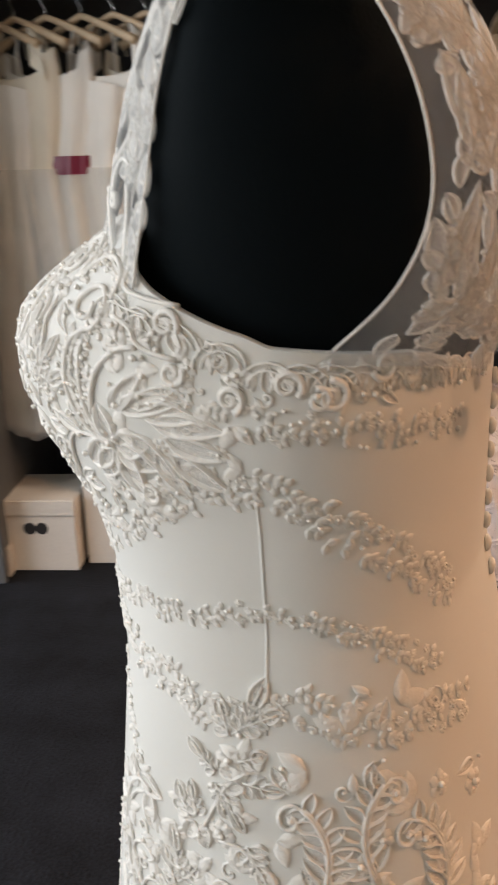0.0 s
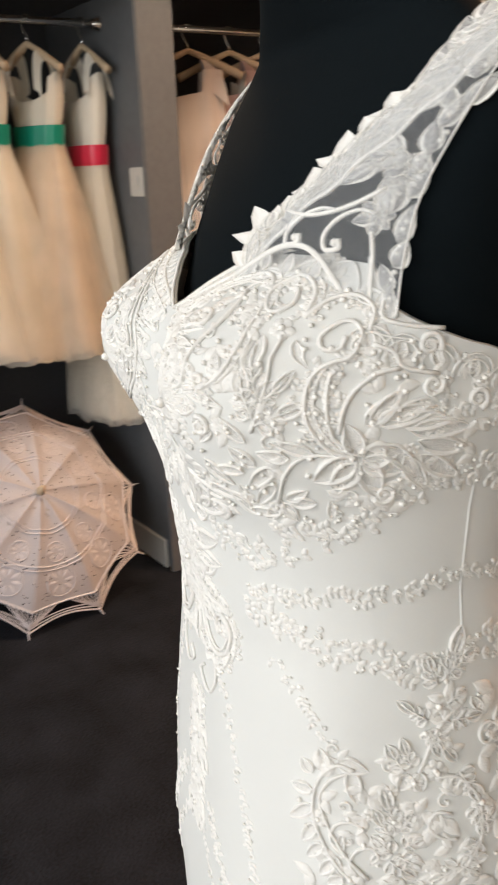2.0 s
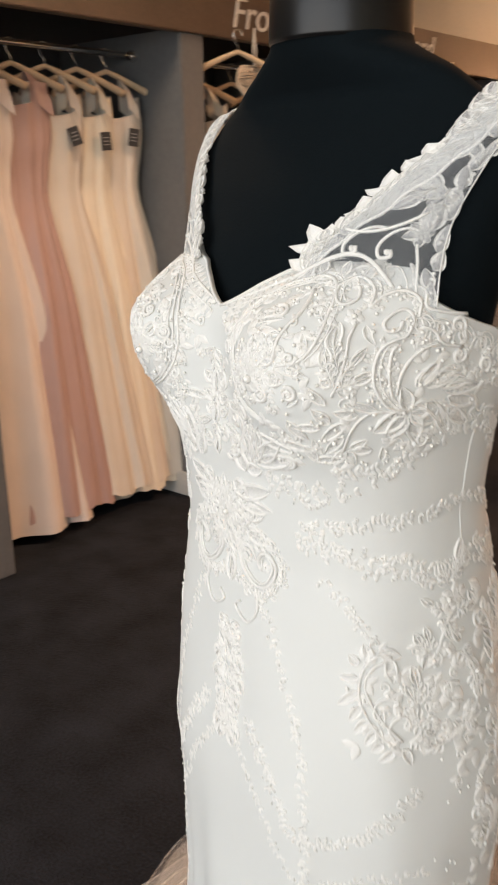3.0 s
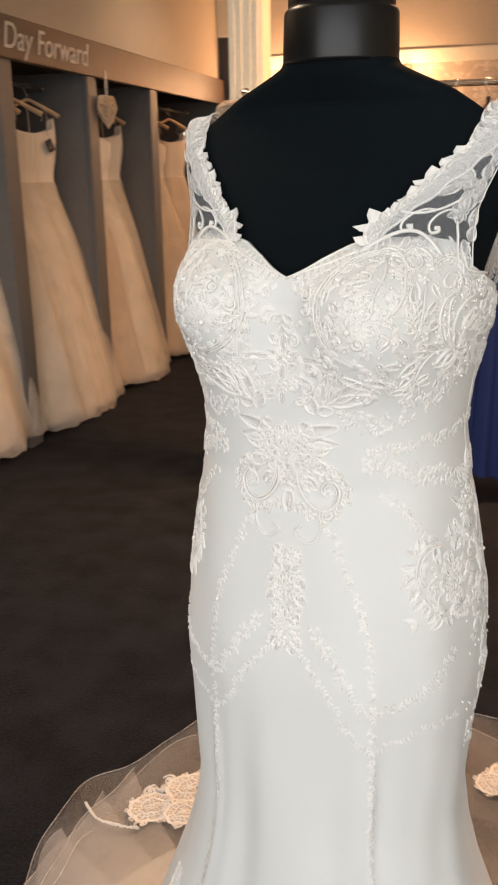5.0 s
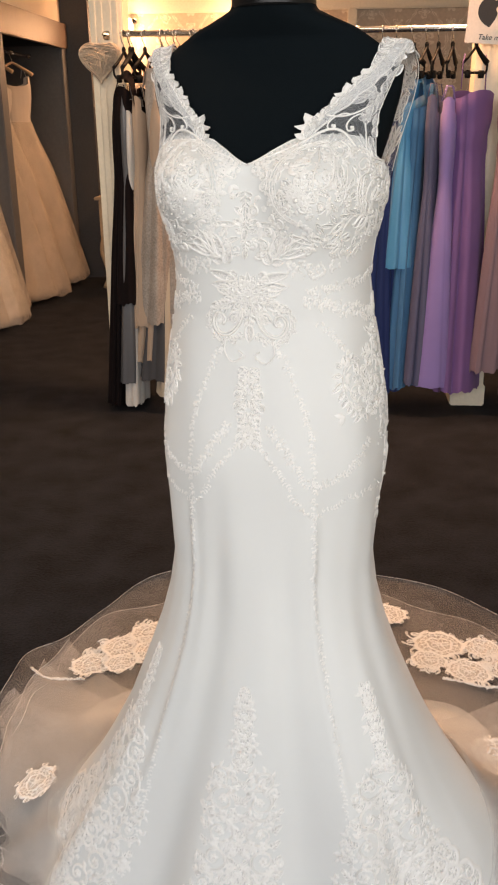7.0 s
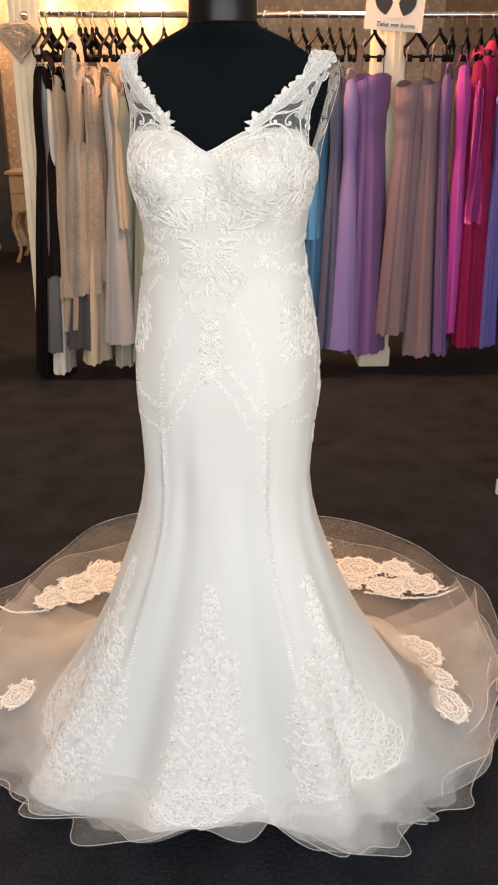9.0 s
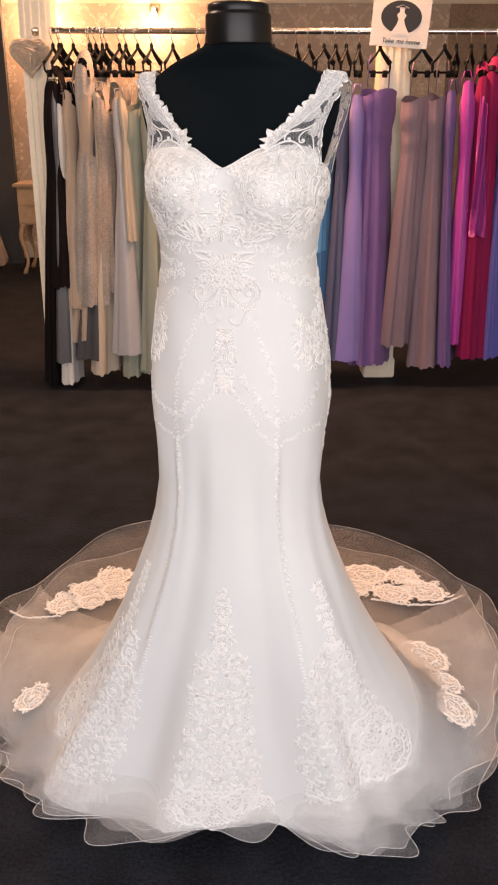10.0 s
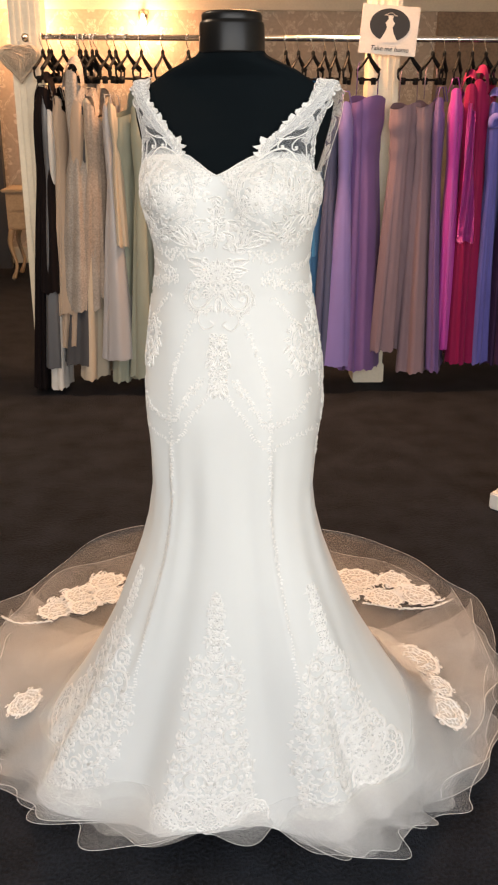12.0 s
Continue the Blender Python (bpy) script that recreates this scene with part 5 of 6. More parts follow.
def hanger(m, dark=False, width=0.2, group="hangers"):
    """A coat hanger whose hook's inside rests on a rail at the pose's place; its arms run along local x."""
    h = thing("hanger", "black plastic clip hanger on the rail" if dark else "pale wooden hanger on the rail", "hanger", m, group)
    bm = bmesh.new()
    pts = [(0.020 * math.cos(a), 0, 0.020 * math.sin(a) - 0.004) for a in [radians(q) for q in range(-20, 190, 15)]]
    pts += [(-0.012, 0, -0.03), (0, 0, -0.045), (0, 0, -0.075)]
    tube(bm, pts, 0.0022, 6)
    part("hook", bm, CHROME, h, "chrome hook")
    bm = bmesh.new()
    arm = [(width * k / 10, 0, -0.068 - (0.07 if dark else 0.085) * (abs(k) / 10) ** (0.75 if dark else 1.1)) for k in range(-10, 11)]
    tube(bm, arm, [(0.008 + 0.005 * abs(k / 10)) * (0.62 if dark else 1) for k in range(-10, 11)], 8, flat=1.6 if dark else 1.3)
    if dark:
        # moulded neck and the bent ends that run down to the bar
        lathe(bm, [(0.008, -0.082), (0.009, -0.06), (0.005, -0.052)], 10)
        for sg in (-1, 1):
            tube(bm, spline([(sg * width * 0.97, 0, -0.136), (sg * width * 1.02, 0, -0.15), (sg * width * 0.98, 0, -0.168), (sg * width * 0.86, 0, -0.178)], 3), 0.005, 6)
    part("hanger_bar", bm, BLACKPLASTIC if dark else PALEWOOD, h)
    if dark:
        bm = bmesh.new()
        tube(bm, [(-width * 0.88, 0, -0.178), (width * 0.88, 0, -0.178)], 0.0055, 6)
        for sg in (-0.55, 0.55):
            add_box(bm, (sg * width - 0.012, -0.009, -0.2), (sg * width + 0.012, 0.009, -0.168), 0.003)
        part("clip_bar", bm, BLACKPLASTIC, h)
    return h


def gown(m, label, cloth, length=1.4, top=0.17, waist=0.115, hem_w=0.24, hem_d=0.09, bust_d=0.055, folds=7, deep=0.12, seed=0, sash=None, style="straps", net_cloth=None, tag=False, drop=0.15, name="gown", ragged=0.0, group="", lean=0.0, rise=0.36, flare=1.0):
    """A gown that hangs from a hanger at the pose's place (the rail): shoulders along local x, its hem length below the straps."""
    rng = random.Random(seed)
    g = thing(name, label, "dress", m, group)
    ph = [rng.random() * 6.28 for _ in range(4)]
    z0, zw = -drop, -drop - rise * min(1.0, length / 1.2)
    ks = max(3, folds)

    tw = (z0 - zw) / length
    # half width and half depth from the shoulders to the hem, eased where they meet
    ts = np.linspace(-0.1, 1.1, 121)
    wide = np.interp(ts, [0, 0.35 * tw, 0.7 * tw, tw, tw + 0.3 * (1 - tw), 1], [top * 0.93, top, top * 0.88, waist, waist + 0.42 * (hem_w - waist), hem_w])
    thick = np.interp(ts, [0, 0.35 * tw, 0.7 * tw, tw, tw + 0.3 * (1 - tw), 1], [bust_d * 0.75, bust_d, bust_d * 0.88, bust_d * 0.72, bust_d * 0.72 + 0.4 * (hem_d - bust_d * 0.72), hem_d])
    easy = np.ones(9) / 9
    wide, thick = np.convolve(np.pad(wide, 4, "edge"), easy, "valid"), np.convolve(np.pad(thick, 4, "edge"), easy, "valid")
    tilt = g.matrix_world.to_3x3().inverted() @ Vector((lean, 0, 0))

    def place(phi, t, grow=0.0):
        z = z0 + (-length) * t
        a, d = float(np.interp(t, ts, wide)), float(np.interp(t, ts, thick))
        q = (t - tw) / (1 - tw)
        k = lerp(q, [-1, -0.3, 0.0, 0.25, 1], [0.15, 0.18, 0.3, 0.55, 1.0])
        c, sn = math.cos(phi), math.sin(phi)
        x, y = a * math.copysign(abs(c) ** 0.85, c), d * math.copysign(abs(sn) ** 0.85, sn)
        out = Vector((x / a**2, y / d**2, 0)).normalized()
        # folds: round ridges and sharp valleys that wander a little on their way down
        way = phi + 0.16 * math.sin(2 * phi + ph[3]) + 0.07 * math.sin(2.2 * t + ph[2])
        uneven = 0.55 + 0.45 * math.sin(3 * phi + ph[1] + 1.2 * t)
        fold = uneven * (1.5 * abs(math.sin(0.6 * ks * way + ph[0])) - 0.9)
        fold += 0.9 * abs(math.sin((0.3 * ks + 1) * way + ph[1] - 0.6 * t)) - 0.5 + 0.35 * math.sin(2 * phi + ph[2] + 2 * t) + 0.12 * math.sin(2.3 * ks * way + ph[2])
        amp = min(deep * 0.1, 0.42 * d) * k
        if style in ("one", "strapless") and t < tw:
            fold += 0.5 * math.sin(70 * t + 2.5 * c + ph[1])
            amp = max(amp, 0.003)
        sway = 0.012 * math.sin(2.2 * t + ph[3])
        if t >= 1:
            z += ragged * (math.sin(9 * phi + ph[1]) + 0.6 * math.sin(23 * phi + ph[0]) + 1.0 * fold)
        return Vector((x + sway, y + sway, z)) + out * (amp * fold + grow) + tilt * max(0.0, t) ** 1.1

    n = 120

    def neck(phi):
        c = math.cos(phi)
        if style == "one":
            return 0.02 + (-0.05 if c > 0.3 else 0.03 * (1 - c)) / length
        if style == "strapless":
            return 0.1 * 1.2 / length + 0.012 * math.cos(2 * phi)
        return (0.045 * (1 - c * c) + (0.01 if abs(c) > 0.75 else 0.05)) / length

    bm = bmesh.new()
    grid(bm, [[place(2 * math.pi * k / n, neck(2 * math.pi * k / n) + (tw + 0.01 - neck(2 * math.pi * k / n)) * i / 12) for k in range(n)] for i in range(13)], True)
    part("bodice", bm, cloth, g)
    bm = bmesh.new()
    grid(bm, [[place(2 * math.pi * k / n, tw + (1 - tw) * i / 22) for k in range(n)] for i in range(23)], True)
    part("skirt", bm, net_cloth[0] if net_cloth else cloth, g)
    if net_cloth:
        for j in range(2):
            bm = bmesh.new()
            grid(bm, [[place(2 * math.pi * k / n, tw + (1 - tw) * (i / 16) * (1.0 + 0.02 * j), 0.008 + 0.03 * flare * (j + 1) * i / 16 * (1 + 0.4 * math.sin((5 + 3 * j) * 2 * math.pi * k / n + ph[j]))) for k in range(n)] for i in range(17)], True)
            part("net_layer", bm, net_cloth[1], g, "sheer outer net layer")
    for sg in ((1, -1) if style != "one" else (1,)):
        bm = bmesh.new()
        if style in ("wide", "one"):
            # a broad shoulder laid over the hanger
            w = 0.5 if style == "one" else 0.32
            over = spline([(0.62, -bust_d * 0.9, z0 - 0.06), (0.58, -bust_d * 0.75, z0), (0.5, -0.02, z0 + 0.045), (0.48, 0.0, z0 + 0.056), (0.5, 0.02, z0 + 0.045), (0.58, bust_d * 0.75, z0), (0.62, bust_d * 0.9, z0 - 0.06)], 3)
            grid(bm, [[Vector((sg * top * (p.x + w * (j / 4 - 0.35)), p.y - 0.004 * math.sin(j * 2.2) * (1 if p.y < 0 else -1), p.z - 0.05 * top / 0.15 * (j / 4) ** 1.5)) for j in range(5)] for p in over])
        elif style == "straps":
            tube(bm, [(sg * top * 0.62, -bust_d * 0.7, z0 - 0.03), (sg * top * 0.6, -0.012, z0 + 0.035), (sg * top * 0.6, 0.012, z0 + 0.035), (sg * top * 0.62, bust_d * 0.7, z0 - 0.03)], 0.004, 6, flat=0.5)
        else:
            tube(bm, [(sg * top * 0.7, 0, z0 - 0.1), (sg * top * 0.68, 0, z0 + 0.01), (sg * top * 0.6, 0, z0 + 0.04)], 0.0025, 5)
        part("strap", bm, cloth, g)
    if sash:
        bm = bmesh.new()
        h = 0.028 * (1.15 if rise < 0.3 else 1.0) / length
        grid(bm, [[place(2 * math.pi * k / n, tw + h * (i - 1.3), (0.0095 if net_cloth else 0.004) + (0.003 if i == 1 else 0)) for k in range(n)] for i in range(3)], True)
        part("sash", bm, sash, g, "satin sash")
    if tag:
        t = part("price_tag", box((-0.021, -0.0015, -0.034), (0.021, 0.0015, 0.034)), TAGBLACK, g, "black card tag", smooth=False)
        t.matrix_local = pose(top * 0.35 + 0.027, -bust_d - 0.015, z0 - 0.16 - 0.04 * rng.random(), 0, -25 + 50 * rng.random(), 0)
        for j in range(3):
            part("print_bar", box((-0.012, -0.003, 0.012 - 0.013 * j), (0.012, -0.0016, 0.015 - 0.013 * j)), TAGBAR, t, smooth=False)
        bm = bmesh.new()
        tube(bm, [(top * 0.35 + 0.027, -bust_d - 0.0145, z0 - 0.13), (top * 0.5, -bust_d * 0.6, z0 - 0.04)], 0.001, 4)
        part("tag_string", bm, TAGBAR, g)
    return g


def cloth(name, c, rough=0.6, sheen=0.3, weave=700, bump=0.25, vary=0.08):
    m = fabric(name, c, rough, sheen * min(1.0, 0.05 + max(c)), vary, weave, bump)
    m.node_tree.nodes["Principled BSDF"].inputs["Specular IOR Level"].default_value = 0.5 if rough < 0.5 else 0.15
    return m


WHITECLOTH, WHITENET = cloth("white_cloth", (0.76, 0.74, 0.7)), net("soft_white_net", (0.82, 0.81, 0.78), 0.4, 600)
IVORY, CHAMP = cloth("ivory_cloth", (0.78, 0.73, 0.64)), cloth("champagne_cloth", (0.61, 0.56, 0.49))
BEIGE, BLUSH = cloth("beige_cloth", (0.64, 0.51, 0.38)), cloth("blush_satin", (0.66, 0.58, 0.53), 0.4)
ROSE, CREAMCLOTH = cloth("dusty_rose_satin", (0.42, 0.28, 0.25), 0.4), cloth("cream_cloth", (0.7, 0.65, 0.55))
GREEN, RED, BURGUNDY = cloth("emerald_satin", (0.0, 0.23, 0.155), 0.35), cloth("scarlet_satin", (0.6, 0.01, 0.05), 0.35), cloth("burgundy_satin", (0.16, 0.01, 0.04), 0.35)
IVORYNET, CHAMPNET = net("ivory_net", (0.85, 0.82, 0.75), 0.42, 600), net("champagne_net", (0.78, 0.71, 0.61), 0.42, 600)
VEILNET = net("veil_net", (0.78, 0.8, 0.85), 0.36, 700)
BAYRAIL = 1.85

for y0, y1 in zip(DIVIDERS, DIVIDERS[1:]):
    r = thing("bay_rail", "chrome hanging rail across the gown bay", "rail", Matrix.Translation((-2.42, 0, BAYRAIL)), "bay rails")
    bm = bmesh.new()
    tube(bm, [(0, y0 + 0.05, 0), (0, y1 - 0.05, 0)], 0.0125, 10)
    part("tube", bm, CHROME, r)
    for y, sg in ((y0 + 0.05, 1), (y1 - 0.05, -1)):
        bm = bmesh.new()
        lathe(bm, [(0.024, 0), (0.024, 0.006), (0.016, 0.016), (0.016, 0.024)], 14)
        ob = part("socket", bm, CHROME, r)
        ob.matrix_local = Matrix.Translation((0, y, 0)) @ Euler((-sg * math.pi / 2, 0, 0)).to_matrix().to_4x4()


def hang(y, yaw, label, c, dark=False, hw=0.19, **kw):
    m = pose(-2.42, y, BAYRAIL + 0.0, 0, 0, yaw)
    hanger(m, dark, hw, "bay hangers")
    return gown(m, label, c, **kw)


# small flower-girl dresses
KID = dict(rise=0.285, top=0.105, waist=0.075, bust_d=0.05, drop=0.145, style="wide", hw=0.135, group="flower girl dresses", name="flower_girl_dress")
for y, yaw, label, c, ln, hw, hd, sash, nets in (
        (0.09, 6, "beige flower girl dress with a short pleated skirt", BEIGE, 0.62, 0.12, 0.1, None, None),
        (0.22, 8, "ivory flower girl dress with a peach sash", IVORY, 0.84, 0.16, 0.1, BLUSH, (CHAMP, CHAMPNET)),
        (0.41, 9, "ivory flower girl dress with a full net skirt", IVORY, 0.85, 0.2, 0.15, None, (CREAMCLOTH, IVORYNET)),
        (0.57, 11, "ivory flower girl dress with an emerald sash", IVORY, 0.87, 0.18, 0.13, GREEN, (CREAMCLOTH, IVORYNET)),
        (0.72, 24, "beige flower girl dress with an emerald sash", CREAMCLOTH, 0.88, 0.17, 0.13, GREEN, (BEIGE, CHAMPNET)),
        (0.905, 10, "long ivory flower girl dress with a scarlet sash", IVORY, 1.14, 0.17, 0.085, RED, (CREAMCLOTH, IVORYNET))):
    hang(y, yaw, label, c, length=ln, hem_w=hw, hem_d=hd, sash=sash, net_cloth=nets, seed=int(y * 100), folds=6, deep=0.1, ragged=0.006, flare=0.3 if ln > 1 else 1.0, **KID)

# bridesmaid gowns
for k, (y, yaw, label, c, style, tag, ln) in enumerate((
        (1.3, 68, "blush satin one-shoulder gown on a wooden hanger", BLUSH, "one", False, 1.6),
        (1.47, 73, "dusty rose satin gown with a ruched bodice", ROSE, "one", False, 1.56),
        (1.62, 68, "champagne chiffon gown with a black card tag", CHAMP, "wide", True, 1.55),
        (1.77, 71, "cream chiffon gown with a beaded bodice", CREAMCLOTH, "wide", True, 1.58),
        (1.92, 68, "pale champagne gown with cap sleeves", CHAMP, "wide", True, 1.55))):
    hang(y, yaw, label, c, length=ln + 0.06, top=0.135, waist=0.092, hem_w=0.3, hem_d=0.14, bust_d=0.06, seed=20 + k, style=style, tag=tag, folds=10, deep=0.34, ragged=0.008, name="bridesmaid_gown", group="gowns in the bays")

# wedding gowns further along, and nearer the window
for k, (y, yaw, label, c, nets, hw, hd, ln) in enumerate((
        (2.42, 62, "ivory lace wedding gown with a net skirt", IVORY, (CREAMCLOTH, IVORYNET), 0.34, 0.2, 1.6),
        (2.68, 58, "champagne wedding gown with a full net skirt", CREAMCLOTH, (CHAMP, IVORYNET), 0.36, 0.22, 1.62),
        (2.93, 64, "ivory wedding gown with a soft net skirt", IVORY, (IVORY, IVORYNET), 0.34, 0.2, 1.6),
        (3.4, 60, "ivory beaded wedding gown with a full net skirt", IVORY, (CREAMCLOTH, IVORYNET), 0.4, 0.24, 1.64),
        (3.62, 52, "champagne wedding gown with a trailing net skirt", CREAMCLOTH, (CHAMP, IVORYNET), 0.42, 0.24, 1.65),
        (3.84, 58, "ivory lace wedding gown with long net layers", IVORY, (CREAMCLOTH, IVORYNET), 0.4, 0.22, 1.63),
        (4.35, 60, "pale champagne wedding gown with a net skirt", CREAMCLOTH, (CHAMP, CHAMPNET), 0.38, 0.22, 1.63),
        (4.58, 50, "ivory wedding gown with beaded straps and net", IVORY, (CREAMCLOTH, IVORYNET), 0.42, 0.24, 1.65),
        (4.8, 58, "champagne wedding gown beside the upright board", CHAMP, (CHAMP, CHAMPNET), 0.36, 0.2, 1.6),
        (5.35, 60, "golden champagne gown with a full net skirt", CHAMP, (CHAMP, CHAMPNET), 0.4, 0.24, 1.62),
        (5.6, 52, "deep champagne gown with a trailing net skirt", CHAMP, (CHAMP, CHAMPNET), 0.44, 0.26, 1.64),
        (6.1, 56, "golden champagne gown beside the dark wall end", CHAMP, (CHAMP, CHAMPNET), 0.46, 0.26, 1.62),
        (-0.34, 72, "short ivory beaded gown beside the long veil", WHITECLOTH, (WHITECLOTH, WHITENET), 0.2, 0.075, 0.64),
        (-0.43, 74, "short ivory gown with a beaded bodice", WHITECLOTH, (WHITECLOTH, WHITENET), 0.2, 0.075, 0.78),
        (-0.52, 70, "cream lace wedding gown with a slim skirt", CREAMCLOTH, (WHITECLOTH, WHITENET), 0.22, 0.08, 0.85),
        (-0.62, 72, "ivory wedding gown with a bow at the shoulder", WHITECLOTH, (WHITECLOTH, WHITENET), 0.24, 0.09, 1.18),
        (-0.72, 70, "pale wedding gown with a cool satin skirt", WHITECLOTH, (WHITECLOTH, WHITENET), 0.24, 0.09, 1.2),
        (-0.83, 74, "ivory wedding gown with a burgundy sash", WHITECLOTH, (WHITECLOTH, WHITENET), 0.24, 0.1, 1.2),
        (-0.93, 68, "ivory lace wedding gown near the upright board", CREAMCLOTH, (WHITECLOTH, WHITENET), 0.24, 0.09, 1.22),
        (-1.02, 70, "ivory satin wedding gown by the upright board", WHITECLOTH, (WHITECLOTH, WHITENET), 0.22, 0.08, 1.2))):
    hang(y, yaw, label, c, length=ln, top=0.16, waist=0.11, hem_w=hw, hem_d=hd, net_cloth=nets, seed=40 + k, style=("wide", "strapless", "straps")[k % 3], tag=k % 4 == 1 and y > 2, folds=7, deep=0.16, ragged=0.01, name="bridal_gown", group="gowns in the bays", sash=BURGUNDY if k == 17 else None, bust_d=0.05, flare=1.0 if y > 0 else 0.3)

# the long veil by the upright board
v = thing("veil", "long pale blue-white net veil hanging in folds", "veil", pose(-2.3, -0.172, BAYRAIL, 0, 0, 80))
hanger(pose(-2.42, -0.19, BAYRAIL, 0, 0, 75), False, 0.15, "bay hangers")
for j in range(4):
    bm = bmesh.new()
    long = (1.3, 1.1, 1.55, 1.38)[j]
    grid(bm, [[((-0.115 + 0.23 * k / 36) * (0.8 + 0.25 * i / 24) - 0.05 * (i / 24) ** 2, 0.022 * math.sin(k * 0.75 + j * 2 + 0.4 * math.sin(i * 0.3)) * (0.4 + i / 24) + 0.022 * j - 0.03, -0.12 - long * i / 24 - 0.03 * math.sin(k * 0.5 + j) * (i / 24) ** 3) for k in range(37)] for i in range(25)])
    part("net_fold", bm, VEILNET, v)

# an empty hanger on the fascia and two wicker hearts
h = hanger(pose(FX + 0.03, 2.36, 1.93, 0, 0, 62), False, 0.2, "bay hangers")
TWIG = material("pale_twig", (0.52, 0.43, 0.33), 0.85, vary=0.3, scale=60, fine=300, bump=0.5)
RIBBON = cloth("white_ribbon", (0.72, 0.68, 0.6), 0.5)


def heart_at(t, s):
    return Vector((s * 0.0625 * 16 * math.sin(t) ** 3 / 1.0, 0, s * 0.0625 * (13 * math.cos(t) - 5 * math.cos(2 * t) - 2 * math.cos(3 * t) - math.cos(4 * t))))


def wicker_heart(m, size, cord, label):
    rng = random.Random(int(size * 1000))
    h = thing("wicker_heart", label, "decoration", m, "wicker hearts")
    bm = bmesh.new()
    for k in range(3):
        tube(bm, [heart_at(2 * math.pi * i / 40, size * (1 - 0.05 * k)) + Vector((0, 0.006 * math.sin(5 * i + k), 0)) for i in range(40)], 0.004, 6, closed=True)
    part("rim", bm, TWIG, h)
    bm = bmesh.new()
    for k in range(300):
        a, b = rng.random() * 6.28, rng.random() * 6.28
        p, q = heart_at(a, size * 0.98), heart_at(b, size * 0.98)
        if (p - q).length < size * 0.5:
            continue
        mid = (p + q) / 2 + Vector((0, -0.022 + 0.044 * rng.random(), 0))
        tube(bm, spline([p, mid, q], 4), 0.0023, 5)
    part("twig_weave", bm, TWIG, h)
    bm = bmesh.new()
    tube(bm, [(0, 0, size * 0.3), (-0.008, 0, size * 0.3 + cord * 0.5), (0, 0, size * 0.3 + cord)], 0.003, 5)
    tube(bm, [(0, 0, size * 0.3), (0.008, 0, size * 0.3 + cord * 0.5), (0, 0, size * 0.3 + cord)], 0.003, 5)
    part("ribbon", bm, RIBBON, h, "white ribbon loop")
    return h


wicker_heart(pose(-0.945, 2.955, 1.603, 0, 0, 4), 0.092, 0.06, "pale wicker heart on a ribbon, on the cream pillar")
wicker_heart(pose(FX + 0.035, 4.2, 1.74, 0, 0, 82), 0.1, 0.19, "pale wicker heart on a ribbon, below the fascia")
wicker_heart(pose(FX + 0.035, 2.46, 1.74, 0, 0, 80), 0.1, 0.19, "pale wicker heart on a ribbon, below the fascia")

# ---- lace parasol on the floor ----
PARAXIS = Vector((0.785, 0.041, 0.618)).normalized()
PARSIDE = Vector((-PARAXIS.y, PARAXIS.x, 0)).normalized()
PAR = Matrix.Translation((-2.247, 0.478, 0.318)) @ Matrix((PARSIDE, PARAXIS.cross(PARSIDE), PARAXIS)).transposed().to_4x4()
par = thing("parasol", "open white lace parasol lying on the carpet by the bays", "parasol", PAR)


def eyelet(name, colour, scale, hole):
    """Cotton lace with small round holes."""
    m = fabric(name, colour, 0.75, 0.1, 0.12, 300, 0.6, through_light=0.25)
    nt = m.node_tree
    co, vor, less, mix, clear = (nt.nodes.new(k) for k in ("ShaderNodeTexCoord", "ShaderNodeTexVoronoi", "ShaderNodeMath", "ShaderNodeMixShader", "ShaderNodeBsdfTransparent"))
    vor.inputs["Scale"].default_value, less.operation = scale, "LESS_THAN"
    less.inputs[1].default_value = hole
    out = nt.nodes["Material Output"]
    old = out.inputs["Surface"].links[0].from_socket
    nt.links.new(co.outputs["Object"], vor.inputs["Vector"])
    nt.links.new(vor.outputs["Distance"], less.inputs[0])
    nt.links.new(less.outputs[0], mix.inputs["Fac"])
    nt.links.new(old, mix.inputs[1])
    nt.links.new(clear.outputs[0], mix.inputs[2])
    nt.links.new(mix.outputs[0], out.inputs["Surface"])
    return m


PARLACE = eyelet("parasol_lace", (0.6, 0.575, 0.6), 60, 0.17)
PARCORD = fabric("parasol_cord", (0.66, 0.63, 0.65), 0.8, 0.1, 0.1, 300, 0.5)
RIBS, PR, PH = 10, 0.404, 0.192


def canopy(a, q):
    """A place on the parasol: a its angle, q 0 at the tip to 1 at the scalloped rim."""
    k = a * RIBS / (2 * math.pi)
    f = abs((k % 1) - 0.5) * 2
    r = PR * q * (1 - 0.1 * (1 - f**2) * q**3)
    return Vector((r * math.cos(a), r * math.sin(a), PH * (1 - q**2.1) - 0.018 * (1 - f * f) * math.sin(math.pi * min(1.0, q)) + 0.012 * (1 - f * f) * q**4))


bm = bmesh.new()
grid(bm, [[canopy(2 * math.pi * k / 160, 0.02 + 0.86 * i / 14) for k in range(160)] for i in range(15)], True)
part("canopy", bm, PARLACE, par)
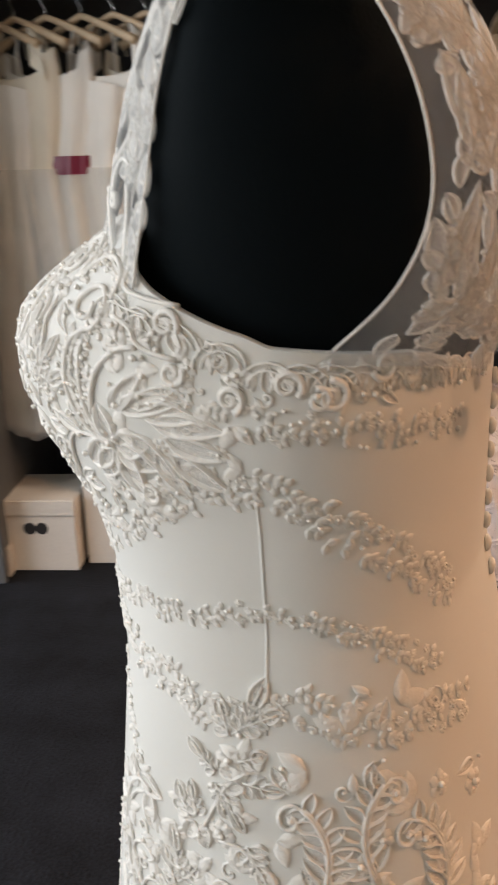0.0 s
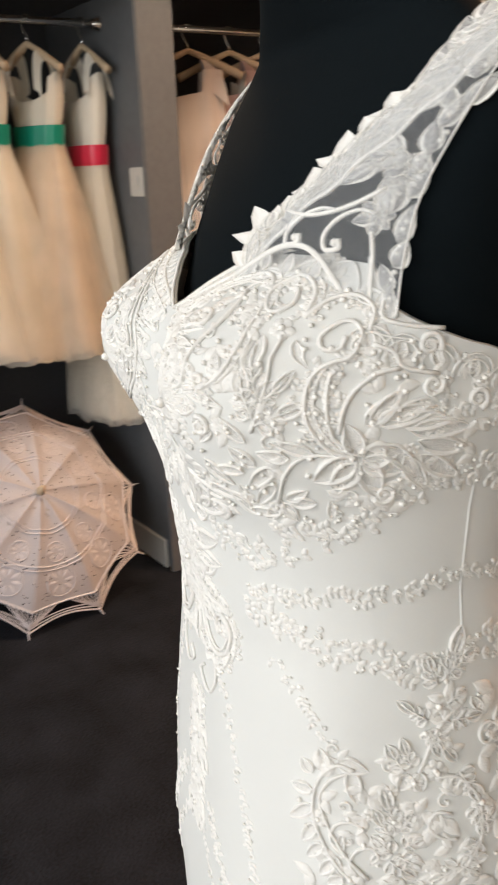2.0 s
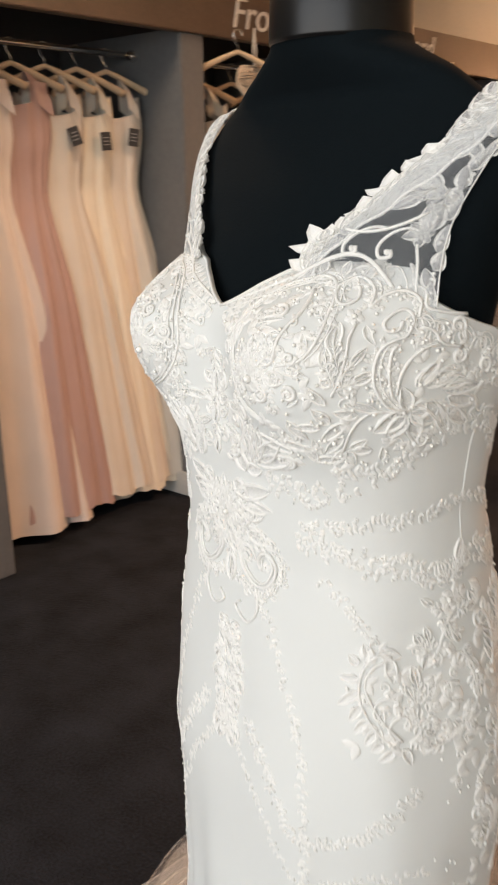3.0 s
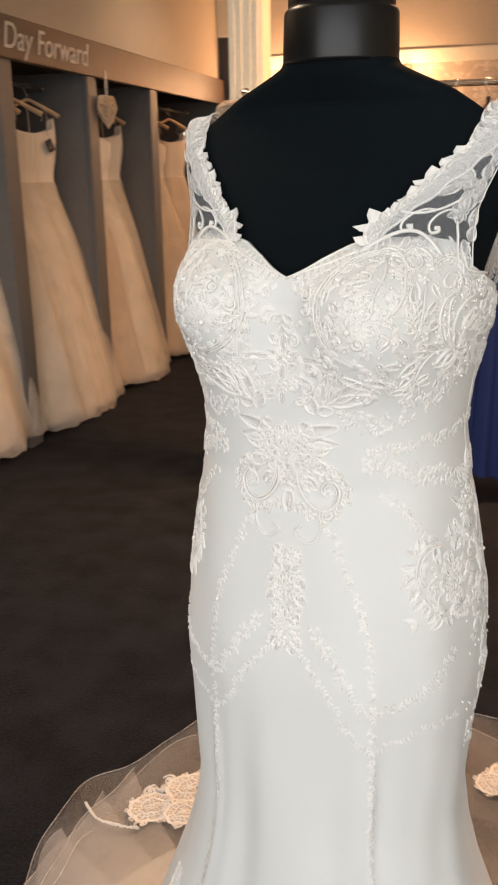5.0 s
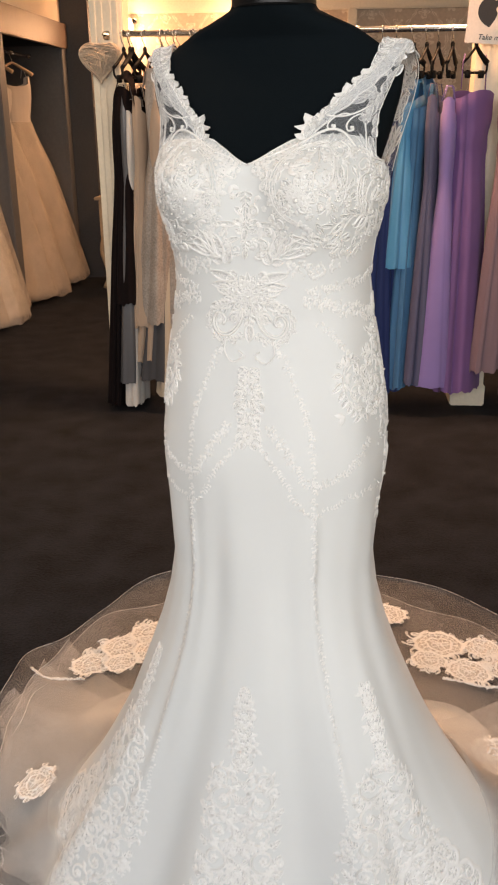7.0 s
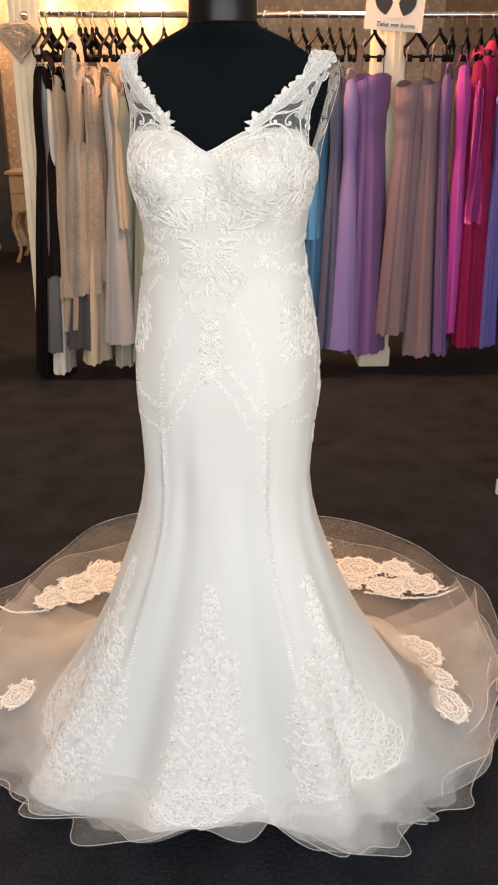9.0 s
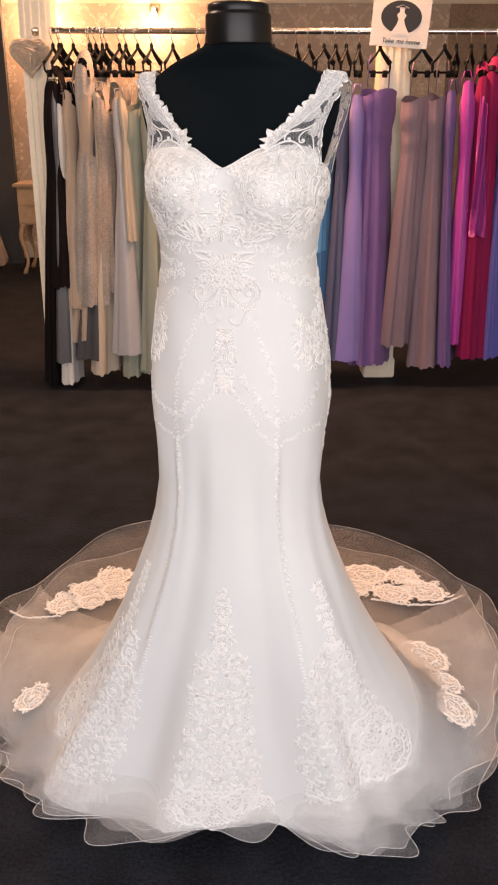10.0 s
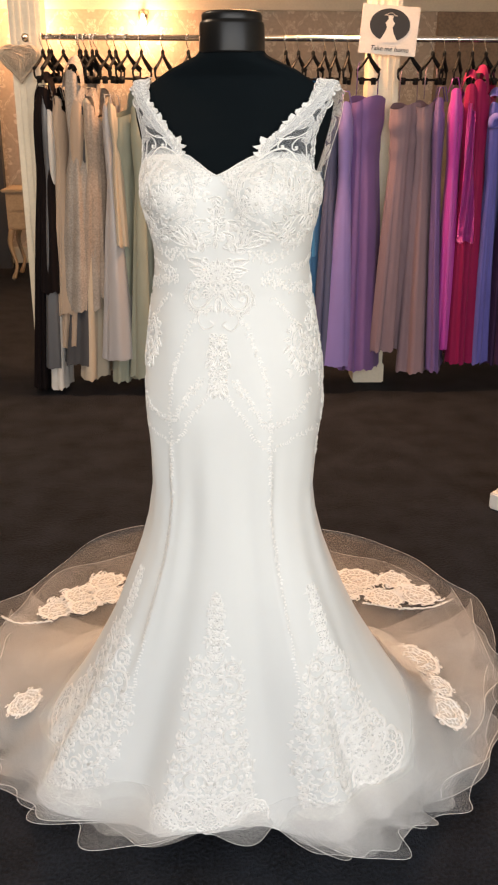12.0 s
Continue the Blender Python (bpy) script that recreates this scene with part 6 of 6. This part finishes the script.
# worked rounds, and the fans of cord that fill the border between the ribs
bm = bmesh.new()
for q, r in ((0.3, 0.002), (0.33, 0.002), (0.57, 0.0025), (0.6, 0.002), (0.87, 0.0032), (0.95, 0.002), (0.975, 0.0024), (1.0, 0.0034)):
    tube(bm, [canopy(2 * math.pi * k / 160, q) + Vector((0, 0, 0.002)) for k in range(160)], r, 5, closed=True)
for k in range(RIBS):
    a0 = 2 * math.pi * k / RIBS
    for j in range(1, 12):
        end = a0 + (j - 6) / 6 * math.pi / RIBS * 0.95
        tube(bm, [canopy(a0 + (end - a0) * (1 - i / 5) ** 0.8, 0.87 + 0.11 * i / 5) + Vector((0, 0, 0.001)) for i in range(6)], 0.0026, 4)
part("lace_border", bm, PARCORD, par, "openwork lace border of corded fans")
for k in range(RIBS):
    for q, r in ((0.47, 0.026), (0.7, 0.042)):
        bm = bmesh.new()
        a0 = 2 * math.pi * (k + 0.5) / RIBS
        at = (lambda a, q: lambda u, w, hh: canopy(a + u / (PR * q), q + w / PR) + Vector((0, 0, hh)))(a0, q)
        for j in range(8):
            add_leaf(bm, at, 0.3 * r * math.cos(0.785 * j), 0.3 * r * math.sin(0.785 * j), 0.785 * j, r * 0.75, r * 0.3, 0.001, 4, 0.0, 1.2)
        tube(bm, [at(1.15 * r * math.cos(6.2832 * i / 24), 1.15 * r * math.sin(6.2832 * i / 24), 0.001) for i in range(24)], 0.0022, 4, closed=True)
        part("lace_round", bm, PARCORD, par)
for k in range(RIBS):
    bm = bmesh.new()
    a = 2 * math.pi * k / RIBS
    tube(bm, [canopy(a, i / 10 * 1.0) + Vector((0, 0, -0.003)) for i in range(1, 11)] + [canopy(a, 1.0) * 1.07], [0.0024] * 9 + [0.004, 0.0012], 6)
    part("rib", bm, PARCORD, par)
bm = bmesh.new()
tube(bm, [(0, 0, -0.3), (0, 0, PH + 0.01)], 0.006, 8)
part("shaft", bm, PALEWOOD, par)
bm = bmesh.new()
lathe(bm, [(0.004, PH - 0.006), (0.014, PH - 0.002), (0.013, PH + 0.014), (0.006, PH + 0.04)], 12)
part("ferrule", bm, PALEWOOD, par, "brown wooden tip")

# boxes under the gowns
WHITECARD = material("white_card", (0.7, 0.68, 0.64), 0.6, vary=0.05)
for lo, hi, mark in (((-2.5, -1.1, 0), (-2.24, -0.84, 0.265), True), ((-2.62, -0.82, 0), (-2.3, -0.5, 0.47), False)):
    b = thing("storage_box", "white card box with a lid, standing under the gowns", "box", Matrix.Translation((0, 0, 0)), "white boxes")
    part("body", box(lo, (hi[0], hi[1], hi[2] - 0.05), 0.003), WHITECARD, b, smooth=False)
    part("lid", box((lo[0] - 0.004, lo[1] - 0.004, hi[2] - 0.06), (hi[0] + 0.004, hi[1] + 0.004, hi[2]), 0.004), WHITECARD, b, smooth=False)
    if mark:
        bm = bmesh.new()
        for dy in (-0.03, 0.012):
            lathe(bm, [(0.022, 0), (0.022, 0.001)], 20, (dy, 0.0))
        ob = part("printed_mark", bm, TAGBLACK, b, "black printed emblem", smooth=False)
        ob.matrix_local = Matrix.Translation((hi[0] + 0.0006, (lo[1] + hi[1]) / 2, 0.16)) @ Euler((math.pi / 2, 0, math.pi / 2)).to_matrix().to_4x4()

# ---- pillars, beam and the rail between them ----
for x in (-1.0, 0.708):
    p = thing("pillar", "cream painted panelled pillar with a square plinth", "pillar", Matrix.Translation((x + 0.083, 3.06, 0)), "cream pillars")
    part("shaft", box((-0.075, -0.07, 0.1), (0.075, 0.07, TOP), 0.004), CREAM, p, smooth=False)
    part("plinth", box((-0.083, -0.083, 0), (0.083, 0.083, 0.105), 0.006), CREAM, p, smooth=False)
    for dx in (-0.05, -0.02, 0.02, 0.05):
        part("fillet", box((dx - 0.007, -0.077, 0.14), (dx + 0.007, -0.0695, TOP - 0.02), 0.003), CREAM, p, smooth=False)
RAILZ, RAILY = 1.705, 2.93
r = thing("clothes_rail", "long chrome clothes rail in front of the pillars", "rail", Matrix.Translation((0, RAILY, RAILZ)))
part("tube", tube(bmesh.new(), [(-0.83, 0, 0), (3.15, 0, 0)], 0.0135, 12), CHROME, r)
for x in (-0.917, 0.79):
    bm = bmesh.new()
    lathe(bm, [(0.02, 0.0), (0.02, 0.004), (0.008, 0.006), (0.008, 0.06)], 12)
    ob = part("bracket", bm, CHROME, r)
    ob.matrix_local = Matrix.Translation((x, 0.06, 0)) @ Euler((math.pi / 2, 0, 0)).to_matrix().to_4x4()


C = dict(black=cloth("black_cloth", (0.007, 0.0045, 0.005), 0.9, 0.0), grey=cloth("grey_satin", (0.1, 0.105, 0.115), 0.28), stone=cloth("stone_lace", (0.34, 0.305, 0.27), 0.8, 0.2, 120, 0.9, 0.35),
         sand=cloth("sand_lace", (0.36, 0.29, 0.235), 0.8, 0.2, 110, 0.9, 0.35), pearl=cloth("pearl_satin", (0.43, 0.415, 0.42), 0.4), sage=cloth("sage_chiffon", (0.3, 0.315, 0.25)), peach=cloth("peach_chiffon", (0.44, 0.335, 0.25)),
         navy=cloth("navy_chiffon", (0.015, 0.03, 0.12)), sky=cloth("sky_blue_satin", (0.08, 0.32, 0.58), 0.4), denim=cloth("denim_blue_chiffon", (0.07, 0.19, 0.36)), slate=cloth("slate_chiffon", (0.12, 0.12, 0.2)),
         lilac=cloth("lilac_satin", (0.3, 0.22, 0.52), 0.5), plum=cloth("plum_chiffon", (0.22, 0.12, 0.31)), mauve=cloth("mauve_chiffon", (0.25, 0.175, 0.205)), violet=cloth("violet_chiffon", (0.16, 0.1, 0.27)),
         magenta=cloth("magenta_satin", (0.46, 0.045, 0.36), 0.38), crimson=cloth("crimson_chiffon", (0.26, 0.008, 0.07)), indigo=cloth("indigo_chiffon", (0.13, 0.12, 0.42)),
         ivory=cloth("white_gown_cloth", (0.62, 0.6, 0.56)), cream=cloth("cream_gown_cloth", (0.5, 0.43, 0.33)), smoke=cloth("smoky_mesh", (0.07, 0.07, 0.075), 0.7), aubergine=cloth("aubergine_chiffon", (0.045, 0.02, 0.06)))
# place along the rail, half thickness at the bust, place and half thickness of the hem, its height, the height of the bodice's top
ROW = [
    ("black", "black jersey evening gown at the rail's end", -0.802, 0.056, -0.84, 0.072, 0.53, 1.5, "wide", False, 74),
    ("grey", "dark grey satin gown below the black one", -0.80, 0.04, -0.86, 0.062, 0.145, 1.46, "straps", False, 80),
    ("black", "long black gown against the pillar", -0.83, 0.04, -0.93, 0.045, 0.03, 1.46, "straps", False, 84),
    ("ivory", "white gown with its hem near the carpet", -0.79, 0.03, -0.85, 0.04, 0.03, 1.4, "straps", False, 80),
    ("peach", "pale peach chiffon gown", -0.735, 0.034, -0.79, 0.055, 0.42, 1.46, "straps", False, 70),
    ("stone", "long grey lace gown with a scalloped hem", -0.66, 0.055, -0.72, 0.108, 0.44, 1.57, "wide", False, 66),
    ("peach", "cream chiffon gown behind the lace ones", -0.655, 0.045, -0.755, 0.06, 0.25, 1.44, "straps", False, 72),
    ("smoke", "smoky mesh gown behind the lace ones", -0.63, 0.04, -0.72, 0.1, 0.16, 1.42, "straps", False, 76),
    ("sand", "sand lace gown with cap sleeves", -0.58, 0.046, -0.61, 0.07, 0.5, 1.43, "wide", False, 62),
    ("cream", "cream gown hanging nearly to the carpet", -0.60, 0.035, -0.665, 0.055, 0.08, 1.45, "straps", False, 74),
    ("pearl", "pearl grey satin gown with a flared skirt", -0.52, 0.03, -0.54, 0.095, 0.185, 1.42, "straps", False, 78),
    ("cream", "cream chiffon gown tucked between two others", -0.49, 0.03, -0.46, 0.04, 0.75, 1.43, "straps", False, 70),
    ("sage", "sage green chiffon one-shoulder gown with a black card tag", -0.435, 0.05, -0.485, 0.062, 0.06, 1.44, "one", True, 58),
    ("sage", "second sage green chiffon gown", -0.37, 0.045, -0.40, 0.065, 0.09, 1.42, "straps", False, 70),
    ("pearl", "pale grey gown behind the wedding dress", -0.27, 0.05, -0.29, 0.08, 0.12, 1.42, "straps", False, 72),
    ("sand", "sand coloured gown on the crowded rail", -0.15, 0.05, -0.16, 0.08, 0.2, 1.42, "straps", False, 68),
    ("stone", "grey gown on the crowded rail", -0.03, 0.05, -0.03, 0.08, 0.2, 1.42, "straps", False, 72),
    ("navy", "dark navy gown on the crowded rail", 0.09, 0.05, 0.08, 0.08, 0.14, 1.43, "straps", False, 70),
    ("navy", "navy chiffon gown on the crowded rail", 0.2, 0.05, 0.19, 0.08, 0.12, 1.43, "straps", False, 66),
    ("navy", "long navy chiffon gown with a full skirt", 0.31, 0.055, 0.29, 0.09, 0.1, 1.44, "wide", False, 70),
    ("navy", "second navy chiffon gown", 0.37, 0.05, 0.37, 0.075, 0.11, 1.43, "straps", False, 64),
    ("sky", "short sky blue satin dress", 0.44, 0.045, 0.43, 0.075, 0.7, 1.48, "one", False, 60),
    ("denim", "long denim blue chiffon gown", 0.495, 0.042, 0.46, 0.06, 0.13, 1.47, "one", False, 66),
    ("slate", "slate chiffon gown between two others", 0.545, 0.035, 0.52, 0.055, 0.16, 1.45, "straps", False, 74),
    ("lilac", "lilac satin gown with a smooth flared skirt", 0.605, 0.042, 0.595, 0.098, 0.145, 1.44, "straps", False, 80),
    ("plum", "plum chiffon gown with a ruched strapless bodice", 0.705, 0.062, 0.72, 0.1, 0.11, 1.5, "strapless", False, 38),
    ("mauve", "mauve chiffon gown with a gathered bodice", 0.905, 0.06, 0.875, 0.058, 0.215, 1.47, "strapless", False, 42),
    ("mauve", "mauve chiffon strapless gown with deep folds", 1.01, 0.052, 1.03, 0.092, 0.1, 1.48, "strapless", False, 56),
    ("violet", "violet chiffon gown with a narrow skirt", 1.065, 0.036, 1.12, 0.04, 0.11, 1.46, "straps", False, 78),
    ("magenta", "magenta satin gown with a draped side", 1.135, 0.042, 1.18, 0.045, 0.225, 1.5, "straps", True, 70),
    ("crimson", "crimson chiffon gown with a pleated waist", 1.2, 0.045, 1.25, 0.055, 0.15, 1.52, "wide", False, 72),
    ("crimson", "second crimson gown with wide straps", 1.265, 0.05, 1.31, 0.055, 0.145, 1.54, "wide", False, 58),
    ("indigo", "indigo chiffon gown with a bow", 1.34, 0.042, 1.385, 0.055, 0.145, 1.44, "wide", False, 62),
    ("aubergine", "dark aubergine gown beside the indigo one", 1.42, 0.045, 1.47, 0.06, 0.14, 1.46, "straps", False, 70),
    ("plum", "plum gown further along the rail", 1.5, 0.045, 1.54, 0.06, 0.14, 1.46, "straps", False, 70),
]
rng = random.Random(8)
SATINS = ("grey", "pearl", "lilac", "magenta", "sky")
for k, (c, label, x, thick, hem_x, hem_thick, hem_z, top_z, style, tag, yaw) in enumerate(ROW):
    drop = RAILZ - top_z - (0.06 if style == "strapless" else 0.0)
    m = pose(x, RAILY, RAILZ, 0, 0, yaw + 6 * rng.random())
    hanger(m @ pose(0, 0, 0, 0, 0, -30 + 25 * rng.random()), True, 0.072, "rail hangers")
    gown(m, label, C[c], length=top_z + (0.06 if style == "strapless" else 0.0) - hem_z, top=0.115, waist=0.088, hem_w=0.135, hem_d=hem_thick, bust_d=thick, folds=5 + k % 3, deep=0.13 if c in SATINS else 0.24, seed=200 + k, style=style, tag=tag, drop=drop, name="evening_gown", group="gowns on the long rail", ragged=0.0025 if c in SATINS else 0.006, lean=hem_x - x)
# the hanging side drape of the magenta gown, and the bow of the indigo one
bm = bmesh.new()
grid(bm, [[Vector((1.165 + 0.03 * j / 10 + 0.05 * (i / 16) * (j / 10), RAILY - 0.14 + 0.012 * math.sin(j * 1.1 + 0.5 * i) - 0.006 * j / 10, 1.44 - 0.66 * i / 16 - 0.05 * (1 - i / 16) * j / 10 - 0.006 * math.sin(j * 0.9))) for j in range(11)] for i in range(17)])
bmesh.ops.solidify(bm, geom=bm.faces[:], thickness=0.002)
drape = part("side_drape", bm, C["magenta"])
drape.parent = [o for o in bpy.data.objects if o.get("label", "").startswith("magenta satin gown")][0]
drape.matrix_parent_inverse = drape.parent.matrix_world.inverted()
bm = bmesh.new()
for sg in (-1, 1):
    tube(bm, spline([(1.345, RAILY - 0.13, 1.33), (1.345 + sg * 0.03, RAILY - 0.15, 1.365), (1.345 + sg * 0.062, RAILY - 0.14, 1.355), (1.345 + sg * 0.06, RAILY - 0.14, 1.315), (1.345, RAILY - 0.13, 1.33)], 4), [0.006 + 0.014 * math.sin(math.pi * i / 16) for i in range(17)], 8, flat=0.5)
tube(bm, [(1.345, RAILY - 0.145, 1.35), (1.345, RAILY - 0.15, 1.332), (1.345, RAILY - 0.145, 1.312)], [0.008, 0.013, 0.008], 8)
bow = part("bow", bm, C["indigo"])
bow.parent = [o for o in bpy.data.objects if o.get("label", "").startswith("indigo chiffon gown")][0]
bow.matrix_parent_inverse = bow.parent.matrix_world.inverted()

# the card that hangs on the rail
CARD = material("white_sign_card", (0.68, 0.59, 0.49), 0.22, vary=0.06)
sg = thing("rail_sign", "white card sign with a black oval and a white dress shape", "sign", pose(0.79, RAILY - 0.03, 1.74, 0, 4, 0))
part("card", box((-0.135, -0.002, -0.105), (0.135, 0.002, 0.105), 0.001), CARD, sg, smooth=False)
bm = bmesh.new()
vs = [bm.verts.new((0.095 * math.cos(2 * math.pi * k / 48), -0.0032, 0.022 + 0.07 * math.sin(2 * math.pi * k / 48))) for k in range(48)]
bm.faces.new(vs)
part("black_oval", bm, TAGBLACK, sg, smooth=False)
bm = bmesh.new()
half = [(0.012, 0.06), (0.010, 0.045), (0.022, 0.03), (0.013, 0.012), (0.02, -0.01), (0.035, -0.035), (0.05, -0.052)]
vs = [bm.verts.new((x, -0.0044, z)) for x, z in half] + [bm.verts.new((-x, -0.0044, z)) for x, z in half[::-1]]
bm.faces.new(vs)
tube(bm, [(-0.03, -0.0044, 0.062), (0, -0.0044, 0.074), (0.03, -0.0044, 0.062), (-0.03, -0.0044, 0.062)], 0.0012, 4)
part("dress_shape", bm, CARD, sg, smooth=False)
lettering("lettering", "Take me home", 0.03, pose(0.1, -0.003, -0.08, 90, 0, 0), TAGBLACK, sg)
bm = bmesh.new()
tube(bm, [(0, 0.002, 0.095), (0, 0.03, 0.1), (0, 0.05, -0.02)], 0.0015, 4)
part("string", bm, TAGBAR, sg)

# ---- the far end ----
for x0, x1, mat, name, label in ((X0, -2.14, GREYWALL, "wall_far_west", "dark grey painted wall at the end of the bays"),):
    tagged(part(name, box((x0, Y1 - 0.3, 0), (x1, Y1 - 0.001, TOP)), mat, smooth=False), label, "wall", kind="structure")
tagged(part("baseboard_north", box((-2.14, Y1 - 0.02, 0), (X1, Y1 + 0.0, 0.15), 0.004), CREAM, smooth=False), "cream skirting board below the wallpaper", "skirting", kind="structure")
tagged(part("trim_north", box((-2.14, Y1 - 0.05, 2.2), (X1, Y1 + 0.0, 2.31), 0.01), CREAM, smooth=False), "cream picture rail above the wallpaper", "trim", kind="structure")
tagged(part("trim_wall_joint", box((0.22, Y1 - 0.06, 0.15), (0.3, Y1, 2.2), 0.006), CREAM, smooth=False), "cream upright trim between two wallpapers", "trim", kind="structure")
tagged(part("wall_return", box((X0, 6.66, 0), (-1.93, 6.74, 2.42)), GREYWALL, smooth=False), "dark grey painted wall end beyond the gown bays", "wall", kind="structure")
tagged(part("trim_header", box((X0, 6.63, 2.424), (-1.9, 6.77, TOP - 0.004), 0.006), CREAM, smooth=False), "cream boxed beam over the dark wall end", "trim", kind="structure")
tagged(part("wall_north_frieze", box((-2.14, Y1 - 0.03, 2.311), (X1, Y1 - 0.001, TOP - 0.004)), BEIGE_WALL, smooth=False), "plain beige painted wall above the wallpaper", "wall", kind="structure")
BROWNWALL = material("streaked_brown_paper", (0.3, 0.21, 0.14), 0.55, vary=0.35, scale=7, fine=45, bump=0.1)
tagged(part("wall_north_panel", box((1.95, Y1 - 0.04, 0.151), (X1, Y1 - 0.002, 2.2)), BROWNWALL, smooth=False), "brown streaked wall panel beside the wallpaper", "wall", kind="structure")
CHESTPAINT = material("aged_cream_chest_paint", (0.4, 0.31, 0.2), 0.5, vary=0.2, scale=6, fine=60, bump=0.1)
chest = thing("chest_of_drawers", "cream painted chest of drawers on curved legs", "chest", Matrix.Translation((-1.54, 6.28, 0)))
part("carcass", box((-0.26, -0.18, 0.42), (0.26, 0.2, 0.73), 0.006), CHESTPAINT, chest, smooth=False)
part("top", box((-0.29, -0.21, 0.73), (0.29, 0.21, 0.755), 0.006), CHESTPAINT, chest, smooth=False)
for z in (0.435, 0.58):
    d = part("drawer", box((-0.23, -0.192, z), (0.23, -0.179, z + 0.13), 0.004), CHESTPAINT, chest, smooth=False)
    bm = bmesh.new()
    lathe(bm, [(0.006, 0), (0.006, 0.012), (0.014, 0.018), (0.01, 0.028)], 12)
    ob = part("knob", bm, CHROME, d)
    ob.matrix_local = Matrix.Translation((0, -0.192, z + 0.065)) @ Euler((math.pi / 2, 0, 0)).to_matrix().to_4x4()
for x in (-0.23, 0.23):
    for y in (-0.15, 0.17):
        bm = bmesh.new()
        o = math.copysign(1, x)
        tube(bm, spline([(x, y, 0.43), (x + 0.03 * o, y, 0.3), (x - 0.01 * o, y, 0.12), (x + 0.025 * o, y, 0.0)], 5), [0.03, 0.029, 0.027, 0.025, 0.023, 0.021, 0.019, 0.017, 0.016, 0.015, 0.014, 0.014, 0.015, 0.017, 0.019, 0.02], 8)
        part("leg", bm, CHESTPAINT, chest)

GLOW = bpy.data.materials.new("lamp_bulb_glow")
GLOW.use_nodes = True
b = GLOW.node_tree.nodes["Principled BSDF"]
b.inputs["Emission Color"].default_value, b.inputs["Emission Strength"].default_value = (1.0, 0.72, 0.4, 1), 12.0
for x in LAMPS:
    w = thing("wall_lamp", "small bare-bulb wall lamp on the wallpaper", "lamp", Matrix.Translation((x, Y1 - 0.001, 2.165)), "wall lamps")
    bm = bmesh.new()
    lathe(bm, [(0.05, 0), (0.05, 0.012), (0.02, 0.02), (0.012, 0.05)], 20)
    ob = part("wall_plate", bm, CHROME, w)
    ob.matrix_local = Euler((math.pi / 2, 0, 0)).to_matrix().to_4x4()
    bm = bmesh.new()
    tube(bm, spline([(0, -0.045, 0), (0, -0.1, 0.02), (0, -0.13, 0.01), (0, -0.13, -0.012)], 4), 0.007, 8)
    part("arm", bm, CHROME, w)
    bm = bmesh.new()
    lathe(bm, [(0.004, -0.112), (0.022, -0.103), (0.03, -0.082), (0.027, -0.062), (0.015, -0.035), (0.013, -0.012)], 16, (0, -0.13))
    part("bulb", bm, GLOW, w, "glowing warm bulb")

# a white post on a square foot
b = thing("display_post", "white painted square post on a stepped foot", "post", pose(1.125, 1.355, 0, 0, 0, 42))
part("foot", box((-0.1, -0.1, 0), (0.1, 0.1, 0.066), 0.006), WHITECARD, b, smooth=False)
part("moulding", box((-0.085, -0.085, 0.066), (0.085, 0.085, 0.082), 0.005), WHITECARD, b, smooth=False)
part("post", box((-0.062, -0.062, 0.082), (0.062, 0.062, 1.05), 0.004), WHITECARD, b, smooth=False)

# shop window frame and glass behind the camera's end
win = thing("window_1", "wide shop window with a cream frame", "window", Matrix.Identity(4), kind="structure")
for x in (-2.05, -0.47, 1.11, 2.69):
    part("mullion", box((x, Y0 - 0.12, 0.6), (x + 0.06, Y0 - 0.04, 2.9), 0.004), CREAM, win, smooth=False)
part("sill", box((-2.1, Y0 - 0.2, 0.56), (2.8, Y0 + 0.06, 0.6), 0.004), CREAM, win, smooth=False)


# square housings in the ceiling for the added, unseen overhead lamps
LAMPGLASS = material("lamp_diffuser", (0.8, 0.76, 0.7), 0.5, vary=0.03)
for x, y, *_ in ADDED_LAMPS:
    lampbox = thing("ceiling_light", "square white ceiling light, added out of view", "lamp", Matrix.Translation((x, y, TOP)), "ceiling lights")
    part("housing", box((-0.29, -0.29, -0.03), (0.29, 0.29, 0.0), 0.006), WHITECARD, lampbox, smooth=False)
    part("diffuser", box((-0.26, -0.26, -0.04), (0.26, 0.26, -0.031), 0.004), LAMPGLASS, lampbox, smooth=False)
